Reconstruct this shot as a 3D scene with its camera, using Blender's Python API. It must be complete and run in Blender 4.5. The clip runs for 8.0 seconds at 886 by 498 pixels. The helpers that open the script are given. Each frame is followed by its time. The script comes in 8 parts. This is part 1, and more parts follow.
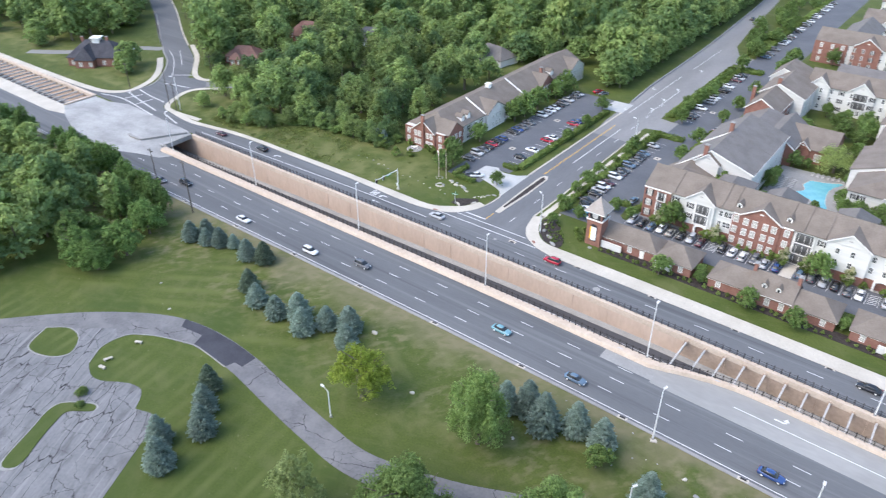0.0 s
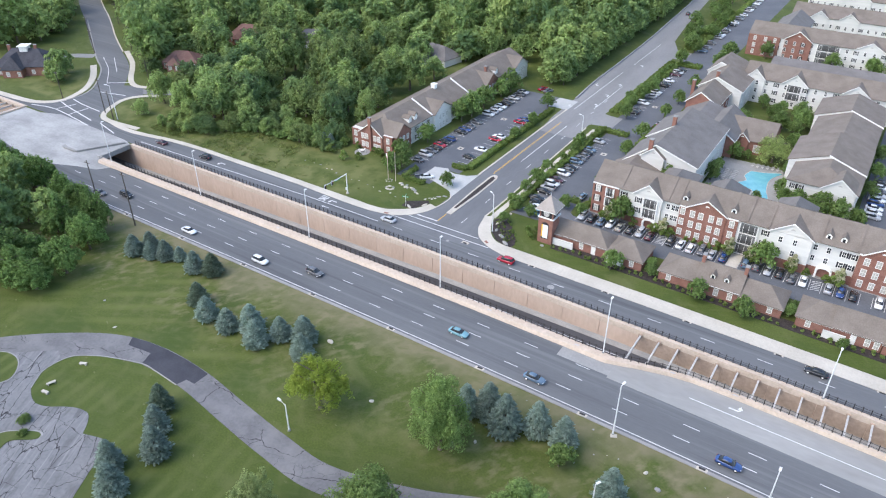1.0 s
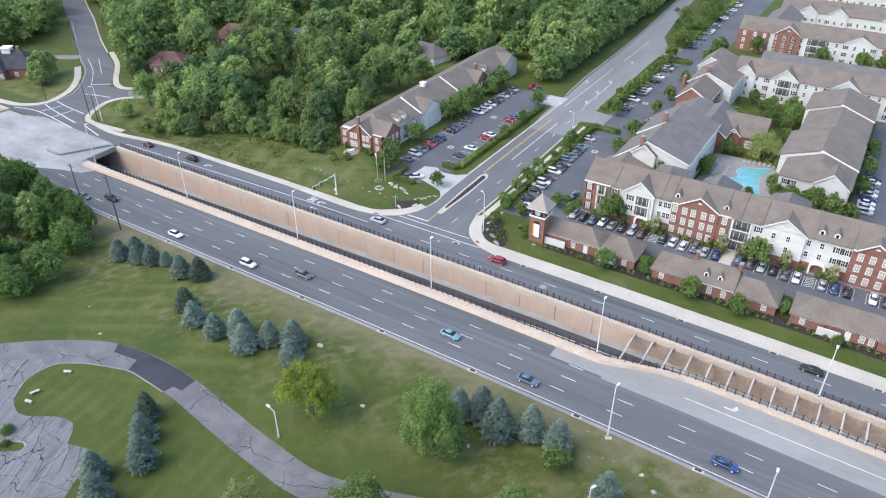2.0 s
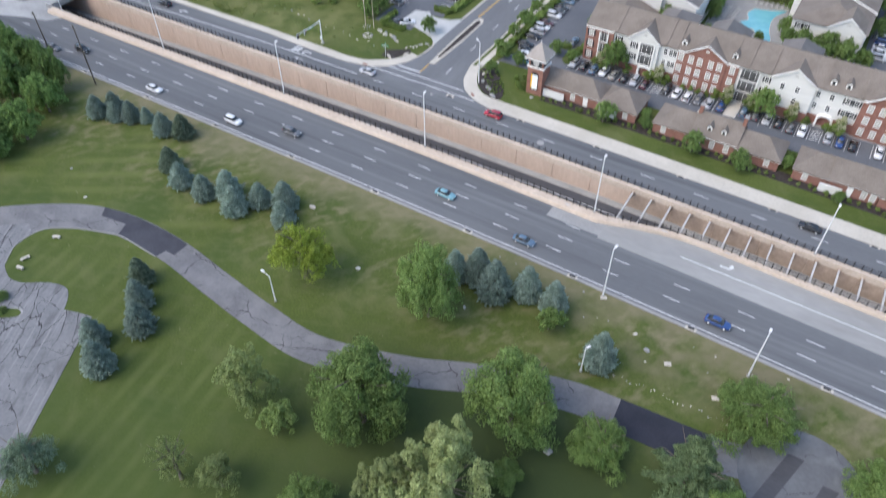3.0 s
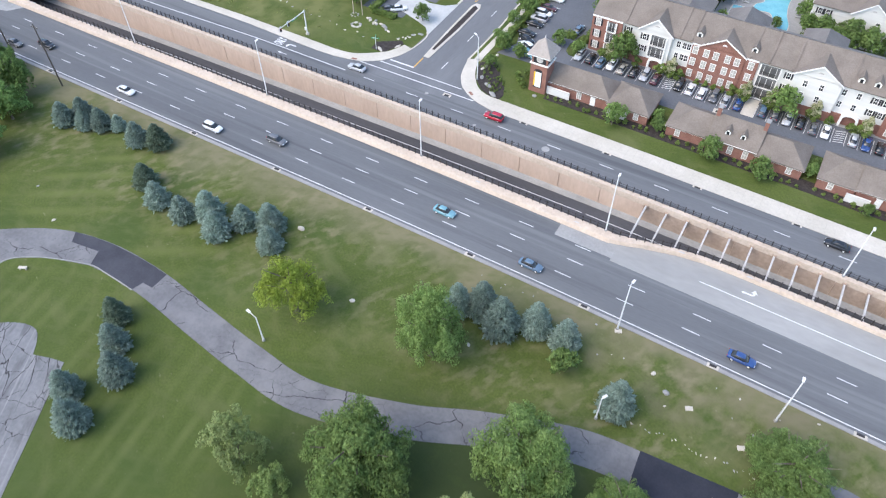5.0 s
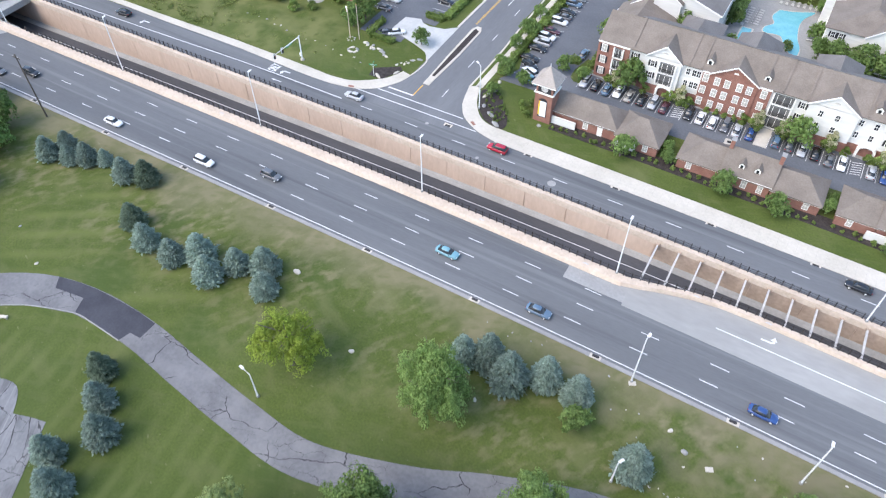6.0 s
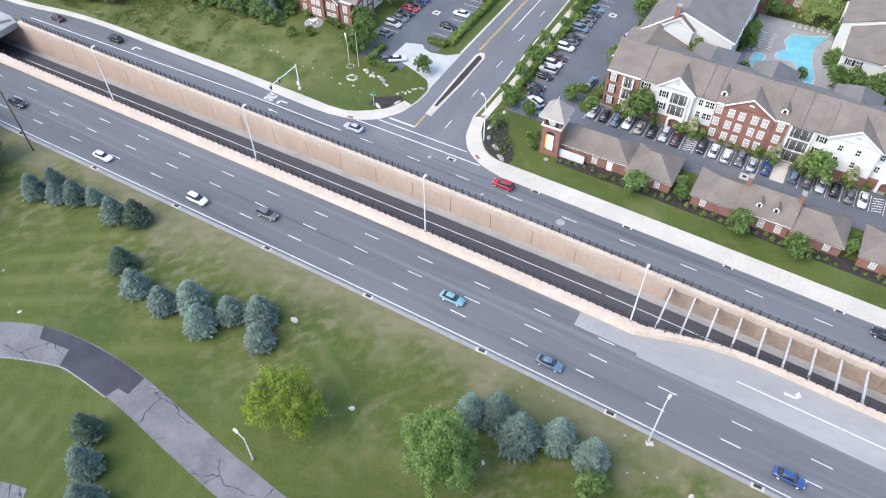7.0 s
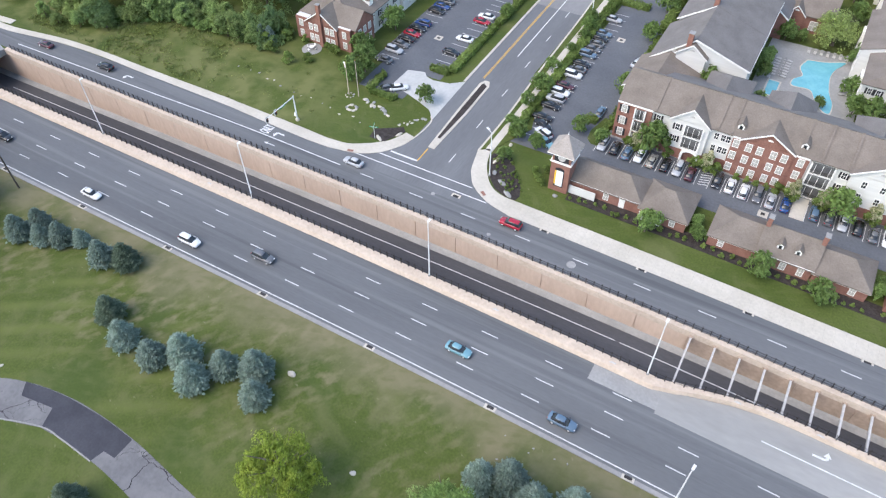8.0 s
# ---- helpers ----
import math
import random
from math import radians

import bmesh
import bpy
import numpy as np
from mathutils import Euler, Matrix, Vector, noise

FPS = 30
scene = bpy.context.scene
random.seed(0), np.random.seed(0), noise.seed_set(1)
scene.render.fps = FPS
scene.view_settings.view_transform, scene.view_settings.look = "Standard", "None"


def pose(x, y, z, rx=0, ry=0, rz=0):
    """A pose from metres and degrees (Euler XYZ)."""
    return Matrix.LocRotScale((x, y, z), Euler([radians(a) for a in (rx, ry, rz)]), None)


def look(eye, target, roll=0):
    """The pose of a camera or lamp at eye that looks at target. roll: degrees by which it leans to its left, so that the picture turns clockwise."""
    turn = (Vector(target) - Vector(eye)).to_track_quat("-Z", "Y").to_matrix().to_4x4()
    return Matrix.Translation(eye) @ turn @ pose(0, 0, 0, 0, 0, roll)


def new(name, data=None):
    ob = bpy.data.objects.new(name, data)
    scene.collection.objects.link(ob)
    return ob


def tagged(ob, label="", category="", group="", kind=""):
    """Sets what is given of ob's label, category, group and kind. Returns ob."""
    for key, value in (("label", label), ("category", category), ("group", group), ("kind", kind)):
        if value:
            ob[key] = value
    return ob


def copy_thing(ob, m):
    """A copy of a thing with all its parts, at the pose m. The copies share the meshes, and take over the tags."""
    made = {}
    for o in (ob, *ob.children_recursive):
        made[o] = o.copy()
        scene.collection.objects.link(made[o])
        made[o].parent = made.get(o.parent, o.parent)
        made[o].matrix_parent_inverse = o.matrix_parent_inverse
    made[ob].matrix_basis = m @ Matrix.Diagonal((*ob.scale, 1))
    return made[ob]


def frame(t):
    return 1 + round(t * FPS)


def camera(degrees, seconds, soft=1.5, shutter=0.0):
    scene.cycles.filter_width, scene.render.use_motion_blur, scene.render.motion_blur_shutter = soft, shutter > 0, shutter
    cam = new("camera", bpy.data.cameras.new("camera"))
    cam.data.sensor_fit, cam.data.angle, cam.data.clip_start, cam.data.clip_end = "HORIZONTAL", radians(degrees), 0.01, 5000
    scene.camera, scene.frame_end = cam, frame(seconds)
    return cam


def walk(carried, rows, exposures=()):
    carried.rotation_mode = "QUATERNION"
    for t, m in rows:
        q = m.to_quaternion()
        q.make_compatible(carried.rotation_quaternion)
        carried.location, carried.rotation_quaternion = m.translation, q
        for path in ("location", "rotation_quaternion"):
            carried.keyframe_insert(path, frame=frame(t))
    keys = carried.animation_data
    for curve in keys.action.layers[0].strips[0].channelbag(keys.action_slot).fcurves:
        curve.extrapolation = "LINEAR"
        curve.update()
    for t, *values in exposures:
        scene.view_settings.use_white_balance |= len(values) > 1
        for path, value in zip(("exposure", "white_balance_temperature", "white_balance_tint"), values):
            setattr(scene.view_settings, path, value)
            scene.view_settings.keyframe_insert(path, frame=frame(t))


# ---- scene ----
# camera: a drone gliding forward over a park towards a depressed road
cam = camera(63.2, 8.0, soft=1.15, shutter=0.5)
PATH = [
    (0, (14.451, -15.951, 102.318), (13.419, -14.619, 101.241), -0.1),
    (0.5, (13.973, -15.91, 102.456), (13.02, -14.521, 101.378), -0.1),
    (1, (12.871, -15.01, 102.586), (11.953, -13.6, 101.506), 0.1),
    (2.3, (11.313, -11.968, 101.678), (10.424, -10.548, 100.585), -0.1),
    (2.5, (10.642, -11.125, 101.64), (9.786, -9.747, 100.47), -0.2),
    (3, (8.566, -8.591, 101.937), (7.829, -7.392, 100.516), -0.3),
    (3.5, (6.177, -5.286, 102.57), (5.491, -4.164, 101.063), -0.4),
    (4, (3.555, -1.831, 102.975), (2.878, -0.706, 101.466), -0.3),
    (5.5, (-4.879, 9.538, 103.554), (-5.544, 10.672, 102.047), -0.4),
    (6, (-8.166, 13.631, 103.608), (-8.826, 14.771, 102.103), -0.3),
    (6.5, (-11.313, 17.81, 103.656), (-11.971, 18.955, 102.154), -0.2),
    (7, (-14.121, 21.702, 103.687), (-14.781, 22.852, 102.189), -0.3),
    (7.5, (-17.136, 25.924, 103.583), (-17.798, 27.079, 102.091), -0.4),
    (8, (-20.047, 29.965, 103.479), (-20.71, 31.125, 101.99), -0.4),
]
walk(cam, [(t, look(eye, target, roll)) for t, eye, target, roll in PATH], exposures=[(0.0, 1.56, 6640, 10), (1.0, 1.44, 6640, 10), (2.3, 1.36, 6720, 10), (3.0, 1.23, 6690, 10), (3.5, 1.31, 6640, 10), (4.2, 1.44, 6640, 10), (5.5, 1.60, 6640, 10), (6.5, 1.64, 6640, 10), (7.2, 1.60, 6700, 10), (8.0, 1.46, 6780, 10)])

# ---- light: hazy early evening, soft sun from behind the camera ----
world = bpy.data.worlds.new("sky")
scene.world = world
world.use_nodes = True
wn = world.node_tree.nodes
sky = wn.new("ShaderNodeTexSky")
sky.sky_type = 'NISHITA'
sky.sun_disc = False
sky.sun_elevation = radians(50)
sky.sun_rotation = radians(215)
sky.air_density, sky.dust_density = 1.0, 1.2
world.node_tree.links.new(sky.outputs[0], wn["Background"].inputs[0])
wn["Background"].inputs[1].default_value = 0.15
sun_data = bpy.data.lights.new("sun", "SUN")
sun_data.energy, sun_data.angle, sun_data.color = 0.86, radians(48), (1.0, 0.93, 0.84)
sun = new("sun", sun_data)
sun.matrix_world = look((-60, -80, 119), (0, 0, 0))

# ---- materials ----
def mat(name, a, b, scale=0.5, fine=8.0, fine_amt=0.25, rough=0.85, bump=0.15, metal=0.0, rnd=0.0, island=0.0, stretch=(1, 1, 1), spec=0.3, world_space=False):
    """Two colours mixed by a broad noise, darkened and lightened by a fine grain, with a little relief."""
    m = bpy.data.materials.new(name)
    m.use_nodes = True
    nt = m.node_tree
    n, l = nt.nodes, nt.links
    p = n["Principled BSDF"]
    p.inputs["Roughness"].default_value, p.inputs["Metallic"].default_value = rough, metal
    p.inputs["Specular IOR Level"].default_value = spec
    if world_space:
        src = n.new("ShaderNodeNewGeometry").outputs["Position"]
    else:
        src = n.new("ShaderNodeTexCoord").outputs["Object"]
    mp = n.new("ShaderNodeMapping")
    mp.inputs["Scale"].default_value = stretch
    l.new(src, mp.inputs[0])
    n1 = n.new("ShaderNodeTexNoise")
    n1.inputs["Scale"].default_value, n1.inputs["Detail"].default_value, n1.inputs["Roughness"].default_value = scale, 5, 0.6
    n2 = n.new("ShaderNodeTexNoise")
    n2.inputs["Scale"].default_value, n2.inputs["Detail"].default_value = fine, 3
    l.new(mp.outputs[0], n1.inputs[0])
    l.new(mp.outputs[0], n2.inputs[0])
    ramp = n.new("ShaderNodeValToRGB")
    ramp.color_ramp.elements[0].position, ramp.color_ramp.elements[1].position = 0.35, 0.65
    ramp.color_ramp.elements[0].color, ramp.color_ramp.elements[1].color = (*a, 1), (*b, 1)
    l.new(n1.outputs[0], ramp.inputs[0])
    fac = n.new("ShaderNodeMapRange")
    fac.inputs[1].default_value, fac.inputs[2].default_value = 0.25, 0.75
    fac.inputs[3].default_value, fac.inputs[4].default_value = 1 - fine_amt, 1 + fine_amt
    l.new(n2.outputs[0], fac.inputs[0])
    last = fac.outputs[0]
    for amount, node, sock in ((rnd, "ShaderNodeObjectInfo", "Random"), (island, "ShaderNodeNewGeometry", "Random Per Island")):
        if amount:
            r = n.new("ShaderNodeMapRange")
            r.inputs[3].default_value, r.inputs[4].default_value = 1 - amount, 1 + amount
            l.new(n.new(node).outputs[sock], r.inputs[0])
            mul = n.new("ShaderNodeMath")
            mul.operation = 'MULTIPLY'
            l.new(last, mul.inputs[0]), l.new(r.outputs[0], mul.inputs[1])
            last = mul.outputs[0]
    mix = n.new("ShaderNodeVectorMath")
    mix.operation = 'SCALE'
    l.new(ramp.outputs[0], mix.inputs[0]), l.new(last, mix.inputs["Scale"])
    l.new(mix.outputs[0], p.inputs["Base Color"])
    if bump:
        bp = n.new("ShaderNodeBump")
        bp.inputs["Strength"].default_value, bp.inputs["Distance"].default_value = bump, 0.05
        l.new(n2.outputs[0], bp.inputs["Height"]), l.new(bp.outputs[0], p.inputs["Normal"])
    return m


def leaf_mat(name, a, b, rnd=0.2, island=0.3):
    m = mat(name, a, b, scale=0.55, fine=1.6, fine_amt=0.22, rough=0.7, bump=0.0, rnd=rnd, island=island, spec=0.15)
    n, l = m.node_tree.nodes, m.node_tree.links
    p = n["Principled BSDF"]
    tr = n.new("ShaderNodeBsdfTranslucent")
    mx = n.new("ShaderNodeMixShader")
    mx.inputs[0].default_value = 0.42
    l.new(p.inputs["Base Color"].links[0].from_socket, tr.inputs[0])
    l.new(p.outputs[0], mx.inputs[1]), l.new(tr.outputs[0], mx.inputs[2])
    l.new(mx.outputs[0], n["Material Output"].inputs[0])
    return m


def tint(m, colour, build):
    """Lays a second colour over a material where build(nodes, links, position) says."""
    n, l = m.node_tree.nodes, m.node_tree.links
    p = n["Principled BSDF"]
    pos = n.new("ShaderNodeNewGeometry").outputs["Position"]
    old = p.inputs["Base Color"].links[0].from_socket
    mx = n.new("ShaderNodeMix")
    mx.data_type = 'RGBA'
    l.new(build(n, l, pos), mx.inputs[0]), l.new(old, mx.inputs[6])
    mx.inputs[7].default_value = (*colour, 1)
    l.new(mx.outputs[2], p.inputs["Base Color"])
    return m


def noise_at(n, l, pos, scale, lo, hi, top=1.0, stretch=(1, 1, 1), turn=0):
    mp = n.new("ShaderNodeMapping")
    mp.vector_type = 'TEXTURE'
    mp.inputs["Scale"].default_value, mp.inputs["Rotation"].default_value = [1 / s for s in stretch], (0, 0, radians(turn))
    l.new(pos, mp.inputs[0])
    t = n.new("ShaderNodeTexNoise")
    t.inputs["Scale"].default_value, t.inputs["Detail"].default_value = scale, 6
    l.new(mp.outputs[0], t.inputs[0])
    r = n.new("ShaderNodeMapRange")
    r.inputs[1].default_value, r.inputs[2].default_value, r.inputs[4].default_value = lo, hi, top
    l.new(t.outputs[0], r.inputs[0])
    return r.outputs[0]


def fade(n, l, out, *ranges):
    """Multiplies a mask by ramps, each (socket, from, to)."""
    for sock, lo, hi in ranges:
        r = n.new("ShaderNodeMapRange")
        r.inputs[1].default_value, r.inputs[2].default_value = lo, hi
        l.new(sock, r.inputs[0])
        m = n.new("ShaderNodeMath")
        m.operation = 'MULTIPLY'
        l.new(out, m.inputs[0]), l.new(r.outputs[0], m.inputs[1])
        out = m.outputs[0]
    return out


def mowing(n, l, pos, turn, period, shift, top, north):
    """Soft stripes left by a mower, fading in and out: on the lawn north of the drive, or south of it."""
    mp = n.new("ShaderNodeMapping")
    mp.vector_type = 'TEXTURE'
    mp.inputs["Rotation"].default_value = (0, 0, radians(turn + 90))
    mp.inputs["Location"].default_value = (shift, 0, 0)
    l.new(pos, mp.inputs[0])
    w = n.new("ShaderNodeTexWave")
    w.inputs["Scale"].default_value = 0.314 / period
    w.inputs["Distortion"].default_value, w.inputs["Detail"].default_value, w.inputs["Detail Scale"].default_value = 3.2, 3.0, 0.22
    l.new(mp.outputs[0], w.inputs[0])
    r = n.new("ShaderNodeMapRange")
    r.inputs[1].default_value, r.inputs[2].default_value, r.inputs[4].default_value = 0.35, 1.0, top
    l.new(w.outputs[1], r.inputs[0])
    sp = n.new("ShaderNodeSeparateXYZ")
    l.new(pos, sp.inputs[0])
    x, y = sp.outputs[0], sp.outputs[1]
    area = ((y, 40.0, 46.0), (y, 80.0, 72.0), (x, -70.0, -95.0)) if north else ((y, 44.0, 36.0), (x, -38.0, -56.0))
    return fade(n, l, r.outputs[0], (noise_at(n, l, pos, 0.07, 0.36, 0.62), 0.0, 1.0), *area)


def dry_verge(n, l, pos):
    """Dry grass: a ragged band along the road's verge."""
    sp = n.new("ShaderNodeSeparateXYZ")
    l.new(pos, sp.inputs[0])
    wob = n.new("ShaderNodeMath")
    wob.operation = 'MULTIPLY_ADD'
    l.new(noise_at(n, l, pos, 0.11, 0.3, 0.7), wob.inputs[0])
    wob.inputs[1].default_value = 11.0
    l.new(sp.outputs[1], wob.inputs[2])
    band = n.new("ShaderNodeMapRange")
    band.inputs[1].default_value, band.inputs[2].default_value, band.inputs[4].default_value = 80.0, 89.0, 0.80
    l.new(wob.outputs[0], band.inputs[0])
    stop = n.new("ShaderNodeMath")
    stop.operation = 'LESS_THAN'
    l.new(sp.outputs[1], stop.inputs[0])
    stop.inputs[1].default_value = 100.0
    out = n.new("ShaderNodeMath")
    out.operation = 'MULTIPLY'
    l.new(band.outputs[0], out.inputs[0]), l.new(stop.outputs[0], out.inputs[1])
    return out.outputs[0]


def bare_bank(n, l, pos):
    """Thin dry turf and bare soil on the bank between the drive's end and the road."""
    sp = n.new("ShaderNodeSeparateXYZ")
    l.new(pos, sp.inputs[0])
    return fade(n, l, noise_at(n, l, pos, 0.22, 0.40, 0.66, 0.75), (sp.outputs[0], -22.0, 0.0), (sp.outputs[1], 66.0, 74.0), (sp.outputs[1], 100.0, 98.0))


def thin_turf(n, l, pos):
    """Worn tan flecks in the turf of the slope below the road."""
    sp = n.new("ShaderNodeSeparateXYZ")
    l.new(pos, sp.inputs[0])
    return fade(n, l, noise_at(n, l, pos, 0.55, 0.47, 0.66, 0.8, (0.6, 1, 1), 60), (noise_at(n, l, pos, 0.06, 0.36, 0.58), 0.0, 1.0), (sp.outputs[1], 52.0, 66.0), (sp.outputs[1], 100.0, 98.0))


def rough_bank(n, l, pos):
    """Coarse unmown grass on the bank below the wood."""
    sp = n.new("ShaderNodeSeparateXYZ")
    l.new(pos, sp.inputs[0])
    return fade(n, l, noise_at(n, l, pos, 0.16, 0.40, 0.62), (sp.outputs[1], 126.0, 128.0), (sp.outputs[1], 160.0, 145.0), (sp.outputs[0], -104.0, -118.0))


def foreground_shade(n, l, pos):
    """Deeper green turf in the low part of the park: foreground shade put into its colour."""
    sp = n.new("ShaderNodeSeparateXYZ")
    l.new(pos, sp.inputs[0])
    wob = n.new("ShaderNodeMath")
    wob.operation = 'MULTIPLY_ADD'
    l.new(noise_at(n, l, pos, 0.09, 0.3, 0.7), wob.inputs[0])
    wob.inputs[1].default_value = 18.0
    l.new(sp.outputs[1], wob.inputs[2])
    r = n.new("ShaderNodeMapRange")
    r.inputs[1].default_value, r.inputs[2].default_value, r.inputs[4].default_value = 56.0, 24.0, 0.6
    l.new(wob.outputs[0], r.inputs[0])
    return r.outputs[0]


def shaded_long_grass(n, l, pos):
    """Longer grass south-east of the drive, tree shade painted into its colour, thinning at a ragged edge."""
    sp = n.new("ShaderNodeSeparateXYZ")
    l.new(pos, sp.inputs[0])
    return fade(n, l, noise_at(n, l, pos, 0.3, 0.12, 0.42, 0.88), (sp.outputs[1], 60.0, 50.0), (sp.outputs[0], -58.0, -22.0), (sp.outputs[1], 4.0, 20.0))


def cracks(n, l, pos, size=4.5, width=0.035, turn=0, long=1.0, thin=0.44):
    """Wandering dark joints between worn slabs, drawn out along one direction."""
    if turn:
        mp = n.new("ShaderNodeMapping")
        mp.vector_type = 'TEXTURE'
        mp.inputs["Scale"].default_value, mp.inputs["Rotation"].default_value = (long, 1, 1), (0, 0, radians(turn))
        l.new(pos, mp.inputs[0])
        pos = mp.outputs[0]
    wob = n.new("ShaderNodeTexNoise")
    wob.inputs["Scale"].default_value, wob.inputs["Detail"].default_value = 0.35, 5
    l.new(pos, wob.inputs[0])
    add = n.new("ShaderNodeVectorMath")
    add.operation = 'MULTIPLY_ADD'
    add.inputs[1].default_value = (3.2, 3.2, 0)
    l.new(wob.outputs[1], add.inputs[0]), l.new(pos, add.inputs[2])
    v = n.new("ShaderNodeTexVoronoi")
    v.voronoi_dimensions, v.feature = '2D', 'DISTANCE_TO_EDGE'
    v.inputs["Scale"].default_value = 1 / size
    l.new(add.outputs[0], v.inputs["Vector"])
    r = n.new("ShaderNodeMapRange")
    r.inputs[1].default_value, r.inputs[2].default_value, r.inputs[3].default_value, r.inputs[4].default_value = width * 0.45, width, 1.0, 0.0
    l.new(v.outputs["Distance"], r.inputs[0])
    m = n.new("ShaderNodeMath")
    m.operation = 'MULTIPLY'
    l.new(r.outputs[0], m.inputs[0]), l.new(noise_at(n, l, pos, 0.11, thin, thin + 0.08), m.inputs[1])
    return m.outputs[0]


GRASS = mat("mown_grass", (0.059, 0.083, 0.013), (0.078, 0.101, 0.020), scale=0.06, fine=2.6, fine_amt=0.22, bump=0.35, world_space=True)
tint(GRASS, (0.128, 0.146, 0.045), lambda n, l, pos: mowing(n, l, pos, 97, 3.6, 0.0, 0.85, False))
tint(GRASS, (0.110, 0.130, 0.034), lambda n, l, pos: mowing(n, l, pos, 31, 5.2, 0.0, 0.75, True))
tint(GRASS, (0.044, 0.073, 0.013), lambda n, l, pos: noise_at(n, l, pos, 0.08, 0.50, 0.64, 0.6))
tint(GRASS, (0.130, 0.134, 0.052), lambda n, l, pos: noise_at(n, l, pos, 0.35, 0.56, 0.76, 0.45, (1, 0.35, 1), 40))
tint(GRASS, (0.140, 0.144, 0.058), lambda n, l, pos: noise_at(n, l, pos, 0.13, 0.55, 0.72, 0.55, (1.2, 0.6, 1), 65))
tint(GRASS, (0.190, 0.164, 0.096), dry_verge)
tint(GRASS, (0.092, 0.106, 0.032), lambda n, l, pos: noise_at(n, l, pos, 0.7, 0.50, 0.70, 0.55, (0.35, 1, 1), 20))
tint(GRASS, (0.155, 0.134, 0.078), bare_bank)
tint(GRASS, (0.188, 0.165, 0.092), thin_turf)
tint(GRASS, (0.240, 0.215, 0.140), lambda n, l, pos: noise_at(n, l, pos, 1.3, 0.68, 0.76, 0.55, (1, 0.5, 1), 70))
tint(GRASS, (0.140, 0.146, 0.050), rough_bank)
tint(GRASS, (0.044, 0.070, 0.013), foreground_shade)
# this very dark green holds the shade round the south-east trees
tint(GRASS, (0.030, 0.047, 0.014), shaded_long_grass)
ASPHALT = mat("worn_asphalt", (0.110, 0.113, 0.118), (0.141, 0.144, 0.149), scale=0.05, fine=2.5, fine_amt=0.07, stretch=(0.25, 1.6, 1), rough=0.8, world_space=True)
tint(ASPHALT, (0.185, 0.186, 0.188), lambda n, l, pos: noise_at(n, l, pos, 0.75, 0.53, 0.68, 0.55, (0.015, 1, 1), -0.6))
tint(ASPHALT, (0.070, 0.074, 0.077), lambda n, l, pos: noise_at(n, l, pos, 0.62, 0.56, 0.70, 0.55, (0.02, 1, 1), -1.2))
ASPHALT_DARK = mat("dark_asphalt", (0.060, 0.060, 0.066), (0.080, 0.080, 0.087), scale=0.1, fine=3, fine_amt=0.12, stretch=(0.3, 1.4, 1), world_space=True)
ASPHALT_PATCH = mat("dark_blue_asphalt_patch", (0.042, 0.043, 0.053), (0.058, 0.059, 0.070), scale=0.2, fine=3, fine_amt=0.1, world_space=True)
ASPHALT_NEW = mat("fresh_black_asphalt", (0.022, 0.024, 0.034), (0.032, 0.034, 0.046), scale=0.2, fine=3, fine_amt=0.12, world_space=True)
ASPHALT_PLAIN = mat("plain_grey_asphalt", (0.098, 0.101, 0.108), (0.142, 0.145, 0.152), scale=0.1, fine=1.7, fine_amt=0.08, world_space=True)
tint(ASPHALT_PLAIN, (0.035, 0.034, 0.037), lambda n, l, pos: cracks(n, l, pos, 4.5, 0.014, 30, 1.3, 0.46))
tint(ASPHALT_PLAIN, (0.185, 0.187, 0.192), lambda n, l, pos: noise_at(n, l, pos, 0.3, 0.54, 0.70, 0.6))
ASPHALT_LOT = mat("sealed_asphalt", (0.098, 0.104, 0.116), (0.130, 0.135, 0.147), scale=0.08, fine=2, fine_amt=0.12, world_space=True)
ASPHALT_OLD = mat("old_grey_asphalt", (0.140, 0.137, 0.141), (0.178, 0.175, 0.178), scale=0.15, fine=1.7, fine_amt=0.12, world_space=True)
tint(ASPHALT_OLD, (0.21, 0.205, 0.205), lambda n, l, pos: noise_at(n, l, pos, 0.25, 0.50, 0.66, 0.7))
tint(ASPHALT_OLD, (0.030, 0.028, 0.032), lambda n, l, pos: cracks(n, l, pos, 6.0, 0.013, 20, 1.5, 0.45))
tint(ASPHALT_OLD, (0.06, 0.057, 0.062), lambda n, l, pos: cracks(n, l, pos, 2.8, 0.011, 15, 1.6, 0.50))
ASPHALT_BLEACHED = mat("bleached_grey_asphalt", (0.156, 0.157, 0.162), (0.196, 0.196, 0.200), scale=0.2, fine=1.7, fine_amt=0.12, world_space=True)
tint(ASPHALT_BLEACHED, (0.27, 0.265, 0.265), lambda n, l, pos: noise_at(n, l, pos, 1.7, 0.54, 0.68, 0.7, (0.03, 1, 1), 118))
tint(ASPHALT_BLEACHED, (0.09, 0.088, 0.092), lambda n, l, pos: noise_at(n, l, pos, 0.5, 0.54, 0.66, 0.6, (0.3, 1, 1), 118))
tint(ASPHALT_BLEACHED, (0.028, 0.027, 0.030), lambda n, l, pos: cracks(n, l, pos, 3.0, 0.023, 118, 3.4, 0.41))
tint(ASPHALT_BLEACHED, (0.035, 0.034, 0.037), lambda n, l, pos: cracks(n, l, pos, 6.0, 0.012, 118, 0.7, 0.43))
ASPHALT_STREET = mat("greyed_street_asphalt", (0.128, 0.130, 0.136), (0.165, 0.168, 0.173), scale=0.06, fine=2.0, fine_amt=0.08, stretch=(1.6, 0.25, 1), world_space=True)
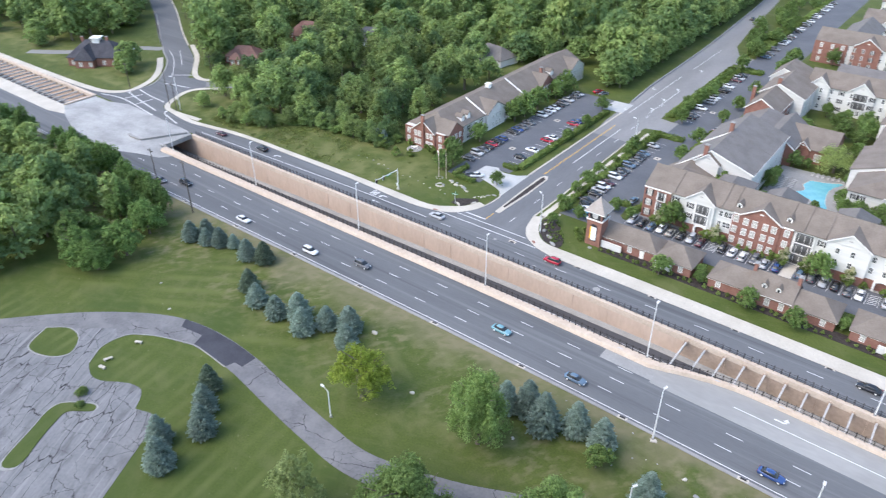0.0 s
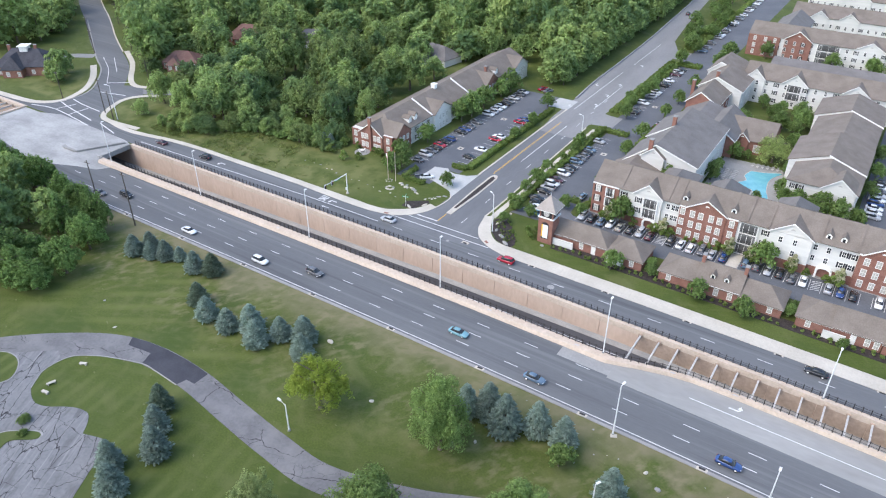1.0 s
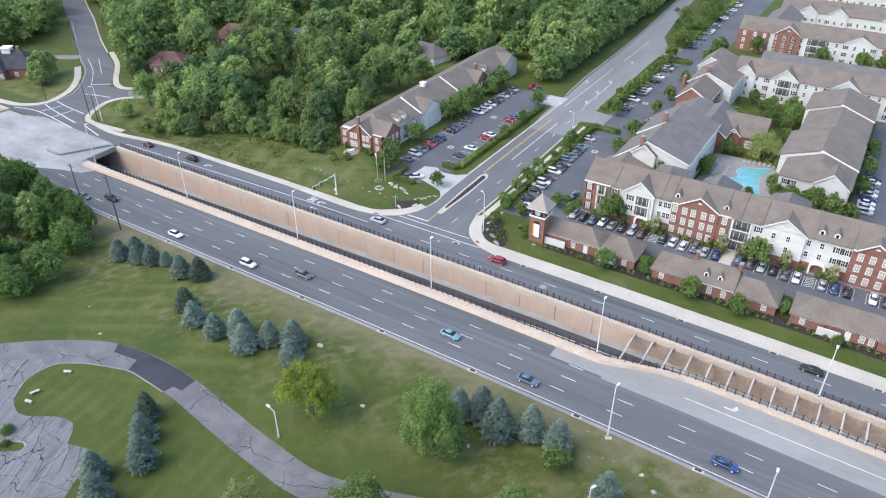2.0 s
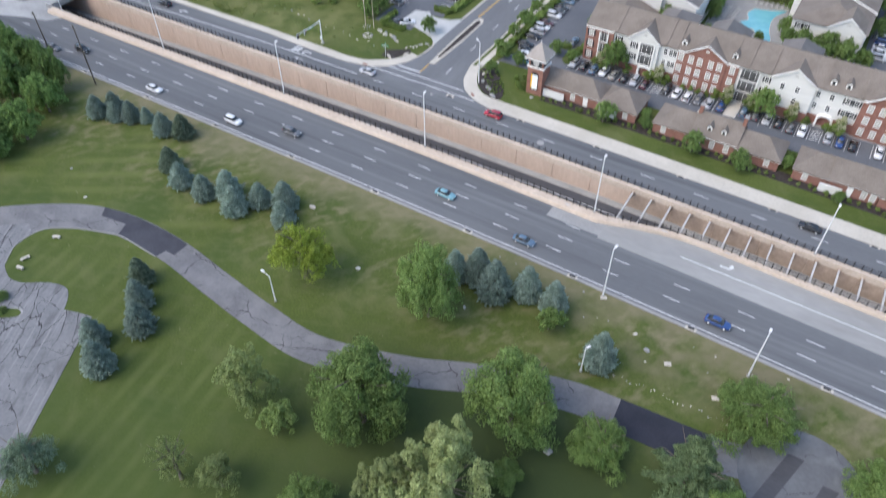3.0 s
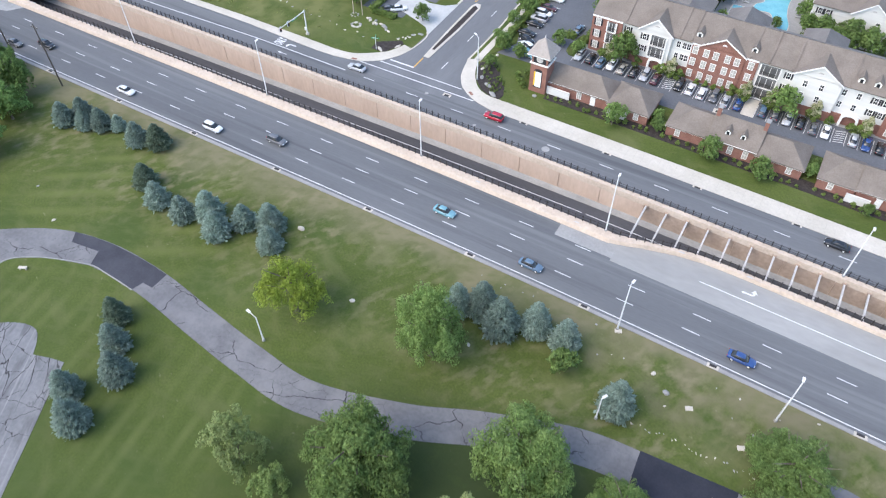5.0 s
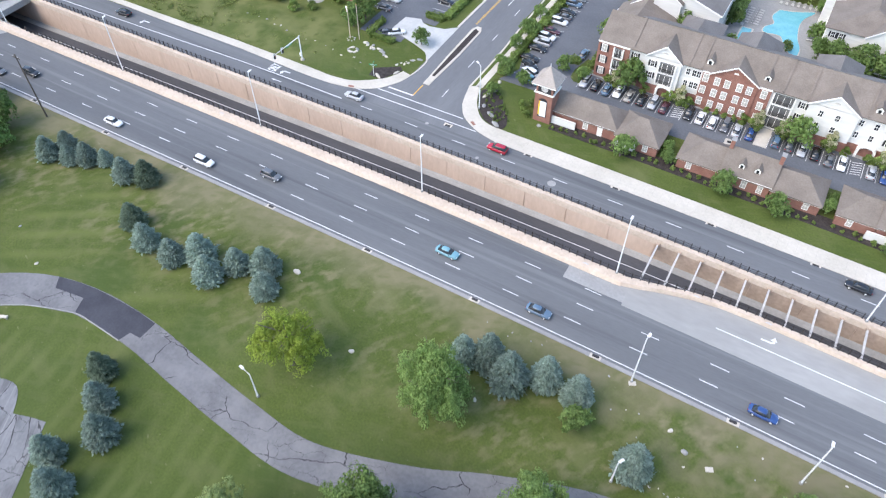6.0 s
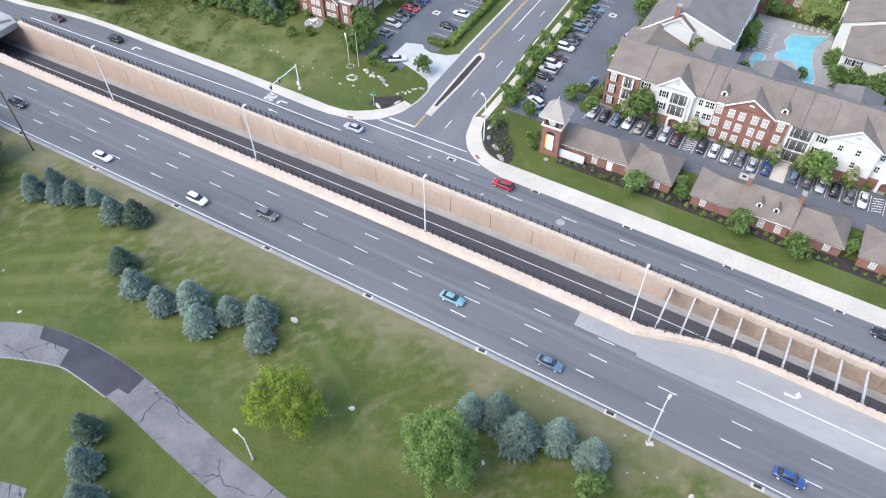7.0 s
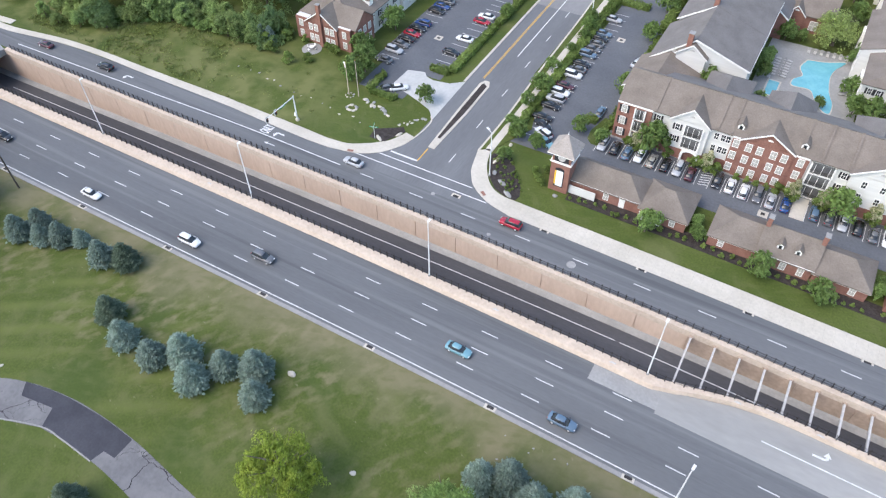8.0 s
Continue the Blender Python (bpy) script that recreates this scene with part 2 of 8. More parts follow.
DECK = mat("pale_deck_concrete", (0.25, 0.25, 0.244), (0.40, 0.396, 0.385), scale=0.07, fine=1.0, fine_amt=0.10, stretch=(1, 1.6, 1), world_space=True)
ASPHALT_FAR = mat("pale_worn_asphalt", (0.205, 0.202, 0.200), (0.255, 0.250, 0.246), scale=0.06, fine=1.5, fine_amt=0.08, stretch=(1.5, 0.3, 1), world_space=True)
CONCRETE = mat("pale_concrete", (0.45, 0.410, 0.345), (0.54, 0.495, 0.425), scale=0.12, fine=2.0, fine_amt=0.08, world_space=True)
CONCRETE_PALE = mat("bleached_concrete", (0.40, 0.40, 0.385), (0.47, 0.468, 0.45), scale=0.3, fine=1.6, fine_amt=0.08, world_space=True)
CONCRETE_GREY = mat("grey_concrete", (0.255, 0.25, 0.24), (0.315, 0.308, 0.295), scale=0.2, fine=2.0, fine_amt=0.1, world_space=True)
TAN = mat("tan_concrete", (0.485, 0.370, 0.290), (0.56, 0.432, 0.342), scale=0.12, fine=1.5, fine_amt=0.07, stretch=(1, 1, 0.35), world_space=True)
TAN_DIM = mat("dull_brown_concrete", (0.34, 0.262, 0.205), (0.43, 0.335, 0.262), scale=0.3, fine=1.5, fine_amt=0.14, world_space=True)
TAN_TOP = mat("pale_tan_concrete", (0.495, 0.400, 0.316), (0.565, 0.466, 0.374), scale=0.3, fine=1.8, fine_amt=0.12, world_space=True)
tint(TAN_TOP, (0.36, 0.290, 0.230), lambda n, l, pos: noise_at(n, l, pos, 0.9, 0.60, 0.76, 0.5))
CONCRETE_NEW = mat("new_pale_concrete", (0.262, 0.256, 0.243), (0.325, 0.318, 0.302), scale=0.12, fine=0.9, fine_amt=0.06, stretch=(0.4, 1.2, 1), world_space=True)
WHITE_LINE = mat("road_paint_white", (0.54, 0.54, 0.53), (0.68, 0.68, 0.66), scale=1.5, fine=6, fine_amt=0.12, bump=0, world_space=True)
YELLOW_LINE = mat("road_paint_yellow", (0.60, 0.34, 0.05), (0.68, 0.42, 0.10), scale=1.5, fine=6, fine_amt=0.12, bump=0, world_space=True)
BLACK_METAL = mat("black_painted_steel", (0.025, 0.022, 0.022), (0.04, 0.036, 0.034), rough=0.5, bump=0)
PALE_METAL = mat("galvanised_steel", (0.66, 0.66, 0.65), (0.74, 0.74, 0.73), rough=0.5, metal=0.0, bump=0)
STEEL_GREY = mat("grey_steel", (0.42, 0.40, 0.38), (0.52, 0.50, 0.47), rough=0.5, bump=0, scale=1.0)
BRICK = mat("red_brick", (0.225, 0.106, 0.080), (0.285, 0.143, 0.110), scale=0.6, fine=5.0, fine_amt=0.18, bump=0.2)
WHITE_WALL = mat("white_siding", (0.61, 0.597, 0.562), (0.68, 0.665, 0.628), scale=0.3, fine=2.0, fine_amt=0.03, stretch=(0.2, 0.2, 5), bump=0.15)
WHITE_TRIM = mat("white_trim_paint", (0.76, 0.74, 0.70), (0.82, 0.80, 0.76), bump=0)
ROOF = mat("brown_asphalt_shingle", (0.160, 0.134, 0.112), (0.205, 0.173, 0.147), scale=0.25, fine=3.5, fine_amt=0.14, bump=0.3)
# besides grey roofs, used for slopes turned from the sun, their shade as colour
ROOF_GREY = mat("grey_asphalt_shingle", (0.148, 0.136, 0.128), (0.185, 0.171, 0.162), scale=0.25, fine=3.5, fine_amt=0.14, bump=0.3)
BLIND = mat("pale_window_blind", (0.36, 0.35, 0.31), (0.46, 0.445, 0.40), stretch=(0.2, 0.2, 12), scale=2, fine=6, bump=0, rough=0.4)
DIM_GLASS = mat("dim_door_glass", (0.085, 0.085, 0.085), (0.13, 0.13, 0.125), rough=0.15, bump=0, spec=0.5)
DARK_GLASS = mat("dark_window_glass", (0.018, 0.022, 0.026), (0.03, 0.035, 0.04), rough=0.08, bump=0, spec=0.6)
SHUTTER = mat("black_shutter_paint", (0.02, 0.021, 0.024), (0.035, 0.035, 0.04), rough=0.6, bump=0)
MULCH = mat("dark_mulch", (0.028, 0.022, 0.020), (0.055, 0.045, 0.040), scale=1.2, fine=4, fine_amt=0.4, bump=0.6, world_space=True)
BARK = mat("bark", (0.10, 0.080, 0.062), (0.17, 0.14, 0.115), scale=1.5, fine=6, fine_amt=0.3, stretch=(1, 1, 0.3), bump=0.5)
WOOD_POLE = mat("weathered_wood_pole", (0.06, 0.05, 0.042), (0.10, 0.085, 0.07), scale=1.0, fine=5, fine_amt=0.2, stretch=(1, 1, 0.2))
LEAF = leaf_mat("broadleaf", (0.140, 0.222, 0.064), (0.215, 0.302, 0.100))
LEAF_WOOD = leaf_mat("woodland_leaf", (0.195, 0.280, 0.095), (0.300, 0.385, 0.140), rnd=0.40)
LEAF_DEEP = leaf_mat("deep_green_leaf", (0.112, 0.192, 0.056), (0.172, 0.262, 0.083), rnd=0.25)
tint(LEAF_WOOD, (0.325, 0.385, 0.130), lambda n, l, pos: noise_at(n, l, pos, 0.075, 0.52, 0.66, 0.6))
tint(LEAF_WOOD, (0.100, 0.180, 0.085), lambda n, l, pos: noise_at(n, l, pos, 0.06, 0.48, 0.62, 0.85, (1, 1, 1), 70))
LEAF_YELLOW = leaf_mat("yellow_green_leaf", (0.195, 0.262, 0.040), (0.270, 0.330, 0.062))
LEAF_PALE = leaf_mat("pale_willowy_leaf", (0.215, 0.262, 0.104), (0.300, 0.342, 0.152))
LEAF_HEDGE = leaf_mat("hedge_leaf", (0.150, 0.215, 0.056), (0.210, 0.280, 0.084))
NEEDLE_BLUE = leaf_mat("blue_spruce_needles", (0.165, 0.235, 0.190), (0.270, 0.345, 0.292), rnd=0.2)
NEEDLE_DARK = leaf_mat("dark_spruce_needles", (0.110, 0.160, 0.105), (0.170, 0.225, 0.160))
LEAF_LIGHT = leaf_mat("light_green_leaf", (0.19, 0.27, 0.085), (0.26, 0.34, 0.125))
LEAF_WEED = leaf_mat("weedy_bank_leaf", (0.150, 0.185, 0.055), (0.225, 0.255, 0.080), rnd=0.0, island=0.5)
tint(LEAF_WEED, (0.110, 0.175, 0.060), lambda n, l, pos: noise_at(n, l, pos, 0.2, 0.45, 0.6, 0.8))
BLOSSOM = leaf_mat("cream_blossom", (0.42, 0.42, 0.25), (0.62, 0.60, 0.42), rnd=0.1)
WATER = mat("pool_water", (0.13, 0.39, 0.45), (0.18, 0.46, 0.51), scale=0.4, fine=3, fine_amt=0.06, rough=0.06, bump=0.12, spec=0.5)

# ---- mesh helpers ----
def mesh_of(name, bm, material):
    me = bpy.data.meshes.new(name)
    bmesh.ops.recalc_face_normals(bm, faces=bm.faces)
    bm.to_mesh(me)
    bm.free()
    me.materials.append(material)
    return me


def part(name, bm, material, parent=None, label=""):
    """One mesh object out of a bmesh (or a shared mesh), under its thing."""
    ob = new(name, bm if isinstance(bm, bpy.types.Mesh) else mesh_of(name, bm, material))
    ob.parent = parent
    return tagged(ob, label) if label else ob


def thing(name, label, category, group="", kind="", at=(0, 0, 0), turn=0):
    ob = new(name)
    ob.empty_display_size = 0.3
    ob.matrix_basis = pose(*at, 0, 0, turn)
    return tagged(ob, label, category, group, kind)


def box(bm, x0, x1, y0, y1, z0, z1):
    v = [bm.verts.new(c) for c in ((x0, y0, z0), (x1, y0, z0), (x1, y1, z0), (x0, y1, z0), (x0, y0, z1), (x1, y0, z1), (x1, y1, z1), (x0, y1, z1))]
    for f in ((3, 2, 1, 0), (4, 5, 6, 7), (0, 1, 5, 4), (1, 2, 6, 5), (2, 3, 7, 6), (3, 0, 4, 7)):
        bm.faces.new([v[i] for i in f])
    return bm


def boxes(*rows):
    bm = bmesh.new()
    for r in rows:
        box(bm, *r)
    return bm


def prism(pts, z0, z1, bm=None):
    """An upright slab over an outline in plan."""
    bm = bm or bmesh.new()
    low = [bm.verts.new((x, y, z0)) for x, y in pts]
    top = [bm.verts.new((x, y, z1)) for x, y in pts]
    k = len(pts)
    bm.faces.new(top)
    bm.faces.new(low[::-1])
    for i in range(k):
        bm.faces.new((low[i], low[(i + 1) % k], top[(i + 1) % k], top[i]))
    return bm


def extrude_x(profile, x0, x1, bm=None):
    """A profile of (y, z) drawn out along x."""
    bm = bm or bmesh.new()
    a = [bm.verts.new((x0, y, z)) for y, z in profile]
    b = [bm.verts.new((x1, y, z)) for y, z in profile]
    k = len(profile)
    bm.faces.new(a), bm.faces.new(b[::-1])
    for i in range(k):
        bm.faces.new((a[i], b[i], b[(i + 1) % k], a[(i + 1) % k]))
    return bm


def tube(bm, p, q, r0, r1, n=8):
    p, q = Vector(p), Vector(q)
    d = (q - p).normalized()
    u = d.orthogonal().normalized()
    w = d.cross(u)
    a, b = [], []
    for i in range(n):
        c, s = math.cos(2 * math.pi * i / n), math.sin(2 * math.pi * i / n)
        a.append(bm.verts.new(p + r0 * (c * u + s * w)))
        b.append(bm.verts.new(q + r1 * (c * u + s * w)))
    for i in range(n):
        bm.faces.new((a[i], a[(i + 1) % n], b[(i + 1) % n], b[i]))
    bm.faces.new(a[::-1]), bm.faces.new(b)
    return bm


def smooth_line(pts, steps=8):
    """A rounded line through control points."""
    p = [Vector((*q, 0)) for q in pts]
    p = [2 * p[0] - p[1]] + p + [2 * p[-1] - p[-2]]
    out = []
    for i in range(1, len(p) - 2):
        for s in range(steps):
            t = s / steps
            out.append(0.5 * ((2 * p[i]) + (p[i + 1] - p[i - 1]) * t + (2 * p[i - 1] - 5 * p[i] + 4 * p[i + 1] - p[i + 2]) * t * t + (3 * p[i] - p[i - 1] - 3 * p[i + 1] + p[i + 2]) * t ** 3))
    return out + [p[-2]]


def ribbon(pts, off0, off1, z0, z1, steps=8, bm=None):
    """A strip between two offsets (to the left) of a rounded line."""
    bm = bm or bmesh.new()
    line = smooth_line(pts, steps)
    rows = []
    for i, c in enumerate(line):
        d = (line[min(i + 1, len(line) - 1)] - line[max(i - 1, 0)]).normalized()
        nrm = Vector((-d.y, d.x, 0))
        a, b = c + nrm * off0, c + nrm * off1
        rows.append([bm.verts.new((a.x, a.y, z0)), bm.verts.new((b.x, b.y, z0)), bm.verts.new((b.x, b.y, z1)), bm.verts.new((a.x, a.y, z1))])
    for r, s in zip(rows, rows[1:]):
        for i in range(4):
            bm.faces.new((r[i], s[i], s[(i + 1) % 4], r[(i + 1) % 4]))
    bm.faces.new(rows[0]), bm.faces.new(rows[-1][::-1])
    return bm


def arc(cx, cy, r, a0, a1, n=10):
    return [(cx + r * math.cos(radians(a0 + (a1 - a0) * i / n)), cy + r * math.sin(radians(a0 + (a1 - a0) * i / n))) for i in range(n + 1)]


def structure(name, bm, material, label, category="road", kind="structure"):
    return tagged(part(name, bm, material), label, category, "", kind)

# ---- the large structure: ground, roads, trench ----
def dy(x):
    """The roads bend gently to the south east of x = -90."""
    return -((x + 90) ** 2) / 5850 if x > -90 else 0.0


def sag(x):
    """The trench deepens towards the west."""
    return float(np.interp(x, (-420, -200, -150, -100, -25, 230), (-1.3, -1.2, -0.3, 0.2, 1.1, 1.4)))


def run(profile, x0, x1, step=12.0, bm=None):
    """A profile of (y, z) drawn out along the bending road; what lies deep follows the trench floor."""
    bm = bm or bmesh.new()
    n = max(1, math.ceil((x1 - x0) / step))
    rows = [[bm.verts.new((x, y + dy(x), z + (sag(x) if z < -4 else 0))) for y, z in profile] for x in (x0 + (x1 - x0) * i / n for i in range(n + 1))]
    k = len(profile)
    for a, b in zip(rows, rows[1:]):
        for i in range(k):
            bm.faces.new((a[i], b[i], b[(i + 1) % k], a[(i + 1) % k]))
    bm.faces.new(rows[0]), bm.faces.new(rows[-1][::-1])
    return bm


# north kerb of the far carriageway, which widens to the west for a turn lane
NK = [(-600, 117.4), (-280, 118.2), (-264, 120.0), (-256, 124.0), (-228, 124.0), (-209, 121.9), (-190, 124.6), (-176, 125.5), (-160, 125.3), (-134, 125.3), (-128, 125.4), (-118, 124.7), (-111, 124.4), (-103.3, 124.5)]


def kerb_y(x):
    return float(np.interp(x, [q[0] for q in NK], [q[1] for q in NK])) if x < -103 else float(np.interp(x, (-103, -60, 230), (124.5, 124.9, 125.1))) + dy(x)


def bar(y0, y1, z0, z1, x0, x1, bm=None):
    return run([(y0, z0), (y1, z0), (y1, z1), (y0, z1)], x0, x1, bm=bm)


E_END, W_PORTAL = 230.0, -199.0
bm = bmesh.new()
xs = [-2800, -700, -420, -262, W_PORTAL] + [-180 + 14 * i for i in range(30)] + [900, 2800]
cols = []
for x in xs:
    d = dy(min(x, E_END))
    cols.append([bm.verts.new((x, y, 0)) for y in (-2800, -300, 60, 103.2 + d, 115.6 + d, 160, 700, 2800)])
for i in range(len(xs) - 1):
    for j in range(7):
        if not (j == 3 and (W_PORTAL <= xs[i] and xs[i + 1] <= E_END or xs[i] == -420)):
            bm.faces.new((cols[i][j], cols[i + 1][j], cols[i + 1][j + 1], cols[i][j + 1]))
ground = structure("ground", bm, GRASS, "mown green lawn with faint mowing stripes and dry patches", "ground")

Z = 0.04
# near carriageway, its lane marks, kerb and gutter
south_road = structure("road_south", bar(85.0, 101.0, -0.3, Z, -600, E_END), ASPHALT, "worn grey asphalt carriageway with four lanes", "road")
gutter = structure("gutter", bar(84.45, 85.0, -0.3, Z + 0.01, -600, E_END), CONCRETE_GREY, "pale concrete gutter and low kerb beside the lawn", "kerb")
part("kerb", bar(84.2, 84.45, -0.3, 0.16, -600, E_END), CONCRETE_GREY, gutter)
grate_me = mesh_of("drain_grate", boxes((-0.6, 0.6, -0.3, 0.3, 0, 0.012)), BLACK_METAL)
inlet_me = mesh_of("inlet", boxes((-1.0, 1.0, -0.55, -0.3, 0, 0.14), (-1.0, -0.6, -0.3, 0.35, 0, 0.02), (0.6, 1.0, -0.3, 0.35, 0, 0.02)), CONCRETE)
for i in range(-4, 8):
    x = -66.0 + 23.4 * i
    drain = tagged(part("storm_drain", inlet_me, None), "concrete kerb inlet with a dark iron grate", "drain", "kerb inlets")
    drain.location = (x, 84.75 + dy(x), Z + 0.011)
    part("grate", grate_me, None, drain)
for i in range(-3, 8):
    x = -11.0 + 20.0 * i
    drain = tagged(part("storm_drain", inlet_me, None), "concrete kerb inlet with a dark iron grate", "drain", "kerb inlets")
    drain.matrix_basis = pose(x, kerb_y(x) - 0.15, Z + 0.004, 0, 0, 180)
    part("grate", grate_me, None, drain)
dash_me = mesh_of("lane_dash", boxes((-1.6, 1.6, -0.085, 0.085, 0, 0.006)), WHITE_LINE)


def dashes(parent, y, x0, x1, step=12.19, z=Z + 0.001):
    for k in range(int((x1 - x0) / step) + 1):
        d = part("lane_dash", dash_me, None, parent)
        x = x0 + k * step
        d.matrix_basis = pose(x, y + dy(x), z, 0, 0, -math.degrees((x + 90) / 2925) if x > -90 else 0)


for y, x0, x1 in ((97.35, -195.4, -24), (93.45, -195.4, 110), (89.55, -196.2, 110)):
    dashes(south_road, y, x0, x1)
part("edge_line", bar(85.5, 85.7, Z, Z + 0.007, -600, E_END), WHITE_LINE, south_road)
# pale new concrete turn lane beside the open trench
turn_lane = structure("turn_lane", bar(97.1, 101.0, 0.0, Z + 0.012, -19.3, E_END), CONCRETE_NEW, "new pale concrete turn lane with a white arrow", "road")
bm = bmesh.new()
flare = [(-22.0, 101.0), (-17.5, 102.4), (-13, 103.6), (-8.5, 104.8), (-4, 105.5), (2, 105.8), (12, 105.8)] + [(30 + 25 * i, 105.8) for i in range(9)]
low = [bm.verts.new((x, 101.0 + dy(x), Z + 0.012)) for x, y in flare]
top = [bm.verts.new((x, y + dy(x), Z + 0.012)) for x, y in flare]
for i in range(len(flare) - 1):
    bm.faces.new([low[i], low[i + 1], top[i + 1], top[i]][:4] if i else (low[0], low[1], top[1]))
bmesh.ops.extrude_face_region(bm, geom=bm.faces[:])
for v in bm.verts[: len(bm.verts) // 2]:
    v.co.z -= 0.35
part("apron", bm, CONCRETE_NEW, turn_lane)
part("edge_line", bar(100.95, 101.15, Z + 0.012, Z + 0.02, -3.2, E_END), WHITE_LINE, turn_lane)
part("patch", bar(97.75, 101.0, 0.0, Z + 0.009, -31.0, -19.3), CONCRETE_GREY, south_road)


def turn_arrow(x, y, z, turn, parent):
    """A painted left-turn arrow, 2.4 m long."""
    bm = bmesh.new()
    prism([(-1.2, -0.2), (0.5, -0.2), (1.0, 0.1), (1.0, 0.5), (0.6, 0.5), (0.6, 0.25), (0.42, 0.16), (-1.2, 0.16)], 0, 0.006, bm)
    prism([(0.25, 0.5), (1.35, 0.5), (0.8, 1.35)], 0, 0.006, bm)
    part("turn_arrow", bm, WHITE_LINE, parent).matrix_basis = pose(x, y, z, 0, 0, turn) @ Matrix.Diagonal((1.05, 1.05, 1, 1))


turn_arrow(5.4, 102.9 + dy(6), Z + 0.014, 0, turn_lane)

# far carriageway with its broad pale pavement
bm = bmesh.new()
xs_n = [-600, -400, -300] + [-260 + 10 * i for i in range(50)]
rows = [[bm.verts.new((x, y, z)) for y, z in ((116.6 + dy(x), -0.3), (kerb_y(x), -0.3), (kerb_y(x), Z), (116.6 + dy(x), Z))] for x in xs_n if x <= E_END]
for a, b in zip(rows, rows[1:]):
    for i in range(4):
        bm.faces.new((a[i], b[i], b[(i + 1) % 4], a[(i + 1) % 4]))
bm.faces.new(rows[0]), bm.faces.new(rows[-1][::-1])
north_road = structure("road_north", bm, ASPHALT, "grey asphalt frontage carriageway with two lanes and a turn lane", "road")
dashes(north_road, 120.85, -90.5, 110)
part("edge_line", ribbon([(-198, 119.1), (-176, 119.7), (-150, 120.4), (-125, 121.1), (-97.5, 121.0)], -0.12, 0.12, Z, Z + 0.007), WHITE_LINE, north_road)
for x, y, r in ((-43, 118.9, 0.9), (-75.5, 123.0, 0.45), (-60.2, 118.3, 0.4)):
    part("manhole", tube(bmesh.new(), (x, y, Z), (x, y, Z + 0.008), r, r, 16), CONCRETE_GREY, north_road)
for x, y in ((-161.8, 122.6), (-115.4, 123.0)):
    turn_arrow(x, y, Z + 0.001, 180, north_road)
bm = prism([(-1.5, -0.09), (0.4, -0.09), (0.4, -0.34), (1.5, 0), (0.4, 0.34), (0.4, 0.09), (-1.5, 0.09)], 0, 0.006)
part("straight_arrow", bm, WHITE_LINE, north_road).matrix_basis = pose(-115.4, 119.1, Z + 0.001, 0, 0, 180)
font = bpy.data.curves.new("painted_word", "FONT")
font.body, font.size, font.align_x, font.align_y = "ONLY", 1.0, "CENTER", "CENTER"
font.extrude, font.offset = 0.003, 0.035
word_ob = bpy.data.objects.new("painted_word", font)
word_me = bpy.data.meshes.new_from_object(word_ob)
bpy.data.objects.remove(word_ob)
word_me.materials.clear()
word_me.materials.append(WHITE_LINE)
part("painted_word", word_me, None, north_road, "white painted road lettering").matrix_basis = pose(-118.9, 123.0, Z + 0.004, 0, 0, 90) @ Matrix.Diagonal((1.05, 3.4, 1, 1))


def walk_strip(inner, outer, z0=-0.3, z1=0.15):
    """A pavement between two edges of as many points each."""
    bm = bmesh.new()
    a, b = smooth_line(inner, 5), smooth_line(outer, 5)
    rows = [[bm.verts.new((p.x, p.y, z)) for p, z in ((u, z0), (v, z0), (v, z1), (u, z1))] for u, v in zip(a, b)]
    for r, q in zip(rows, rows[1:]):
        for i in range(4):
            bm.faces.new((r[i], q[i], q[(i + 1) % 4], r[(i + 1) % 4]))
    bm.faces.new(rows[0]), bm.faces.new(rows[-1][::-1])
    return bm


bm = bmesh.new()
xs_w = [-59.0 + 12 * i for i in range(25)]
rows = [[bm.verts.new((x, y, z)) for y, z in ((kerb_y(x), -0.3), (129.3 + dy(x), -0.3), (129.3 + dy(x), 0.15), (kerb_y(x), 0.15))] for x in xs_w]
for a, b in zip(rows, rows[1:]):
    for i in range(4):
        bm.faces.new((a[i], b[i], b[(i + 1) % 4], a[(i + 1) % 4]))
bm.faces.new(rows[0]), bm.faces.new(rows[-1][::-1])
north_walk = structure("pavement_north_east", bm, CONCRETE, "broad pale concrete pavement along the road", "pavement")
part("corner", walk_strip([(-59.0, 124.74), (-64.6, 126.2), (-69.0, 128.9), (-71.1, 131.6), (-72.3, 134.1), (-73.7, 139.6)], [(-59.0, 129.14), (-62.4, 129.3), (-65.2, 130.3), (-67.7, 132.8), (-70.0, 136.9), (-71.3, 141.6)]), CONCRETE, north_walk)
joint_me = mesh_of("joint", boxes((-0.015, 0.015, -2.15, 2.15, 0, 0.003)), mat("soiled_joint", (0.37, 0.335, 0.285), (0.42, 0.385, 0.33), bump=0))
for i in range(58):
    x = -58 + 1.8 * i
    part("joint", joint_me, None, north_walk).matrix_basis = pose(x, (kerb_y(x) + 129.3 + dy(x)) / 2, 0.15)
nw_walk = structure("pavement_north_west", walk_strip([(-226, 124.0), (-209, 121.9), (-190, 124.6), (-176, 125.5), (-160, 125.3), (-134, 125.3), (-128, 125.1), (-111, 124.4), (-103.3, 124.5)], [(-226, 126.0), (-209, 123.9), (-190, 126.5), (-176, 127.3), (-160, 127.3), (-136, 127.6), (-130, 127.5), (-113, 127.3), (-105.0, 127.0)]), CONCRETE, "pale concrete pavement along the road", "pavement")
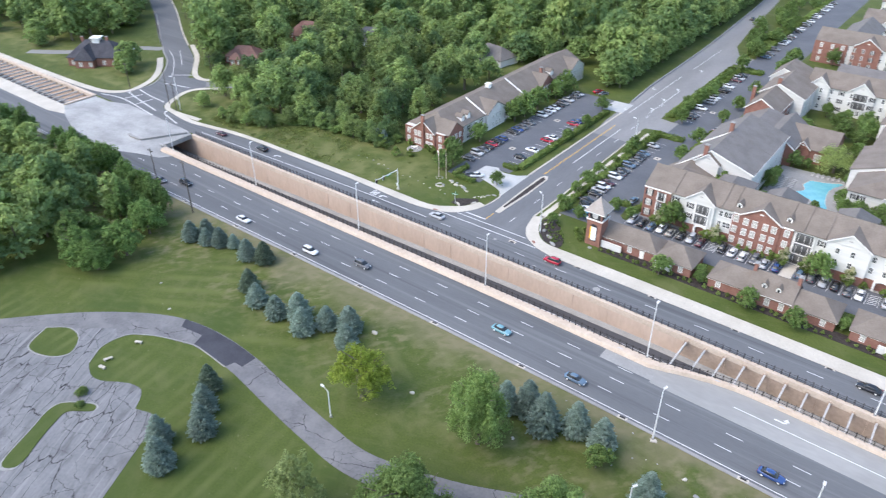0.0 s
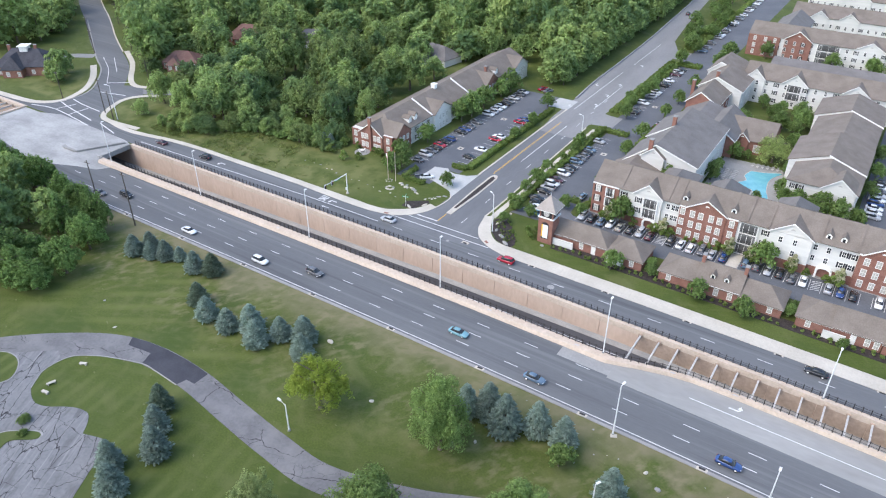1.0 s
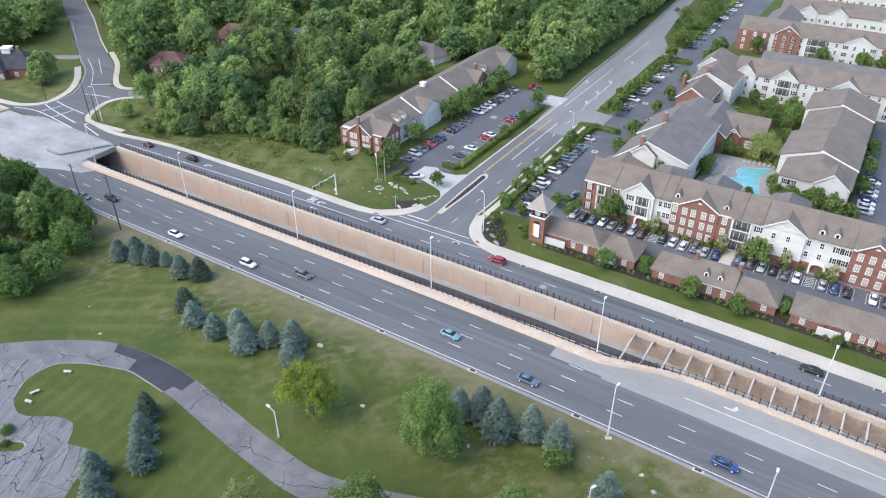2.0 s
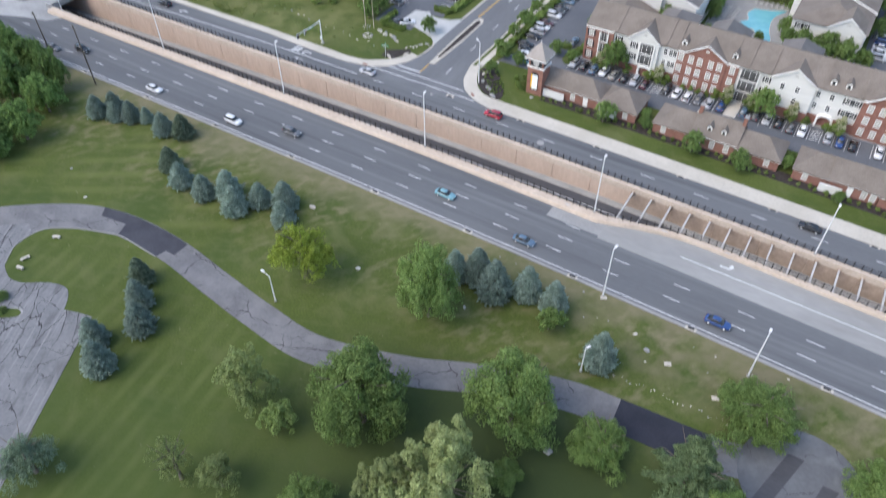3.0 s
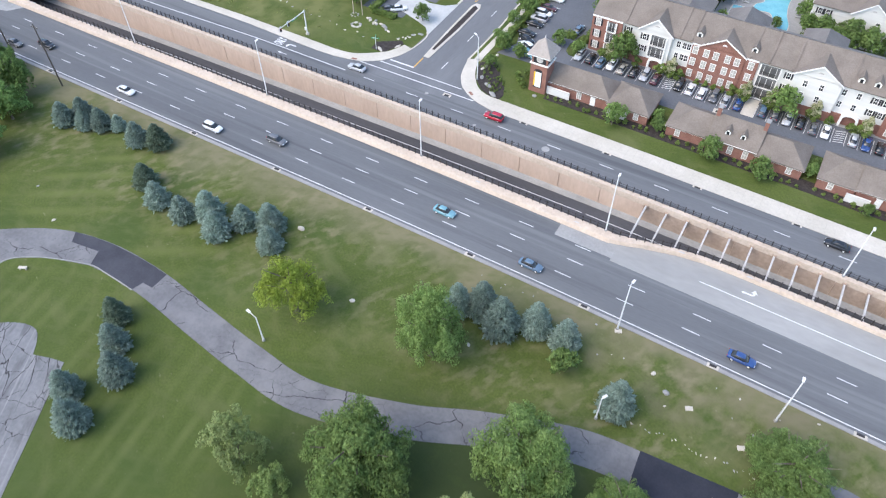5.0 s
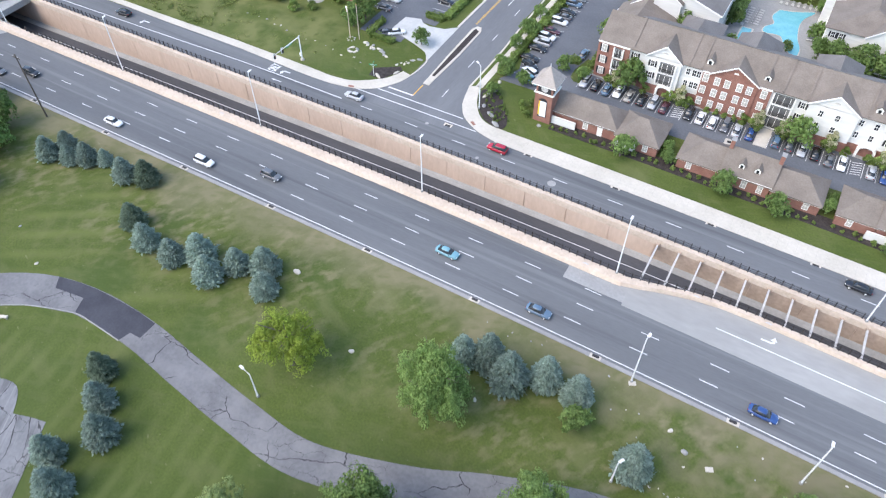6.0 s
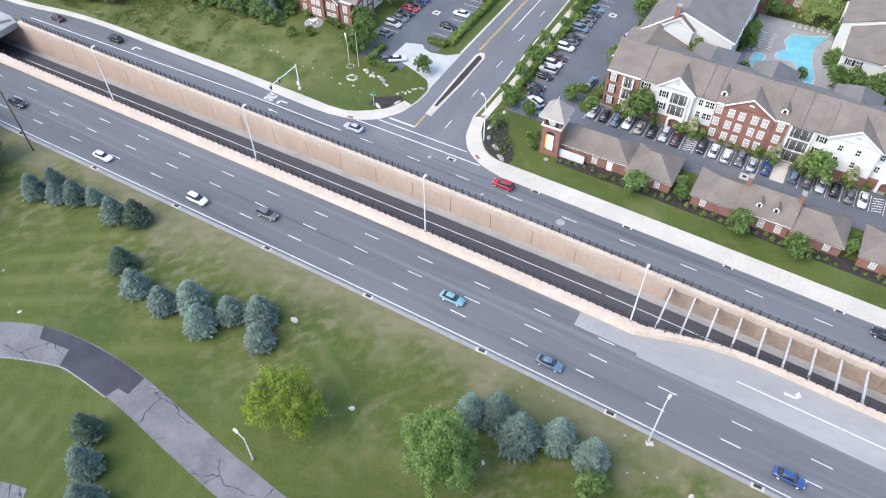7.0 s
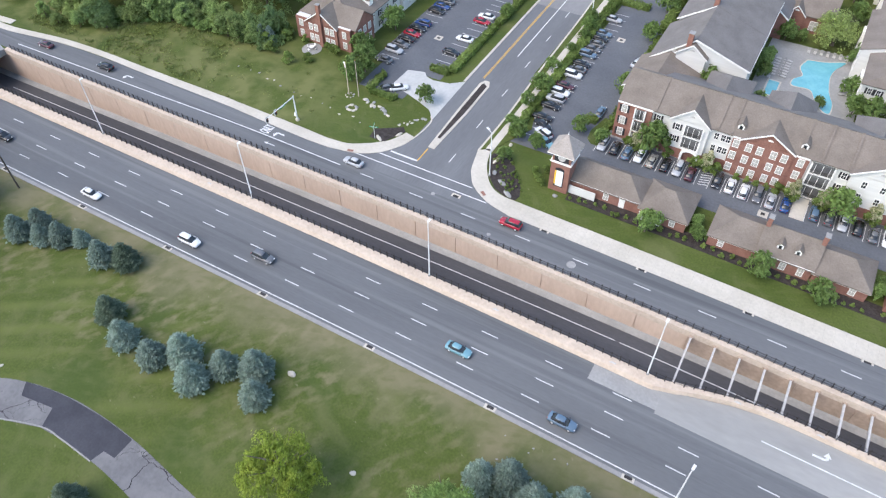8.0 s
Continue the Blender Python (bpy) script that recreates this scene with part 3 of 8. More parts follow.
part("corner", walk_strip([(-103.3, 124.5), (-96.8, 125.8), (-92.4, 128.4), (-90.2, 131.2), (-88.9, 133.4), (-88.0, 136.6)], [(-105.0, 127.0), (-100.0, 127.7), (-96.3, 129.8), (-93.8, 131.8), (-92.3, 133.4), (-90.6, 137.2)]), CONCRETE, nw_walk)
part("kerb", ribbon([(-88.0, 136.6), (-87.5, 140), (-87.6, 143.4), (-88.6, 145.2)], 0.0, 0.35, -0.2, 0.15), CONCRETE, nw_walk)
tactile_me = mesh_of("tactile_pad", boxes((-0.7, 0.7, -0.35, 0.35, 0, 0.01)), BRICK)
for x, y, a in ((-98.2, 125.9, 15), (-66.4, 128.0, 145)):
    part("tactile_pad", tactile_me, None, nw_walk if x < -80 else north_walk).matrix_basis = pose(x, y, 0.151, 0, 0, a)

# side street, running north from the junction
side_street = structure("side_street", boxes((-88.2, -75.0, 123.2, 203.0, -0.3, Z + 0.004), (-75.0, -73.7, 138.0, 172.0, -0.3, Z + 0.004)), ASPHALT_STREET, "dark grey side street with a narrow planted median", "road")
bm = prism([(-75.0, 123.2), (-56.0, 123.2), (-59.0, 124.75), (-64.6, 126.2), (-69.0, 128.9), (-71.1, 131.6), (-72.3, 134.1), (-73.7, 139.6), (-75.0, 139.6)], -0.3, Z + 0.003)
part("mouth_east", bm, ASPHALT_STREET, side_street)
part("mouth_west", prism([(-88.2, 136.0), (-88.9, 133.4), (-90.2, 131.2), (-92.4, 128.4), (-96.8, 125.8), (-103.3, 124.45), (-103.3, 123.2), (-88.2, 123.2)], -0.3, Z + 0.003), ASPHALT_STREET, side_street)
part("old_surface", prism([(-88.2, 203), (-75.3, 203), (-75.2, 218), (-69.3, 219.2), (-69.3, 228.8), (-74.6, 230), (-74.2, 300), (-75.0, 318), (-82.0, 334), (-86.0, 366), (-91.0, 423), (-97.0, 480), (-105.0, 480), (-98.5, 423), (-95.2, 371), (-93.0, 330), (-92.0, 290), (-91.6, 262), (-90.4, 235), (-90.0, 217)], -0.3, Z + 0.002), ASPHALT_FAR, side_street)
part("centre_line", boxes((-85.3, -85.15, 164.4, 214, Z, Z + 0.011), (-84.95, -84.8, 164.4, 214, Z, Z + 0.011), (-83.75, -83.5, 130.0, 134.8, Z, Z + 0.011)), YELLOW_LINE, side_street)
part("far_kerb", ribbon([(-90.0, 238), (-91.6, 262), (-92.0, 290), (-93.0, 330), (-95.2, 371), (-98.5, 423), (-105.0, 480)], -0.1, 0.5, -0.2, 0.5), CONCRETE_GREY, side_street)
part("stop_line", boxes((-90.4, -83.5, 129.95, 130.4, Z, Z + 0.011)), WHITE_LINE, side_street)
part("crossing_line", boxes((-97.1, -64.6, 125.75, 126.0, Z, Z + 0.011)), WHITE_LINE, side_street)
part("crossing_line", boxes((-92.2, -69.2, 128.3, 128.55, Z, Z + 0.011)), WHITE_LINE, side_street)
part("lane_line", boxes((-81.95, -81.7, 177, 212, Z, Z + 0.011), (-86.4, -86.2, 228, 278, Z, Z + 0.011), (-86.0, -85.8, 290, 325, Z, Z + 0.011), (-80.2, -80.0, 232, 262, Z, Z + 0.011)), WHITE_LINE, side_street)
for i in range(9):
    part("lane_dash", dash_me, None, side_street).matrix_basis = pose(-77.4 - 0.018 * 13.4 * i, 134.7 + 13.4 * i, Z + 0.005, 0, 0, 90)
for x, y in ((-80.5, 236), (-89.5, 231), (-81, 262), (-90, 258), (-81, 248), (-82, 290)):
    turn_arrow(x, y, Z + 0.006, 90 if x > -84 else 270, side_street)
kerb_w = structure("kerb_street_west", boxes((-88.8, -88.2, 161.0, 226, -0.3, 0.16)), CONCRETE, "pale concrete kerb of the side street", "kerb")
verge_e = structure("verge_street_east", prism([(-73.6, 140.2), (-73.6, 158), (-74.4, 173), (-75.0, 200), (-75.5, 217), (-67.4, 217), (-67.4, 155), (-66.4, 152), (-70.4, 143)], -0.3, 0.13), GRASS, "narrow grass verge between street and hedge", "verge")
kerb_e = structure("pavement_street_east", ribbon([(-71.6, 140.6), (-71.5, 151), (-71.4, 164), (-72.0, 185), (-71.9, 214)], -0.85, 0.85, -0.1, 0.15), CONCRETE, "pale concrete footpath along the verge", "pavement")
part("kerb", ribbon([(-73.7, 139.6), (-73.6, 148), (-73.7, 158), (-74.4, 173), (-74.9, 200), (-75.4, 214)], -0.35, 0.1, -0.2, 0.18), CONCRETE, kerb_e)
island = structure("median_island", prism([(-83.9, 135.3), (-82.3, 135.3), (-81.9, 150), (-82.2, 161.8), (-83.0, 163.6), (-84.2, 163.6), (-84.9, 162), (-84.6, 150)], -0.3, 0.17), CONCRETE, "narrow concrete median island filled with dark mulch", "traffic island")
part("mulch_bed", prism([(-83.6, 139), (-82.9, 139), (-82.5, 150), (-82.7, 161.5), (-83.9, 162.4), (-84.2, 161.5), (-84.0, 150)], 0.1, 0.2), MULCH, island)

# west junction, paved in pale concrete over the trench's end
lid = structure("bridge_deck", prism([(-199.0, 115.6), (-203.5, 117.0), (-243, 118.6), (-252, 115.6), (-262, 115.6), (-262, 103.2), (-252, 98), (-240, 93.9), (-224, 91.4), (-213.6, 90.4), (-207, 92.7), (-199, 95.8), (-192, 97.6), (-189.5, 100.98), (-196.2, 100.98), (-196.2, 103.2), (-199, 103.2)], -1.3, Z + 0.015), DECK, "pale concrete bridge deck and junction over the trench", "road")
part("parapet", boxes((-199.5, -198.9, 103.3, 115.5, -1.3, 0.3)), CONCRETE_GREY, lid)
part("parapet", boxes((-262.0, -261.2, 103.3, 115.5, -1.3, 0.6)), TAN_TOP, lid)
part("shoulder", prism([(-262, 103.2), (-420, 103.2), (-420, 97.5), (-262, 96.5), (-252, 99)], -0.2, Z + 0.014), CONCRETE, lid)
part("kerb_island", prism([(-217.0, 102.2), (-215.0, 101.4), (-209.5, 101.6), (-209.5, 102.4), (-214.5, 102.5), (-216.5, 103.1)], 0, 0.6), CONCRETE_GREY, lid)
part("kerb_island", prism([(-209.6, 101.9), (-208.6, 101.9), (-200.9, 115.2), (-201.7, 115.5)], 0, 0.7), CONCRETE_GREY, lid)
STREET = [(-243, 117), (-246.5, 137), (-257.5, 150), (-273, 163.2), (-292, 173.7), (-315, 186.5), (-346.5, 205.7), (-384, 227), (-470, 280)]
far_street = structure("street_north_west", ribbon(STREET, -5.7, 5.7, -0.3, Z + 0.002), ASPHALT, "grey street climbing away between trees", "road")
part("mouth", prism([(-264, 117.0), (-224, 116.6), (-224, 122.8), (-230.6, 125.5), (-235, 132), (-238, 140.6), (-234.5, 148.0), (-241.4, 153.4), (-248, 152.2), (-258, 147), (-256.2, 138), (-255.0, 131), (-257, 124)], -0.3, Z + 0.003), ASPHALT, far_street)
part("side_lane", ribbon([(-243, 149.5), (-236, 151.2), (-226, 157), (-214, 168)], -2.4, 2.4, -0.3, Z + 0.001), ASPHALT_FAR, far_street)
part("footpath", ribbon([(-208, 125.6), (-223.2, 124.6), (-229.4, 126.6), (-233.6, 132.4), (-236.6, 140.4), (-234.2, 146.6), (-228, 151)], -1.0, 1.0, -0.2, 0.14), CONCRETE, far_street)
part("footpath", ribbon([(-238, 155.4), (-245.5, 153.2), (-254.3, 157.2), (-270.5, 170.2), (-288.0, 180.2)], -1.1, 1.1, -0.2, 0.14), CONCRETE, far_street)
part("footpath", ribbon([(-420, 117.4), (-330, 117.8), (-300, 118.2), (-280, 118.8), (-264, 120.6), (-256.6, 126), (-256.6, 132), (-260.8, 141), (-269.8, 150.2), (-283, 159.6)], -1.3, 1.3, -0.2, 0.14), CONCRETE, far_street)
part("driveway", ribbon([(-294, 168), (-304.5, 161.5), (-316, 149), (-325, 138), (-340, 128)], -2.6, 2.6, -0.2, Z + 0.001), ASPHALT_FAR, far_street)
part("kerb", ribbon(STREET[4:], -6.3, -5.7, -0.2, 0.16), CONCRETE, far_street)
part("kerb", ribbon([(-256, 124), (-254.6, 131), (-256, 138.5), (-262.4, 146.6), (-276, 158.4), (-295, 168.9), (-350, 202.4)], -0.3, 0.3, -0.2, 0.16), CONCRETE_GREY, far_street)
for pts in ([(-262, 118.5), (-250, 120.6), (-226, 117.8)], [(-256, 126.5), (-247, 124.4), (-229, 121.2)], [(-254, 130.5), (-245, 129), (-234, 128.2)], [(-252, 141), (-240, 144)], [(-258.5, 149), (-251.4, 154.4)], [(-250, 121), (-248, 128)], [(-241, 119.6), (-240.4, 127.8)], [(-224, 121.5), (-212, 118.5)]):
    part("zebra", ribbon(pts, -0.22, 0.22, Z, Z + 0.02), WHITE_LINE, far_street)
part("centre_line", ribbon([(-289.3, 168.9), (-273.2, 160.0), (-257.4, 148.0)], -0.12, 0.12, Z, Z + 0.01), WHITE_LINE, far_street)
part("centre_line", ribbon([(-285, 171.4), (-266.5, 159.4)], -0.12, 0.12, Z, Z + 0.01), WHITE_LINE, far_street)

# park drive, car park and turning circle
DRIVE = [(-210, -45), (-165, 2), (-146, 20.6), (-133.9, 33.2), (-124.2, 41.2), (-113.8, 47.2), (-102.6, 49.5), (-90.0, 49.2), (-76.8, 47.2), (-64.0, 45.4), (-51.0, 44.6), (-35.0, 49.0), (-23.5, 54.0), (-9.6, 58.8), (1.4, 59.9), (12.0, 60.4), (22.0, 62.5)]
drive = structure("park_drive", ribbon(DRIVE, -3.05, 3.0, -0.3, 0.05), ASPHALT_OLD, "cracked old grey asphalt park drive with dark patches", "road")
part("patch", prism([(-112.0, 51.0), (-110.5, 48.8), (-104.2, 49.7), (-103.0, 46.6), (-98.8, 46.6), (-91.8, 46.25), (-91.2, 48.4), (-88.9, 48.4), (-88.8, 52.0), (-92.5, 52.35), (-96.5, 52.5), (-103.1, 52.4), (-107.5, 51.9)], 0.02, 0.058), ASPHALT_PATCH, drive)
part("patch", ribbon([(-0.8, 59.75), (5, 60.1), (14, 60.7)], -3.2, 3.15, 0.02, 0.058, 4), ASPHALT_NEW, drive)
SHORE = [(-91.8, 46.2), (-98.8, 46.6), (-103.1, 46.5), (-110.4, 44.1), (-114.1, 42.3), (-117.2, 40.1), (-118.4, 37.0), (-118.3, 33.8), (-117.2, 31.8), (-115.7, 29.6), (-113.2, 28.2), (-110.9, 27.6), (-108.2, 28.2), (-105.2, 30.1), (-102.3, 31.4), (-99.6, 31.5), (-97.6, 30.0), (-95.9, 27.8)]
part("kerb", ribbon(SHORE[:10], -0.1, 0.1, 0.0, 0.1), CONCRETE_GREY, drive)
part("throat", prism([(-124.4, 40.6), (-118.5, 45.0), (-108, 49), (-100, 49.5), (-100.5, 46.5), (-103.1, 46.4), (-110.4, 44.1), (-114.1, 42.3), (-117.2, 40.1), (-118.6, 38)], -0.2, 0.049), ASPHALT_OLD, drive)
lot_sw = structure("car_park_old", prism([(-134.5, 31), (-124.2, 40.4)] + [(q.x, q.y) for q in smooth_line(SHORE[4:], 3)] + [(-92.8, 28.8), (-90.1, 29.4), (-78.9, 7.6), (-66, -17), (-95, -50), (-160, -30), (-170, 0)], -0.3, 0.045), ASPHALT_BLEACHED, "badly cracked old grey car park", "car park")
for pts in ([(-134.5, 30), (-130, 33.2), (-125.0, 32.6), (-121.5, 28.6), (-124.5, 25), (-131, 24)], [(-107.2, 13.5), (-108.9, 16.7), (-109.0, 19.6), (-106.4, 22.0), (-103.2, 23.8), (-101.7, 23.4), (-102.2, 22.1), (-105.6, 19.4), (-104.8, 16.4), (-102.8, 12.4), (-99.5, 6.5), (-102.6, 4.8)]):
    pts = [(q.x, q.y) for q in smooth_line(pts + pts[:1], 5)][:-1]
    grass_island = structure("grass_island", prism(pts, 0, 0.12), CONCRETE_GREY, "kerbed island of grass in the car park", "traffic island")
    cx, cy = sum(p[0] for p in pts) / len(pts), sum(p[1] for p in pts) / len(pts)
    part("turf", prism([(cx + (x - cx) * 0.95, cy + (y - cy) * 0.95) for x, y in pts], 0.05, 0.15), GRASS, grass_island)
circle = structure("turning_circle", prism(arc(27.5, 63.0, 9.2, 0, 360, 36)[:-1], -0.3, 0.052), ASPHALT_PLAIN, "cracked grey asphalt turning circle with dark patches", "road")
part("patch", prism([(21.5, 55.5), (24.0, 56), (27.2, 67.0), (24.8, 67)], 0.02, 0.06), ASPHALT_DARK, circle)
part("patch", prism([(29.6, 60.2), (31.8, 60.6), (32.8, 64.2), (30.5, 64.2)], 0.02, 0.06), ASPHALT_DARK, circle)

# lots of the apartments and of the office
lot_apt = structure("car_park_apartments", boxes((-69.3, -52.0, 146.0, 470, -0.3, 0.042), (-52.0, 75, 146.0, 158.4, -0.3, 0.042), (14.6, 36, 186, 300, -0.3, 0.042)), ASPHALT_LOT, "dark sealed asphalt car park with white bay lines", "car park")
lot_office = structure("car_park_office", boxes((-113.4, -94.0, 158.4, 236, -0.3, 0.042), (-110.5, -98.0, 147.6, 158.4, -0.3, 0.042)), ASPHALT_LOT, "dark asphalt office car park with white bay lines", "car park")
part("apron", prism([(-87.9, 143.4), (-88.2, 161.0), (-91.2, 158.4), (-95.4, 157.6), (-97.6, 158.2), (-98.9, 159.6), (-103.1, 158.4), (-103.3, 151.0), (-98.4, 150.0), (-93.7, 148.4), (-90.4, 147.0), (-88.8, 145.2)], -0.1, 0.06), CONCRETE_PALE, lot_office)
for x0, x1, y0, y1, lot in ((-78, -67.4, 219, 229, lot_apt), (-80, -69.3, 308, 320, lot_apt), (-96, -88.2, 226, 236, lot_office)):
    part("crossing", boxes((x0, x1, y0, y1, -0.3, 0.048)), CONCRETE_PALE if lot is lot_office else ASPHALT_FAR, lot)
for x, y, lot in ((-103.6, 174.7, lot_office), (-103.8, 205, lot_office), (-61.5, 196.8, lot_apt), (-61.5, 247, lot_apt), (-14.6, 150.2, lot_apt)):
    inlet = part("yard_inlet", boxes((x - 1.0, x + 1.0, y - 1.0, y + 1.0, 0.0, 0.05)), CONCRETE, lot)
    part("grate", boxes((x - 0.4, x + 0.4, y - 0.4, y + 0.4, 0.05, 0.056)), BLACK_METAL, inlet)
bay_me = mesh_of("bay_line", boxes((-0.06, 0.06, -2.6, 2.6, 0, 0.006)), WHITE_LINE)


def bays(parent, xys, turn):
    for x, y in xys:
        part("bay_line", bay_me, None, parent).matrix_basis = pose(x, y, 0.043, 0, 0, turn)


bays(lot_apt, [(-51.6 + 2.78 * i, 154.6) for i in range(33)], 0)
bays(lot_apt, [(-66.2, 150.2 + 2.78 * i) for i in range(22)], 90)
bays(lot_apt, [(-66.2, 233.0 + 2.78 * i) for i in range(24)], 90)
bays(lot_office, [(-110.1, 158.6 + 2.78 * i) for i in range(26)], 90)
bays(lot_office, [(-96.7, 163.0 + 2.78 * i) for i in range(20)], 90)
for x in (-27.7, 11.0):
    bm = bmesh.new()
    for i in range(6):
        prism([(x - 1.0, 152.4 + 0.8 * i), (x + 1.0, 153.0 + 0.8 * i), (x + 1.0, 153.2 + 0.8 * i), (x - 1.0, 152.6 + 0.8 * i)], 0.043, 0.05, bm)
    part("hatching", bm, WHITE_LINE, lot_apt)
structure("bay_island", boxes((-10.0, -7.2, 151.9, 158.6, 0, 0.16)), CONCRETE, "kerbed concrete walk between parking bays", "pavement")
structure("kerb_corner", prism([(-54.6, 158.2), (-54.3, 155.2), (-53.0, 153.9), (-51.2, 153.8), (-50.9, 158), (-50.9, 164), (-53.4, 164)], 0, 0.15), GRASS, "kerbed lawn corner beside the apartment block", "verge")
structure("footway_apartments", boxes((-52, 75, 158.4, 160.4, -0.1, 0.14)), CONCRETE_GREY, "narrow concrete footway before the apartments", "pavement")

# planting beds
bed_a = structure("mulch_bed_rows", bar(135.0, 138.6, -0.1, 0.06, -51, 60), MULCH, "dark mulch bed before the brick garages", "bed")
structure("mulch_bed_corner", prism([(-70.4, 140.2), (-69.9, 137.2), (-67.6, 133.2), (-65.0, 130.6), (-62.2, 129.5), (-59.8, 129.4), (-59.5, 131.0), (-60.4, 133.4), (-63.4, 137.6), (-66.6, 141.6), (-68.4, 142.2)], -0.1, 0.08), MULCH, "dark mulch bed with pale boulders at the corner", "bed")
structure("mulch_bed_sign", prism([(-97.2, 132.0), (-93.6, 131.9), (-91.0, 137.4), (-92.2, 138.6), (-97.6, 135.0)], -0.1, 0.08), MULCH, "dark mulch bed round a low stone sign", "bed")

# ---- trench: floor, walls, fences, struts ----
FLOOR = -7.0
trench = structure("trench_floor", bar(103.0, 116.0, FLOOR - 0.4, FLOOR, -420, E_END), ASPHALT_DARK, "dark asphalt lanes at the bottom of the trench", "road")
part("edge_line", bar(111.5, 111.68, FLOOR, FLOOR + 0.008, -330, E_END), WHITE_LINE, trench)
structure("trench_shoulder", run([(114.3, FLOOR - 0.1), (115.6, FLOOR - 0.1), (115.6, FLOOR + 0.6), (115.1, FLOOR + 0.2), (114.3, FLOOR + 0.06)], -330, E_END), CONCRETE_GREY, "grey concrete shoulder along the trench wall", "shoulder")
wall_north = structure("wall_north", bar(115.75, 116.3, FLOOR - 0.4, -1.0, -420, E_END), TAN, "tan concrete retaining wall in broad panels with dark joints", "wall")
part("coping", run([(115.45, -1.25), (116.6, -1.25), (116.6, 0.18), (115.45, 0.18)], W_PORTAL, E_END), TAN_TOP, wall_north, "pale tan concrete coping")
part("coping", bar(115.45, 116.6, -1.25, 0.18, -420, -262), TAN_TOP, wall_north, "pale tan concrete coping")
x = -197.6
while x < 100:
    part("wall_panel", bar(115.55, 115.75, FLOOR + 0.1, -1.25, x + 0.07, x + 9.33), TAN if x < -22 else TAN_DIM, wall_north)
    x += 9.4
wall_south = structure("wall_south", bar(102.75, 103.25, FLOOR - 0.4, -0.1, -420, -20), TAN, "tan concrete retaining wall under the median barrier", "wall")
part("wall_face", run([(105.6, FLOOR - 0.4), (106.1, FLOOR - 0.4), (106.1, -0.4), (105.6, -0.4)], -5, E_END), TAN, wall_south)
bm = bmesh.new()
rows = [[bm.verts.new((px, py + dy(px) + o, z)) for o, z in ((-0.4, FLOOR - 0.4), (0.1, FLOOR - 0.4), (0.1, -0.35), (-0.4, -0.35))] for px, py in ((-20, 103.1), (-12, 104.4), (-5, 106.0))]
for a, b in zip(rows, rows[1:]):
    for i in range(4):
        bm.faces.new((a[i], b[i], b[(i + 1) % 4], a[(i + 1) % 4]))
part("wall_face", bm, TAN, wall_south)
# median barrier: a sloped face to the traffic and a flat top
barrier = structure("median_barrier", run([(101.0, -0.1), (103.25, -0.1), (103.25, 0.85), (101.55, 0.85), (101.35, 0.75), (101.1, 0.2)], -196, -21), TAN_TOP, "pale tan concrete barrier between road and trench", "barrier")
bm = bmesh.new()
line = [(-21.0, 102.0), (-17.5, 103.0), (-13, 104.3), (-8.5, 105.4), (-4, 106.0), (2, 106.2), (12, 106.2)] + [(30 + 25 * i, 106.2) for i in range(9)]
rows = [[bm.verts.new((px, py + dy(px) + o * (1.0 if px < -17 else 0.55), z)) for o, z in ((-0.95, -0.3), (1.0, -0.3), (1.0, 0.85), (-0.6, 0.85))] for px, py in line]
for a, b in zip(rows, rows[1:]):
    for i in range(4):
        bm.faces.new((a[i], b[i], b[(i + 1) % 4], a[(i + 1) % 4]))
part("flare", bm, TAN_TOP, barrier)

post_me = mesh_of("fence_post", boxes((-0.075, 0.075, -0.075, 0.075, 0, 1.4), (-0.09, 0.09, -0.09, 0.09, 1.4, 1.45)), BLACK_METAL)
fence_n = thing("fence", "black steel post and rail fence on the trench coping", "fence", "trench fences")
for i in range(190):
    x = -197 + 1.55 * i
    part("post", post_me, None, fence_n).location = (x, 116.35 + dy(x), 0.18)
for z in (0.35, 0.8, 1.32):
    part("rail", bar(116.32, 116.38, z, z + 0.05, -197, 97), BLACK_METAL, fence_n)
fence_s = thing("fence", "black steel post and rail fence behind the median barrier", "fence", "trench fences")


def south_line(x):
    for (xa, ya), (xb, yb) in zip(line, line[1:]):
        if xa <= x <= xb:
            return ya + (yb - ya) * (x - xa) / (xb - xa) + (0.75 if x < -17 else 0.4) + dy(x)
    return 103.05 + dy(x)


for i in range(190):
    x = -184 + 1.55 * i
    part("post", post_me, None, fence_s).location = (x, south_line(x), 0.85)
for z in (1.3, 2.05):
    bm = bmesh.new()
    rows = [[bm.verts.new((x, south_line(x) + o, z + h)) for o, h in ((-0.03, -0.03), (0.03, -0.03), (0.03, 0.03), (-0.03, 0.03))] for x in (-184 + 3.1 * i for i in range(96))]
    for a, b in zip(rows, rows[1:]):
        for i in range(4):
            bm.faces.new((a[i], b[i], b[(i + 1) % 4], a[(i + 1) % 4]))
    part("rail", bm, BLACK_METAL, fence_s)

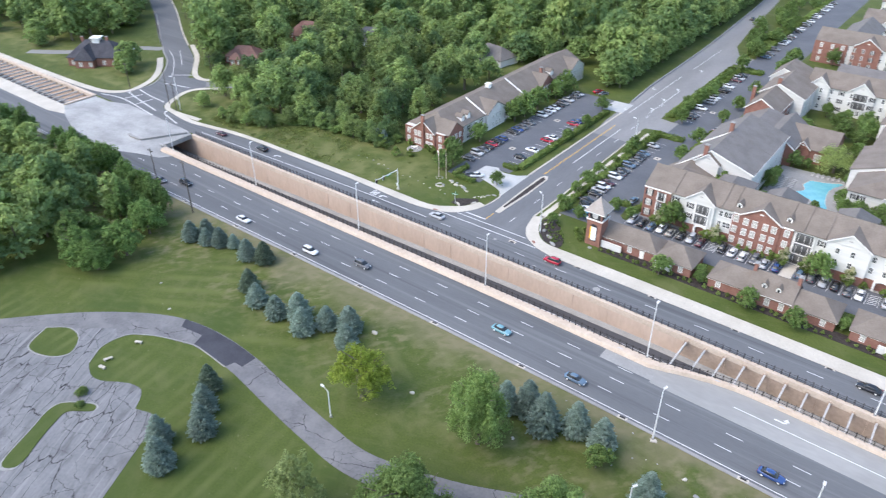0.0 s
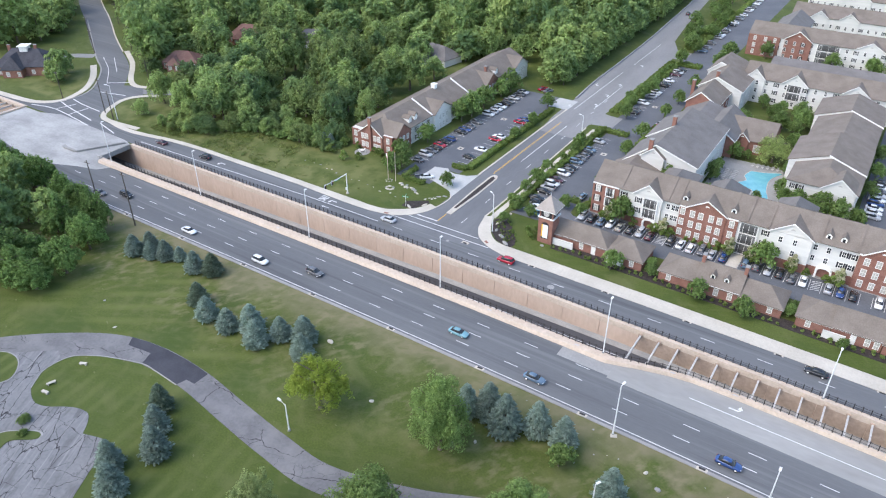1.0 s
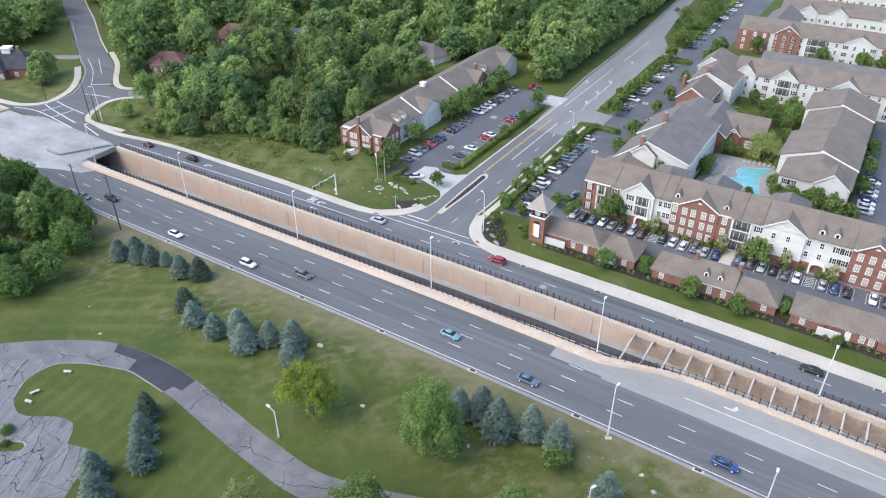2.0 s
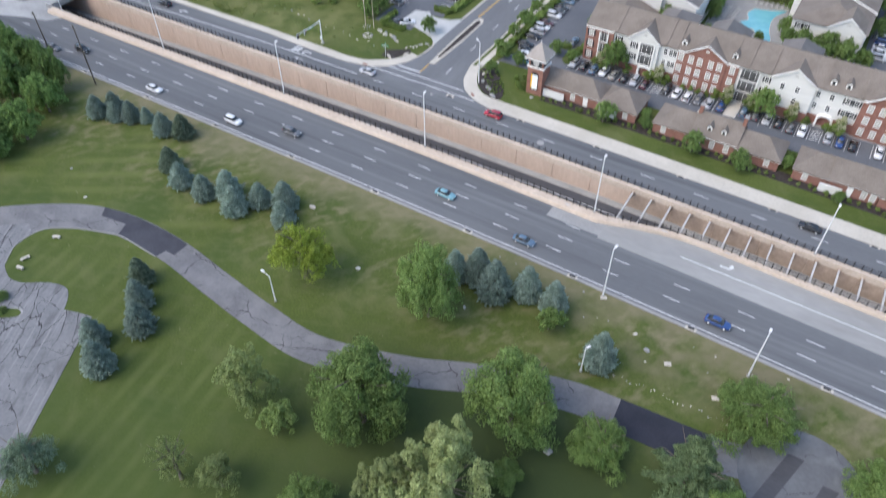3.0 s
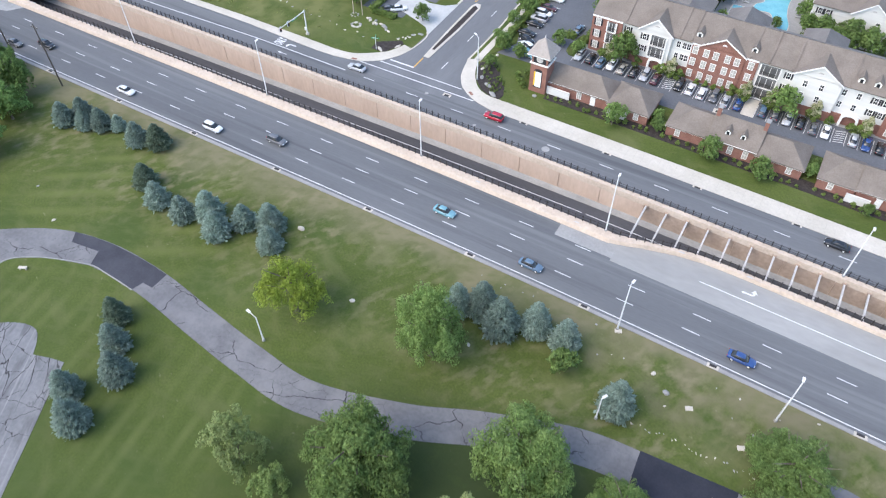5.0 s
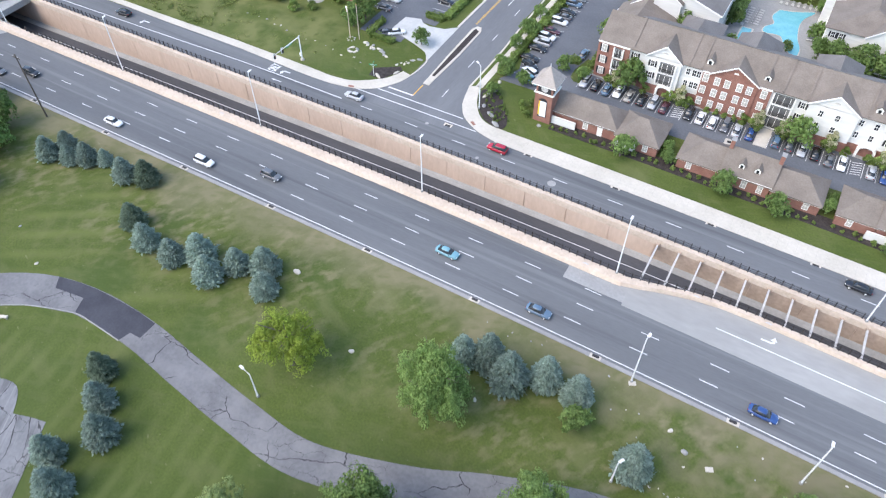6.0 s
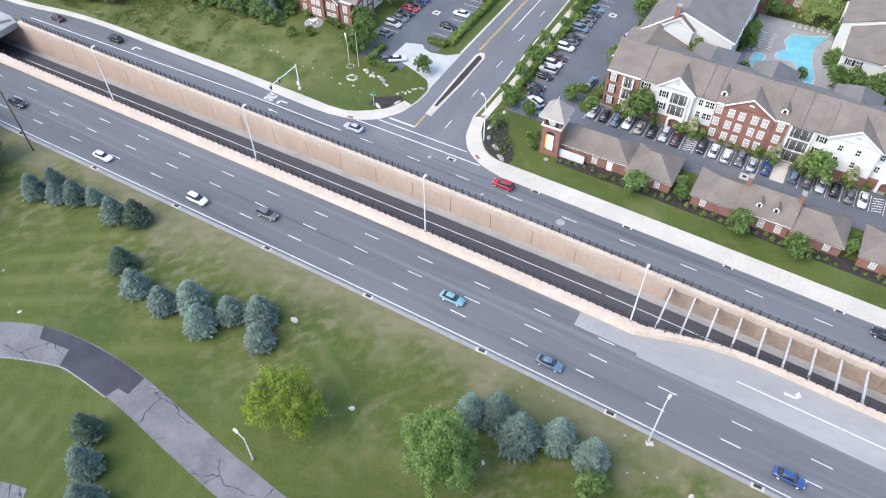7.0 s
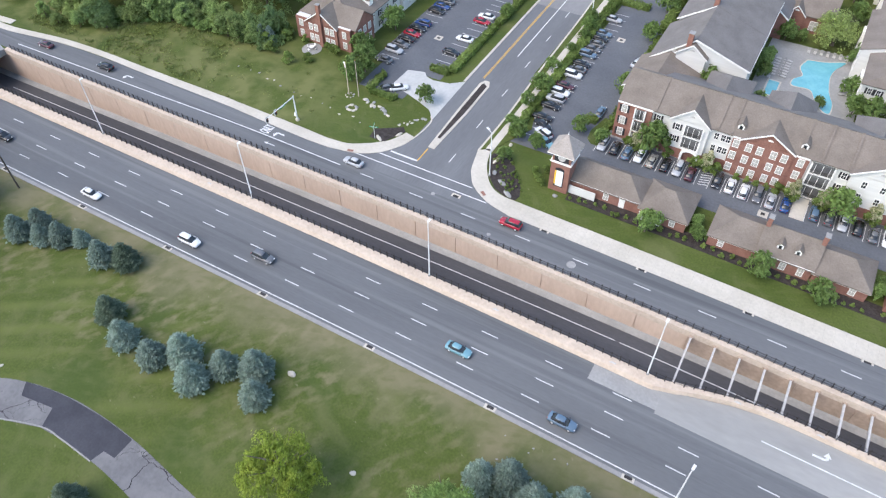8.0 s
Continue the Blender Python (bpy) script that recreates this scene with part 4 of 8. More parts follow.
strut_bm = boxes((-0.16, 0.16, 0, 9.9, -0.25, 0.25))
strut_me = mesh_of("strut", strut_bm, STEEL_GREY)
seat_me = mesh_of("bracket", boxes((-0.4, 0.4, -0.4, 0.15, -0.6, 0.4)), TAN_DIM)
for i in range(46):
    x = -18.4 + 4.27 * i if i < 26 else -266 - 4.27 * (i - 26)
    y0 = south_line(x) - 0.1
    strut = tagged(part("trench_strut", strut_me, None), "grey steel strut bracing the open trench walls", "strut", "struts across the trench")
    strut.matrix_basis = pose(x, y0, -1.0) @ Matrix.Diagonal((1, (115.55 + dy(x) - y0) / 9.9, 1, 1))
    part("bracket", seat_me, None, strut).location = (0, 9.85, 0)

# ---- buildings ----
def plane_slab(bm, pts, t=0.22):
    """A flat roof plane through three or four corners, t thick."""
    top = [bm.verts.new(p) for p in pts]
    low = [bm.verts.new((p[0], p[1], p[2] - t)) for p in pts]
    k = len(pts)
    bm.faces.new(top), bm.faces.new(low[::-1])
    for i in range(k):
        bm.faces.new((top[i], low[i], low[(i + 1) % k], top[(i + 1) % k]))
    return bm


def swap(p, along):
    return p if along == "x" else (p[1], p[0], p[2])


def roof_of(x0, x1, y0, y1, ze, zr, along="x", hip0=0.0, hip1=0.0, over=0.45):
    """Two slopes, with the ridge along x or y and hipped ends if wanted. In y, give the box with x and y swapped."""
    bm = bmesh.new()
    ym, drop = (y0 + y1) / 2, (zr - ze) / ((y1 - y0) / 2) * over
    a0, a1, b0, b1, z = x0 - over, x1 + over, y0 - over, y1 + over, ze - drop
    r0, r1 = x0 + hip0 if hip0 else a0, x1 - hip1 if hip1 else a1
    for pts in ([(a0, b0, z), (a1, b0, z), (r1, ym, zr), (r0, ym, zr)], [(a1, b1, z), (a0, b1, z), (r0, ym, zr), (r1, ym, zr)]):
        plane_slab(bm, [swap((p[0], p[1], p[2] + 0.25), along) for p in pts])
    for hip, a, r in ((hip0, a0, r0), (hip1, a1, r1)):
        if hip:
            plane_slab(bm, [swap((p[0], p[1], p[2] + 0.25), along) for p in ((a, b0, z), (a, b1, z), (r, ym, zr))])
    return bm


def walls_of(x0, x1, y0, y1, z0, ze, zr=0, along="x"):
    """Outer walls as a solid; with zr the ends run up to a gable."""
    bm = bmesh.new()
    prof = [(y0, z0), (y1, z0), (y1, ze)] + ([((y0 + y1) / 2, zr)] if zr else []) + [(y0, ze)]
    a = [bm.verts.new(swap((x0, y, z), along)) for y, z in prof]
    b = [bm.verts.new(swap((x1, y, z), along)) for y, z in prof]
    k = len(prof)
    bm.faces.new(a), bm.faces.new(b[::-1])
    for i in range(k):
        bm.faces.new((a[i], b[i], b[(i + 1) % k], a[(i + 1) % k]))
    return bm


WINDOW_MESHES = {}


def window_meshes(w, h):
    key = (w, h)
    if key not in WINDOW_MESHES:
        f = 0.13
        frame_bm = bmesh.new()
        ring = [[frame_bm.verts.new((x, yy, z)) for x, z in ((-a, -a + w / 2 - 0.04), (a, -a + w / 2 - 0.04), (a, h + a - w / 2 + 0.04), (-a, h + a - w / 2 + 0.04))] for a, yy in ((w / 2, -0.03), (w / 2, -0.10), (w / 2 + f, -0.10), (w / 2 + f, 0.02))]
        for r0, r1 in zip(ring, ring[1:]):
            for i in range(4):
                frame_bm.faces.new((r0[i], r0[(i + 1) % 4], r1[(i + 1) % 4], r1[i]))
        sash_bm = bmesh.new()
        cross = [(-0.035, 0), (0.035, 0), (0.035, h / 2 - 0.04), (w / 2, h / 2 - 0.04), (w / 2, h / 2 + 0.04), (0.035, h / 2 + 0.04), (0.035, h), (-0.035, h), (-0.035, h / 2 + 0.04), (-w / 2, h / 2 + 0.04), (-w / 2, h / 2 - 0.04), (-0.035, h / 2 - 0.04)]
        va, vb = [sash_bm.verts.new((x, -0.06, z)) for x, z in cross], [sash_bm.verts.new((x, -0.02, z)) for x, z in cross]
        sash_bm.faces.new(va), sash_bm.faces.new(vb[::-1])
        for i in range(12):
            sash_bm.faces.new((va[i], vb[i], vb[(i + 1) % 12], va[(i + 1) % 12]))
        pane_bm = boxes((-w / 2, w / 2, -0.03, 0.01, 0, h))
        shut_bm = boxes((-0.2, 0.2, -0.07, 0.02, -0.05, h + 0.05))
        WINDOW_MESHES[key] = mesh_of("frame", frame_bm, WHITE_TRIM), mesh_of("pane", pane_bm, BLIND if w > 0.82 else DARK_GLASS), mesh_of("shutter", shut_bm, SHUTTER), mesh_of("sash", sash_bm, WHITE_TRIM)
    return WINDOW_MESHES[key]


def window(parent, x, y, z, w=0.95, h=1.5, turn=0, shutters=False, name="window"):
    """turn 0: faces south; 90: east; -90: west."""
    frame_me, pane_me, shut_me, sash_me = window_meshes(w, h)
    win = part(name, frame_me, None, parent)
    win.matrix_basis = pose(x, y, z, 0, 0, turn)
    part("pane", pane_me, None, win)
    part("sash", sash_me, None, win)
    if shutters:
        for s in (-1, 1):
            part("shutter", shut_me, None, win).location = (s * (w / 2 + 0.36), 0, 0)
    return win


def rake_trim(bm, p, q, w=0.32, t=0.12):
    """A white board along a gable's slope, facing south; p and q on its line."""
    (xa, y, za), (xb, _, zb) = p, q
    v = [bm.verts.new(c) for c in ((xa, y - t, za - w), (xb, y - t, zb - w), (xb, y - t, zb), (xa, y - t, za), (xa, y, za - w), (xb, y, zb - w), (xb, y, zb), (xa, y, za))]
    for f in ((0, 1, 2, 3), (7, 6, 5, 4), (0, 4, 5, 1), (3, 2, 6, 7), (0, 3, 7, 4), (1, 5, 6, 2)):
        bm.faces.new([v[i] for i in f])


def front_gable(house, xl, xr, yf, ze, zr, wall, ridge_y, roof=None):
    """A gable facing south over the facade, with its own little roof running back to the main slope."""
    xm = (xl + xr) / 2
    bm = bmesh.new()
    tri = [(xl, ze), (xr, ze), (xm, zr)]
    a = [bm.verts.new((x, yf, z)) for x, z in tri]
    b = [bm.verts.new((x, ridge_y, z)) for x, z in tri]
    bm.faces.new(a), bm.faces.new(b[::-1])
    for i in range(3):
        bm.faces.new((a[i], b[i], b[(i + 1) % 3], a[(i + 1) % 3]))
    part("gable", bm, wall, house)
    bm = bmesh.new()
    plane_slab(bm, [(xl - 0.4, yf - 0.35, ze - 0.05), (xm, yf - 0.35, zr + 0.24), (xm, ridge_y, zr + 0.24), (xl - 0.4, ridge_y, ze - 0.05)])
    plane_slab(bm, [(xm, yf - 0.35, zr + 0.24), (xr + 0.4, yf - 0.35, ze - 0.05), (xr + 0.4, ridge_y, ze - 0.05), (xm, ridge_y, zr + 0.24)])
    part("gable_roof", bm, roof or ROOF, house)
    bm = bmesh.new()
    rake_trim(bm, (xl - 0.4, yf - 0.36, ze + 0.0), (xm, yf - 0.36, zr + 0.27))
    rake_trim(bm, (xm, yf - 0.36, zr + 0.27), (xr + 0.4, yf - 0.36, ze + 0.0))
    part("rake_board", bm, WHITE_TRIM, house)
    vent = bmesh.new()
    prism([(0.55 * math.cos(radians(a)), 0.4 * math.sin(radians(a))) for a in range(0, 181, 20)], -0.03, 0.03, vent)
    part("gable_vent", vent, WHITE_TRIM if wall is BRICK else STEEL_GREY, house).matrix_basis = pose(xm, yf - 0.02, ze + (zr - ze) * 0.42, 90)


def dormer(house, x, y, z, w=1.3, h=1.6, depth=3.2):
    d = part("dormer", walls_of(-depth, 0, -w / 2, w / 2, -0.6, h * 0.66, h, "x"), WHITE_TRIM, house)
    d.matrix_basis = pose(x, y, z, 0, 0, -90)
    r = roof_of(-depth, 0, -w / 2, w / 2, h * 0.66, h, "x", over=0.18)
    part("dormer_roof", r, ROOF, d)
    part("pane", boxes((0.0, 0.03, -w * 0.24, w * 0.24, 0.05, h * 0.6)), DARK_GLASS, d)


def balcony(house, x, y, z, w=3.6, h=2.5, d=1.5):
    """A flat balcony front: panel coloured dark like a shaded recess, sliding door, floor slab, railing."""
    bal = part("balcony", boxes((x - w / 2, x + w / 2, y - 0.35, y + 0.05, z - 0.22, z)), WHITE_TRIM, house)
    part("recess_panel", boxes((x - w / 2, x + w / 2, y - 0.04, y + 0.02, z, z + h)), RECESS_SHADE, bal)
    part("sliding_door", boxes((x - w * 0.3, x + w * 0.3, y - 0.08, y - 0.04, z + 0.05, z + h * 0.86)), DIM_GLASS, bal)
    part("door_frame", boxes((x - w * 0.3 - 0.1, x - w * 0.3, y - 0.1, y - 0.03, z, z + h * 0.9), (x + w * 0.3, x + w * 0.3 + 0.1, y - 0.1, y - 0.03, z, z + h * 0.9), (x - 0.05, x + 0.05, y - 0.1, y - 0.03, z, z + h * 0.9)), WHITE_TRIM, bal)
    comb = [(w / 2, 1.02), (-w / 2, 1.02)]
    for i in range(int(w / 0.22) + 1):
        a = -w / 2 + 0.22 * i
        comb += [(a, 0.95), (a, 0), (a + 0.04, 0), (a + 0.04, 0.95)]
    part("railing", prism(comb + [(w / 2, 0.95)], -0.02, 0.02), BLACK_METAL, bal).matrix_basis = pose(x, y - 0.36, z, 90)
    for s in (-1, 1):
        part("post", boxes((x + s * w / 2 - 0.16, x + s * w / 2 + 0.16, y - 0.4, y, z, z + h + 0.1)), WHITE_TRIM, bal)


def chimney(house, x, y, z0, z1, w=1.1, d=0.8, name="chimney"):
    c = part(name, boxes((x - w / 2, x + w / 2, y - d / 2, y + d / 2, z0, z1)), BRICK, house, "red brick chimney")
    part("cap", boxes((x - w / 2 - 0.08, x + w / 2 + 0.08, y - d / 2 - 0.08, y + d / 2 + 0.08, z1, z1 + 0.15)), CONCRETE_GREY, c)


def apartment_front(house, y, segs, ze):
    """Facade sections along x: (x0, x1, material, proud)."""
    for xa, xb, m, proud in segs:
        part("facade", boxes((xa, xb, y - proud, y + 3, 0, ze - 0.02)), m, house, "red brick facade" if m is BRICK else "white sided facade")
        part("cornice", boxes((xa - 0.05, xb + 0.05, y - proud - 0.18, y - proud, ze - 0.5, ze - 0.05)), WHITE_TRIM, house)
        if m is WHITE_WALL:
            part("plinth", boxes((xa, xb, y - proud - 0.06, y, 0, 2.6)), BRICK, house)


# dark grey that paints a recess's shade onto flat panels
RECESS_SHADE = mat("shaded_recess_grey", (0.12, 0.12, 0.118), (0.17, 0.17, 0.165), bump=0)
# apartment block with the long facade
APT_E, APT_R = 9.8, 13.7
apt = thing("apartment_block", "three-storey red brick and white apartment block under brown shingle roofs", "apartment building", "apartment blocks")
part("wall", walls_of(-49.6, 44, 159.6, 172.0, 0, APT_E - 0.1, APT_R - 0.15), WHITE_WALL, apt)
part("roof", roof_of(-49.6, 44, 159.2, 172.2, APT_E, APT_R), ROOF, apt, "brown shingle roof")
for x in (-41.8, -28.8, -26.0, -12.4, -8.4, -3.2, 8.8, 17.2, 28.0):
    bm = plane_slab(bmesh.new(), [(x - 0.25, 158.9, 10.1), (x + 0.25, 158.9, 10.1), (x + 0.25, 165.7, 14.18), (x - 0.25, 165.7, 14.18)], 0.3)
    part("roof_step", bm, ROOF, apt)
apartment_front(apt, 159.4, [(-50, -42.4, BRICK, 0.5), (-42.4, -25.4, WHITE_WALL, 0.0), (-25.4, -10.4, BRICK, 0.5), (-10.4, 17.7, WHITE_WALL, 0.0), (17.7, 33, BRICK, 0.5), (33, 44, WHITE_WALL, 0)], APT_E)
for xl, xr, zr, m, pr in ((-38.2, -30.2, 13.0, WHITE_WALL, 0.9), (-23.6, -13.4, 12.7, BRICK, 0.7), (-2.6, 7.4, 12.9, WHITE_WALL, 0.9), (18.6, 26.4, 12.4, BRICK, 0.7)):
    part("facade", boxes((xl, xr, 159.4 - pr, 160, 0, APT_E)), m, apt)
    if m is WHITE_WALL:
        part("plinth", boxes((xl - 0.02, xr + 0.02, 159.34 - pr, 159, 0, 2.6)), BRICK, apt)
    front_gable(apt, xl, xr, 159.4 - pr, APT_E - 0.1, zr, m, 164.5)
for x in (-24.7, -12.2, 10.3, 13.6):
    dormer(apt, x, 160.2, 10.5)
for row in range(3):
    z = 1.1 + 3.05 * row
    for x in (-48.4, -21.9, -19.7, -17.0, -14.9, -24.5, -11.8, 19.6, 22.2, 24.9, 28.5):
        pr = 0.72 if (-23.6 < x < -13.4 or 18.6 < x < 26.4) else 0.52
        window(apt, x, 159.4 - pr, z, 1.05, 1.65, 0, x < -40)
    if row:
        for x in (-41.0, -36.6, -28.6, -27.2, -26.2):
            window(apt, x, 158.48 if -38 < x < -30 else 159.38, z, 0.8, 1.45, 0, x < -36)
        for x in (-3.6, 0.2, 3.6, 8.2, 11.2, 14.6, 16.6):
            window(apt, x, 159.38 if x > 7.4 or x < -2.6 else 158.48, z, 0.8, 1.4, 0, x > 14 or x < -3)
    balcony(apt, -44.9, 158.88, 0.3 + 3.05 * row, 2.2, 2.4)
    if row:
        balcony(apt, -33.2, 158.47, 0.3 + 3.05 * row, 3.8)
    balcony(apt, -7.6, 159.36, 0.3 + 3.05 * row, 4.4, 2.6)
for x in (-32.6, 11.5):
    arch = prism([(-1.9, 0), (-1.4, 0)] + [(-1.4 * math.cos(radians(a)), 2.2 + 0.8 * math.sin(radians(a))) for a in range(0, 181, 20)] + [(1.4, 0), (1.9, 0)] + [(1.9 * math.cos(radians(a)), 2.3 + 1.1 * math.sin(radians(a))) for a in range(0, 181, 20)], -0.5, 0.5)
    part("porch_arch", arch, WHITE_TRIM, apt).matrix_basis = pose(x, 158.9 if x > 0 else 158.1, 0, 90)
for row in range(3):
    for yy in (163, 166, 169):
        window(apt, -49.68, yy, 1.1 + 3.05 * row, 0.95, 1.5, -90, True)

# clock tower with a pyramid roof
tower = thing("clock_tower", "square red brick clock tower with a pale pyramid roof", "tower")
part("shaft", boxes((-55.5, -51.4, 136.2, 140.3, 0, 7.5)), BRICK, tower)
part("cornice", boxes((-55.75, -51.15, 135.95, 140.55, 7.5, 7.75)), WHITE_TRIM, tower)
part("belfry", boxes((-55.35, -51.55, 136.35, 140.15, 7.75, 9.9)), SHUTTER, tower)
for sx, sy in ((-55.4, 136.3), (-51.9, 136.3), (-55.4, 139.8), (-51.9, 139.8)):
    part("corner_post", boxes((sx, sx + 0.4, sy, sy + 0.4, 7.75, 9.9)), BRICK, tower)
part("eave", boxes((-56.3, -50.6, 135.4, 141.1, 9.9, 10.15)), WHITE_TRIM, tower)
bm = bmesh.new()
apex = bm.verts.new((-53.45, 138.25, 13.6))
base = [bm.verts.new(c) for c in ((-56.35, 135.35, 10.15), (-50.55, 135.35, 10.15), (-50.55, 141.15, 10.15), (-56.35, 141.15, 10.15))]
bm.faces.new(base[::-1])
for i in range(4):
    bm.faces.new((base[i], base[(i + 1) % 4], apex))
part("roof", bm, mat("taupe_metal_roof", (0.30, 0.265, 0.235), (0.35, 0.31, 0.28), scale=1.0, fine=6), tower, "pale taupe pyramid roof")
bm = bmesh.new()
tube(bm, (-53.45, 138.25, 13.5), (-53.45, 138.25, 14.2), 0.1, 0.03)
part("finial", bm, PALE_METAL, tower)
for m4 in (pose(-53.45, 136.33, 8.85, 90), pose(-51.53, 138.25, 8.85, 90, 0, 90)):
    dial = part("clock_dial", tube(bmesh.new(), (0, 0, 0), (0, 0, 0.08), 0.82, 0.82, 24), STEEL_GREY, tower, "grey clock dial")
    dial.matrix_basis = m4
    bm = bmesh.new()
    for i in range(12):
        a = radians(30 * i)
        box(bm, 0.66 * math.cos(a) - 0.05, 0.66 * math.cos(a) + 0.05, 0.66 * math.sin(a) - 0.05, 0.66 * math.sin(a) + 0.05, 0.08, 0.1)
    part("hour_mark", bm, WHITE_TRIM, dial)
    part("clock_hand", boxes((-0.03, 0.03, 0, 0.6, 0.08, 0.11), (0, 0.4, -0.03, 0.03, 0.08, 0.11)), WHITE_TRIM, dial)
niche = prism([(-1.0, 0), (1.0, 0), (1.0, 4.3)] + [(1.0 * math.cos(radians(a)), 4.3 + 0.7 * math.sin(radians(a))) for a in range(20, 161, 20)] + [(-1.0, 4.3)], 0, 0.05)
part("niche", niche, SHUTTER, tower).matrix_basis = pose(-53.45, 136.19, 1.4, 90)
SIGN_WHITE = mat("white_sign_face", (0.80, 0.82, 0.80), (0.85, 0.86, 0.84), bump=0)
SIGN_YELLOW = mat("yellow_sign_face", (0.85, 0.45, 0.04), (0.88, 0.55, 0.06), bump=0)
part("sign_panel", boxes((-54.05, -52.6, 136.02, 136.14, 1.7, 5.6)), SIGN_WHITE, tower, "white sign panel")
part("sign_stripe", boxes((-54.4, -54.05, 136.0, 136.14, 2.0, 5.6)), SIGN_YELLOW, tower, "yellow sign stripe")


# low brick garages and club rooms in a row along the road
def row_unit(house, x0, x1, yf, yb, ze, zr, hip0, hip1, wins, doors=(), name="wing"):
    part("wall", walls_of(x0, x1, yf, yb, 0, ze), BRICK, house)
    part("roof", roof_of(x0, x1, yf, yb, ze, zr, "x", hip0, hip1, 0.4), ROOF, house)
    part("fascia", boxes((x0 - 0.3, x1 + 0.3, yf - 0.36, yf - 0.28, ze - 0.3, ze + 0.02)), WHITE_TRIM, house)
    for x in wins:
        window(house, x, yf - 0.01, 0.8, 0.9, 1.6)
    for x in doors:
        d = part("door", boxes((x - 0.6, x + 0.6, yf - 0.08, yf + 0.02, 0.05, 2.4), (x - 0.45, x + 0.45, yf - 0.11, yf - 0.08, 0.3, 1.1), (x - 0.45, x + 0.45, yf - 0.11, yf - 0.08, 1.25, 2.2)), WHITE_TRIM, house)
        part("door_handle", tube(bmesh.new(), (x + 0.48, yf - 0.16, 1.05), (x + 0.48, yf - 0.08, 1.05), 0.04, 0.04, 6), BLACK_METAL, d)


def garden_wall(house, x0, x1, y):
    part("garden_wall", boxes((x0, x1, y, y + 0.25, 0, 1.9), (x0, x1, y - 0.05, y + 0.3, 1.9, 2.0)), WHITE_WALL, house)


row_a = thing("garage_row", "low red brick garage row with hipped brown shingle roof", "garage", "brick garage rows")
row_unit(row_a, -51.3, -36.5, 138.0, 145.5, 2.9, 5.6, 0, 4.0, (-43.6,), (-40.2,))
garden_wall(row_a, -51.3, -45.6, 137.0)
row_unit(row_a, -36.4, -27.0, 137.2, 146.2, 2.8, 5.4, 3.2, 4.2, (-29.6,))
garden_wall(row_a, -36.2, -31.6, 136.6)
row_b = thing("garage_row", "red brick club rooms with chimneys and two white dormers", "garage", "brick garage rows")
row_unit(row_b, -22.4, -13.6, 136.6, 145.2, 2.8, 5.4, 4.0, 0, (-19.9,))
row_unit(row_b, -13.4, -3.4, 136.4, 144.8, 3.1, 6.6, 0, 0, (-11.6, -8.4, -5.2))
row_unit(row_b, -3.2, 6.4, 136.3, 144.6, 2.8, 5.3, 0, 4.0, (3.9,))
dormer(row_b, -10.0, 137.6, 4.2, 1.1, 1.5, 2.4)
dormer(row_b, -6.8, 137.6, 4.2, 1.1, 1.5, 2.4)
chimney(row_b, -13.3, 140.6, 0, 8.4, 0.8, 1.2)
chimney(row_b, -3.4, 140.6, 0, 8.4, 0.8, 1.2)
row_c = thing("garage_row", "low red brick garage row with a white garden wall", "garage", "brick garage rows")
row_unit(row_c, 9.6, 16.8, 135.8, 144.6, 2.8, 5.4, 3.6, 0, (12.2,))
row_unit(row_c, 17, 27, 135.6, 144.0, 3.0, 5.8, 0, 0, (24.2, 26), (21.4,))
garden_wall(row_c, 15.4, 20.0, 134.6)
row_unit(row_c, 27.2, 48, 135.4, 144.0, 2.8, 5.4, 0, 4.0, (31, 36, 42))


# other wings of the apartment estate
def wing(name, x0, x1, y0, y1, ze, zr, along, wall, gables=(), wins=True, roof=None, label="white sided apartment wing under a brown shingle roof"):
    house = thing(name, label, "apartment building", "apartment blocks")
    box4 = (x0, x1, y0, y1) if along == "x" else (y0, y1, x0, x1)
    part("wall", walls_of(*box4, 0, ze, zr - 0.15, along), wall, house)
    part("roof", roof_of(*box4, ze, zr, along), roof or ROOF, house)
    for xl, xr, top, m in gables:
        part("facade", boxes((xl, xr, y0 - 0.6, y0 + 0.5, 0, ze)), m, house)
        front_gable(house, xl, xr, y0 - 0.6, ze - 0.1, top, m, y0 + (y1 - y0) * 0.45)
    if wins:
        n = int((x1 - x0) / 3.4)
        for i in range(n):
            x = x0 + 1.7 + (x1 - x0 - 3.4) * i / max(1, n - 1)
            front = y0 - (0.61 if any(xl < x < xr for xl, xr, *_ in gables) else 0.01)
            for r in range(int(ze // 3)):
                window(house, x, front, 1.0 + 3.0 * r, 0.8 if wall is WHITE_WALL else 1.0, 1.5, 0, i % 3 == 0)
    return house


back = wing("apartment_block", -37, 32, 274, 288, 9.2, 13.2, "x", WHITE_WALL, [(-36.4, -29.2, 12.6, WHITE_WALL), (-23.0, -14.0, 12.8, WHITE_WALL), (-2.4, 6.8, 12.6, WHITE_WALL), (18, 26, 12.4, WHITE_WALL)])
for r in range(2):
    balcony(back, -18.5, 273.3, 0.3 + 3.05 * (r + 1), 5.0)
    balcony(back, 2.2, 273.3, 0.3 + 3.05 * (r + 1), 5.0)
far_block = wing("apartment_block", -49, 14, 334, 348, 9.4, 13.4, "x", WHITE_WALL, [(-34, -23, 13.0, BRICK), (-6, 6, 12.6, WHITE_WALL)])
part("facade", boxes((-49.4, -36, 333.4, 334.5, 0, 9.3)), BRICK, far_block)
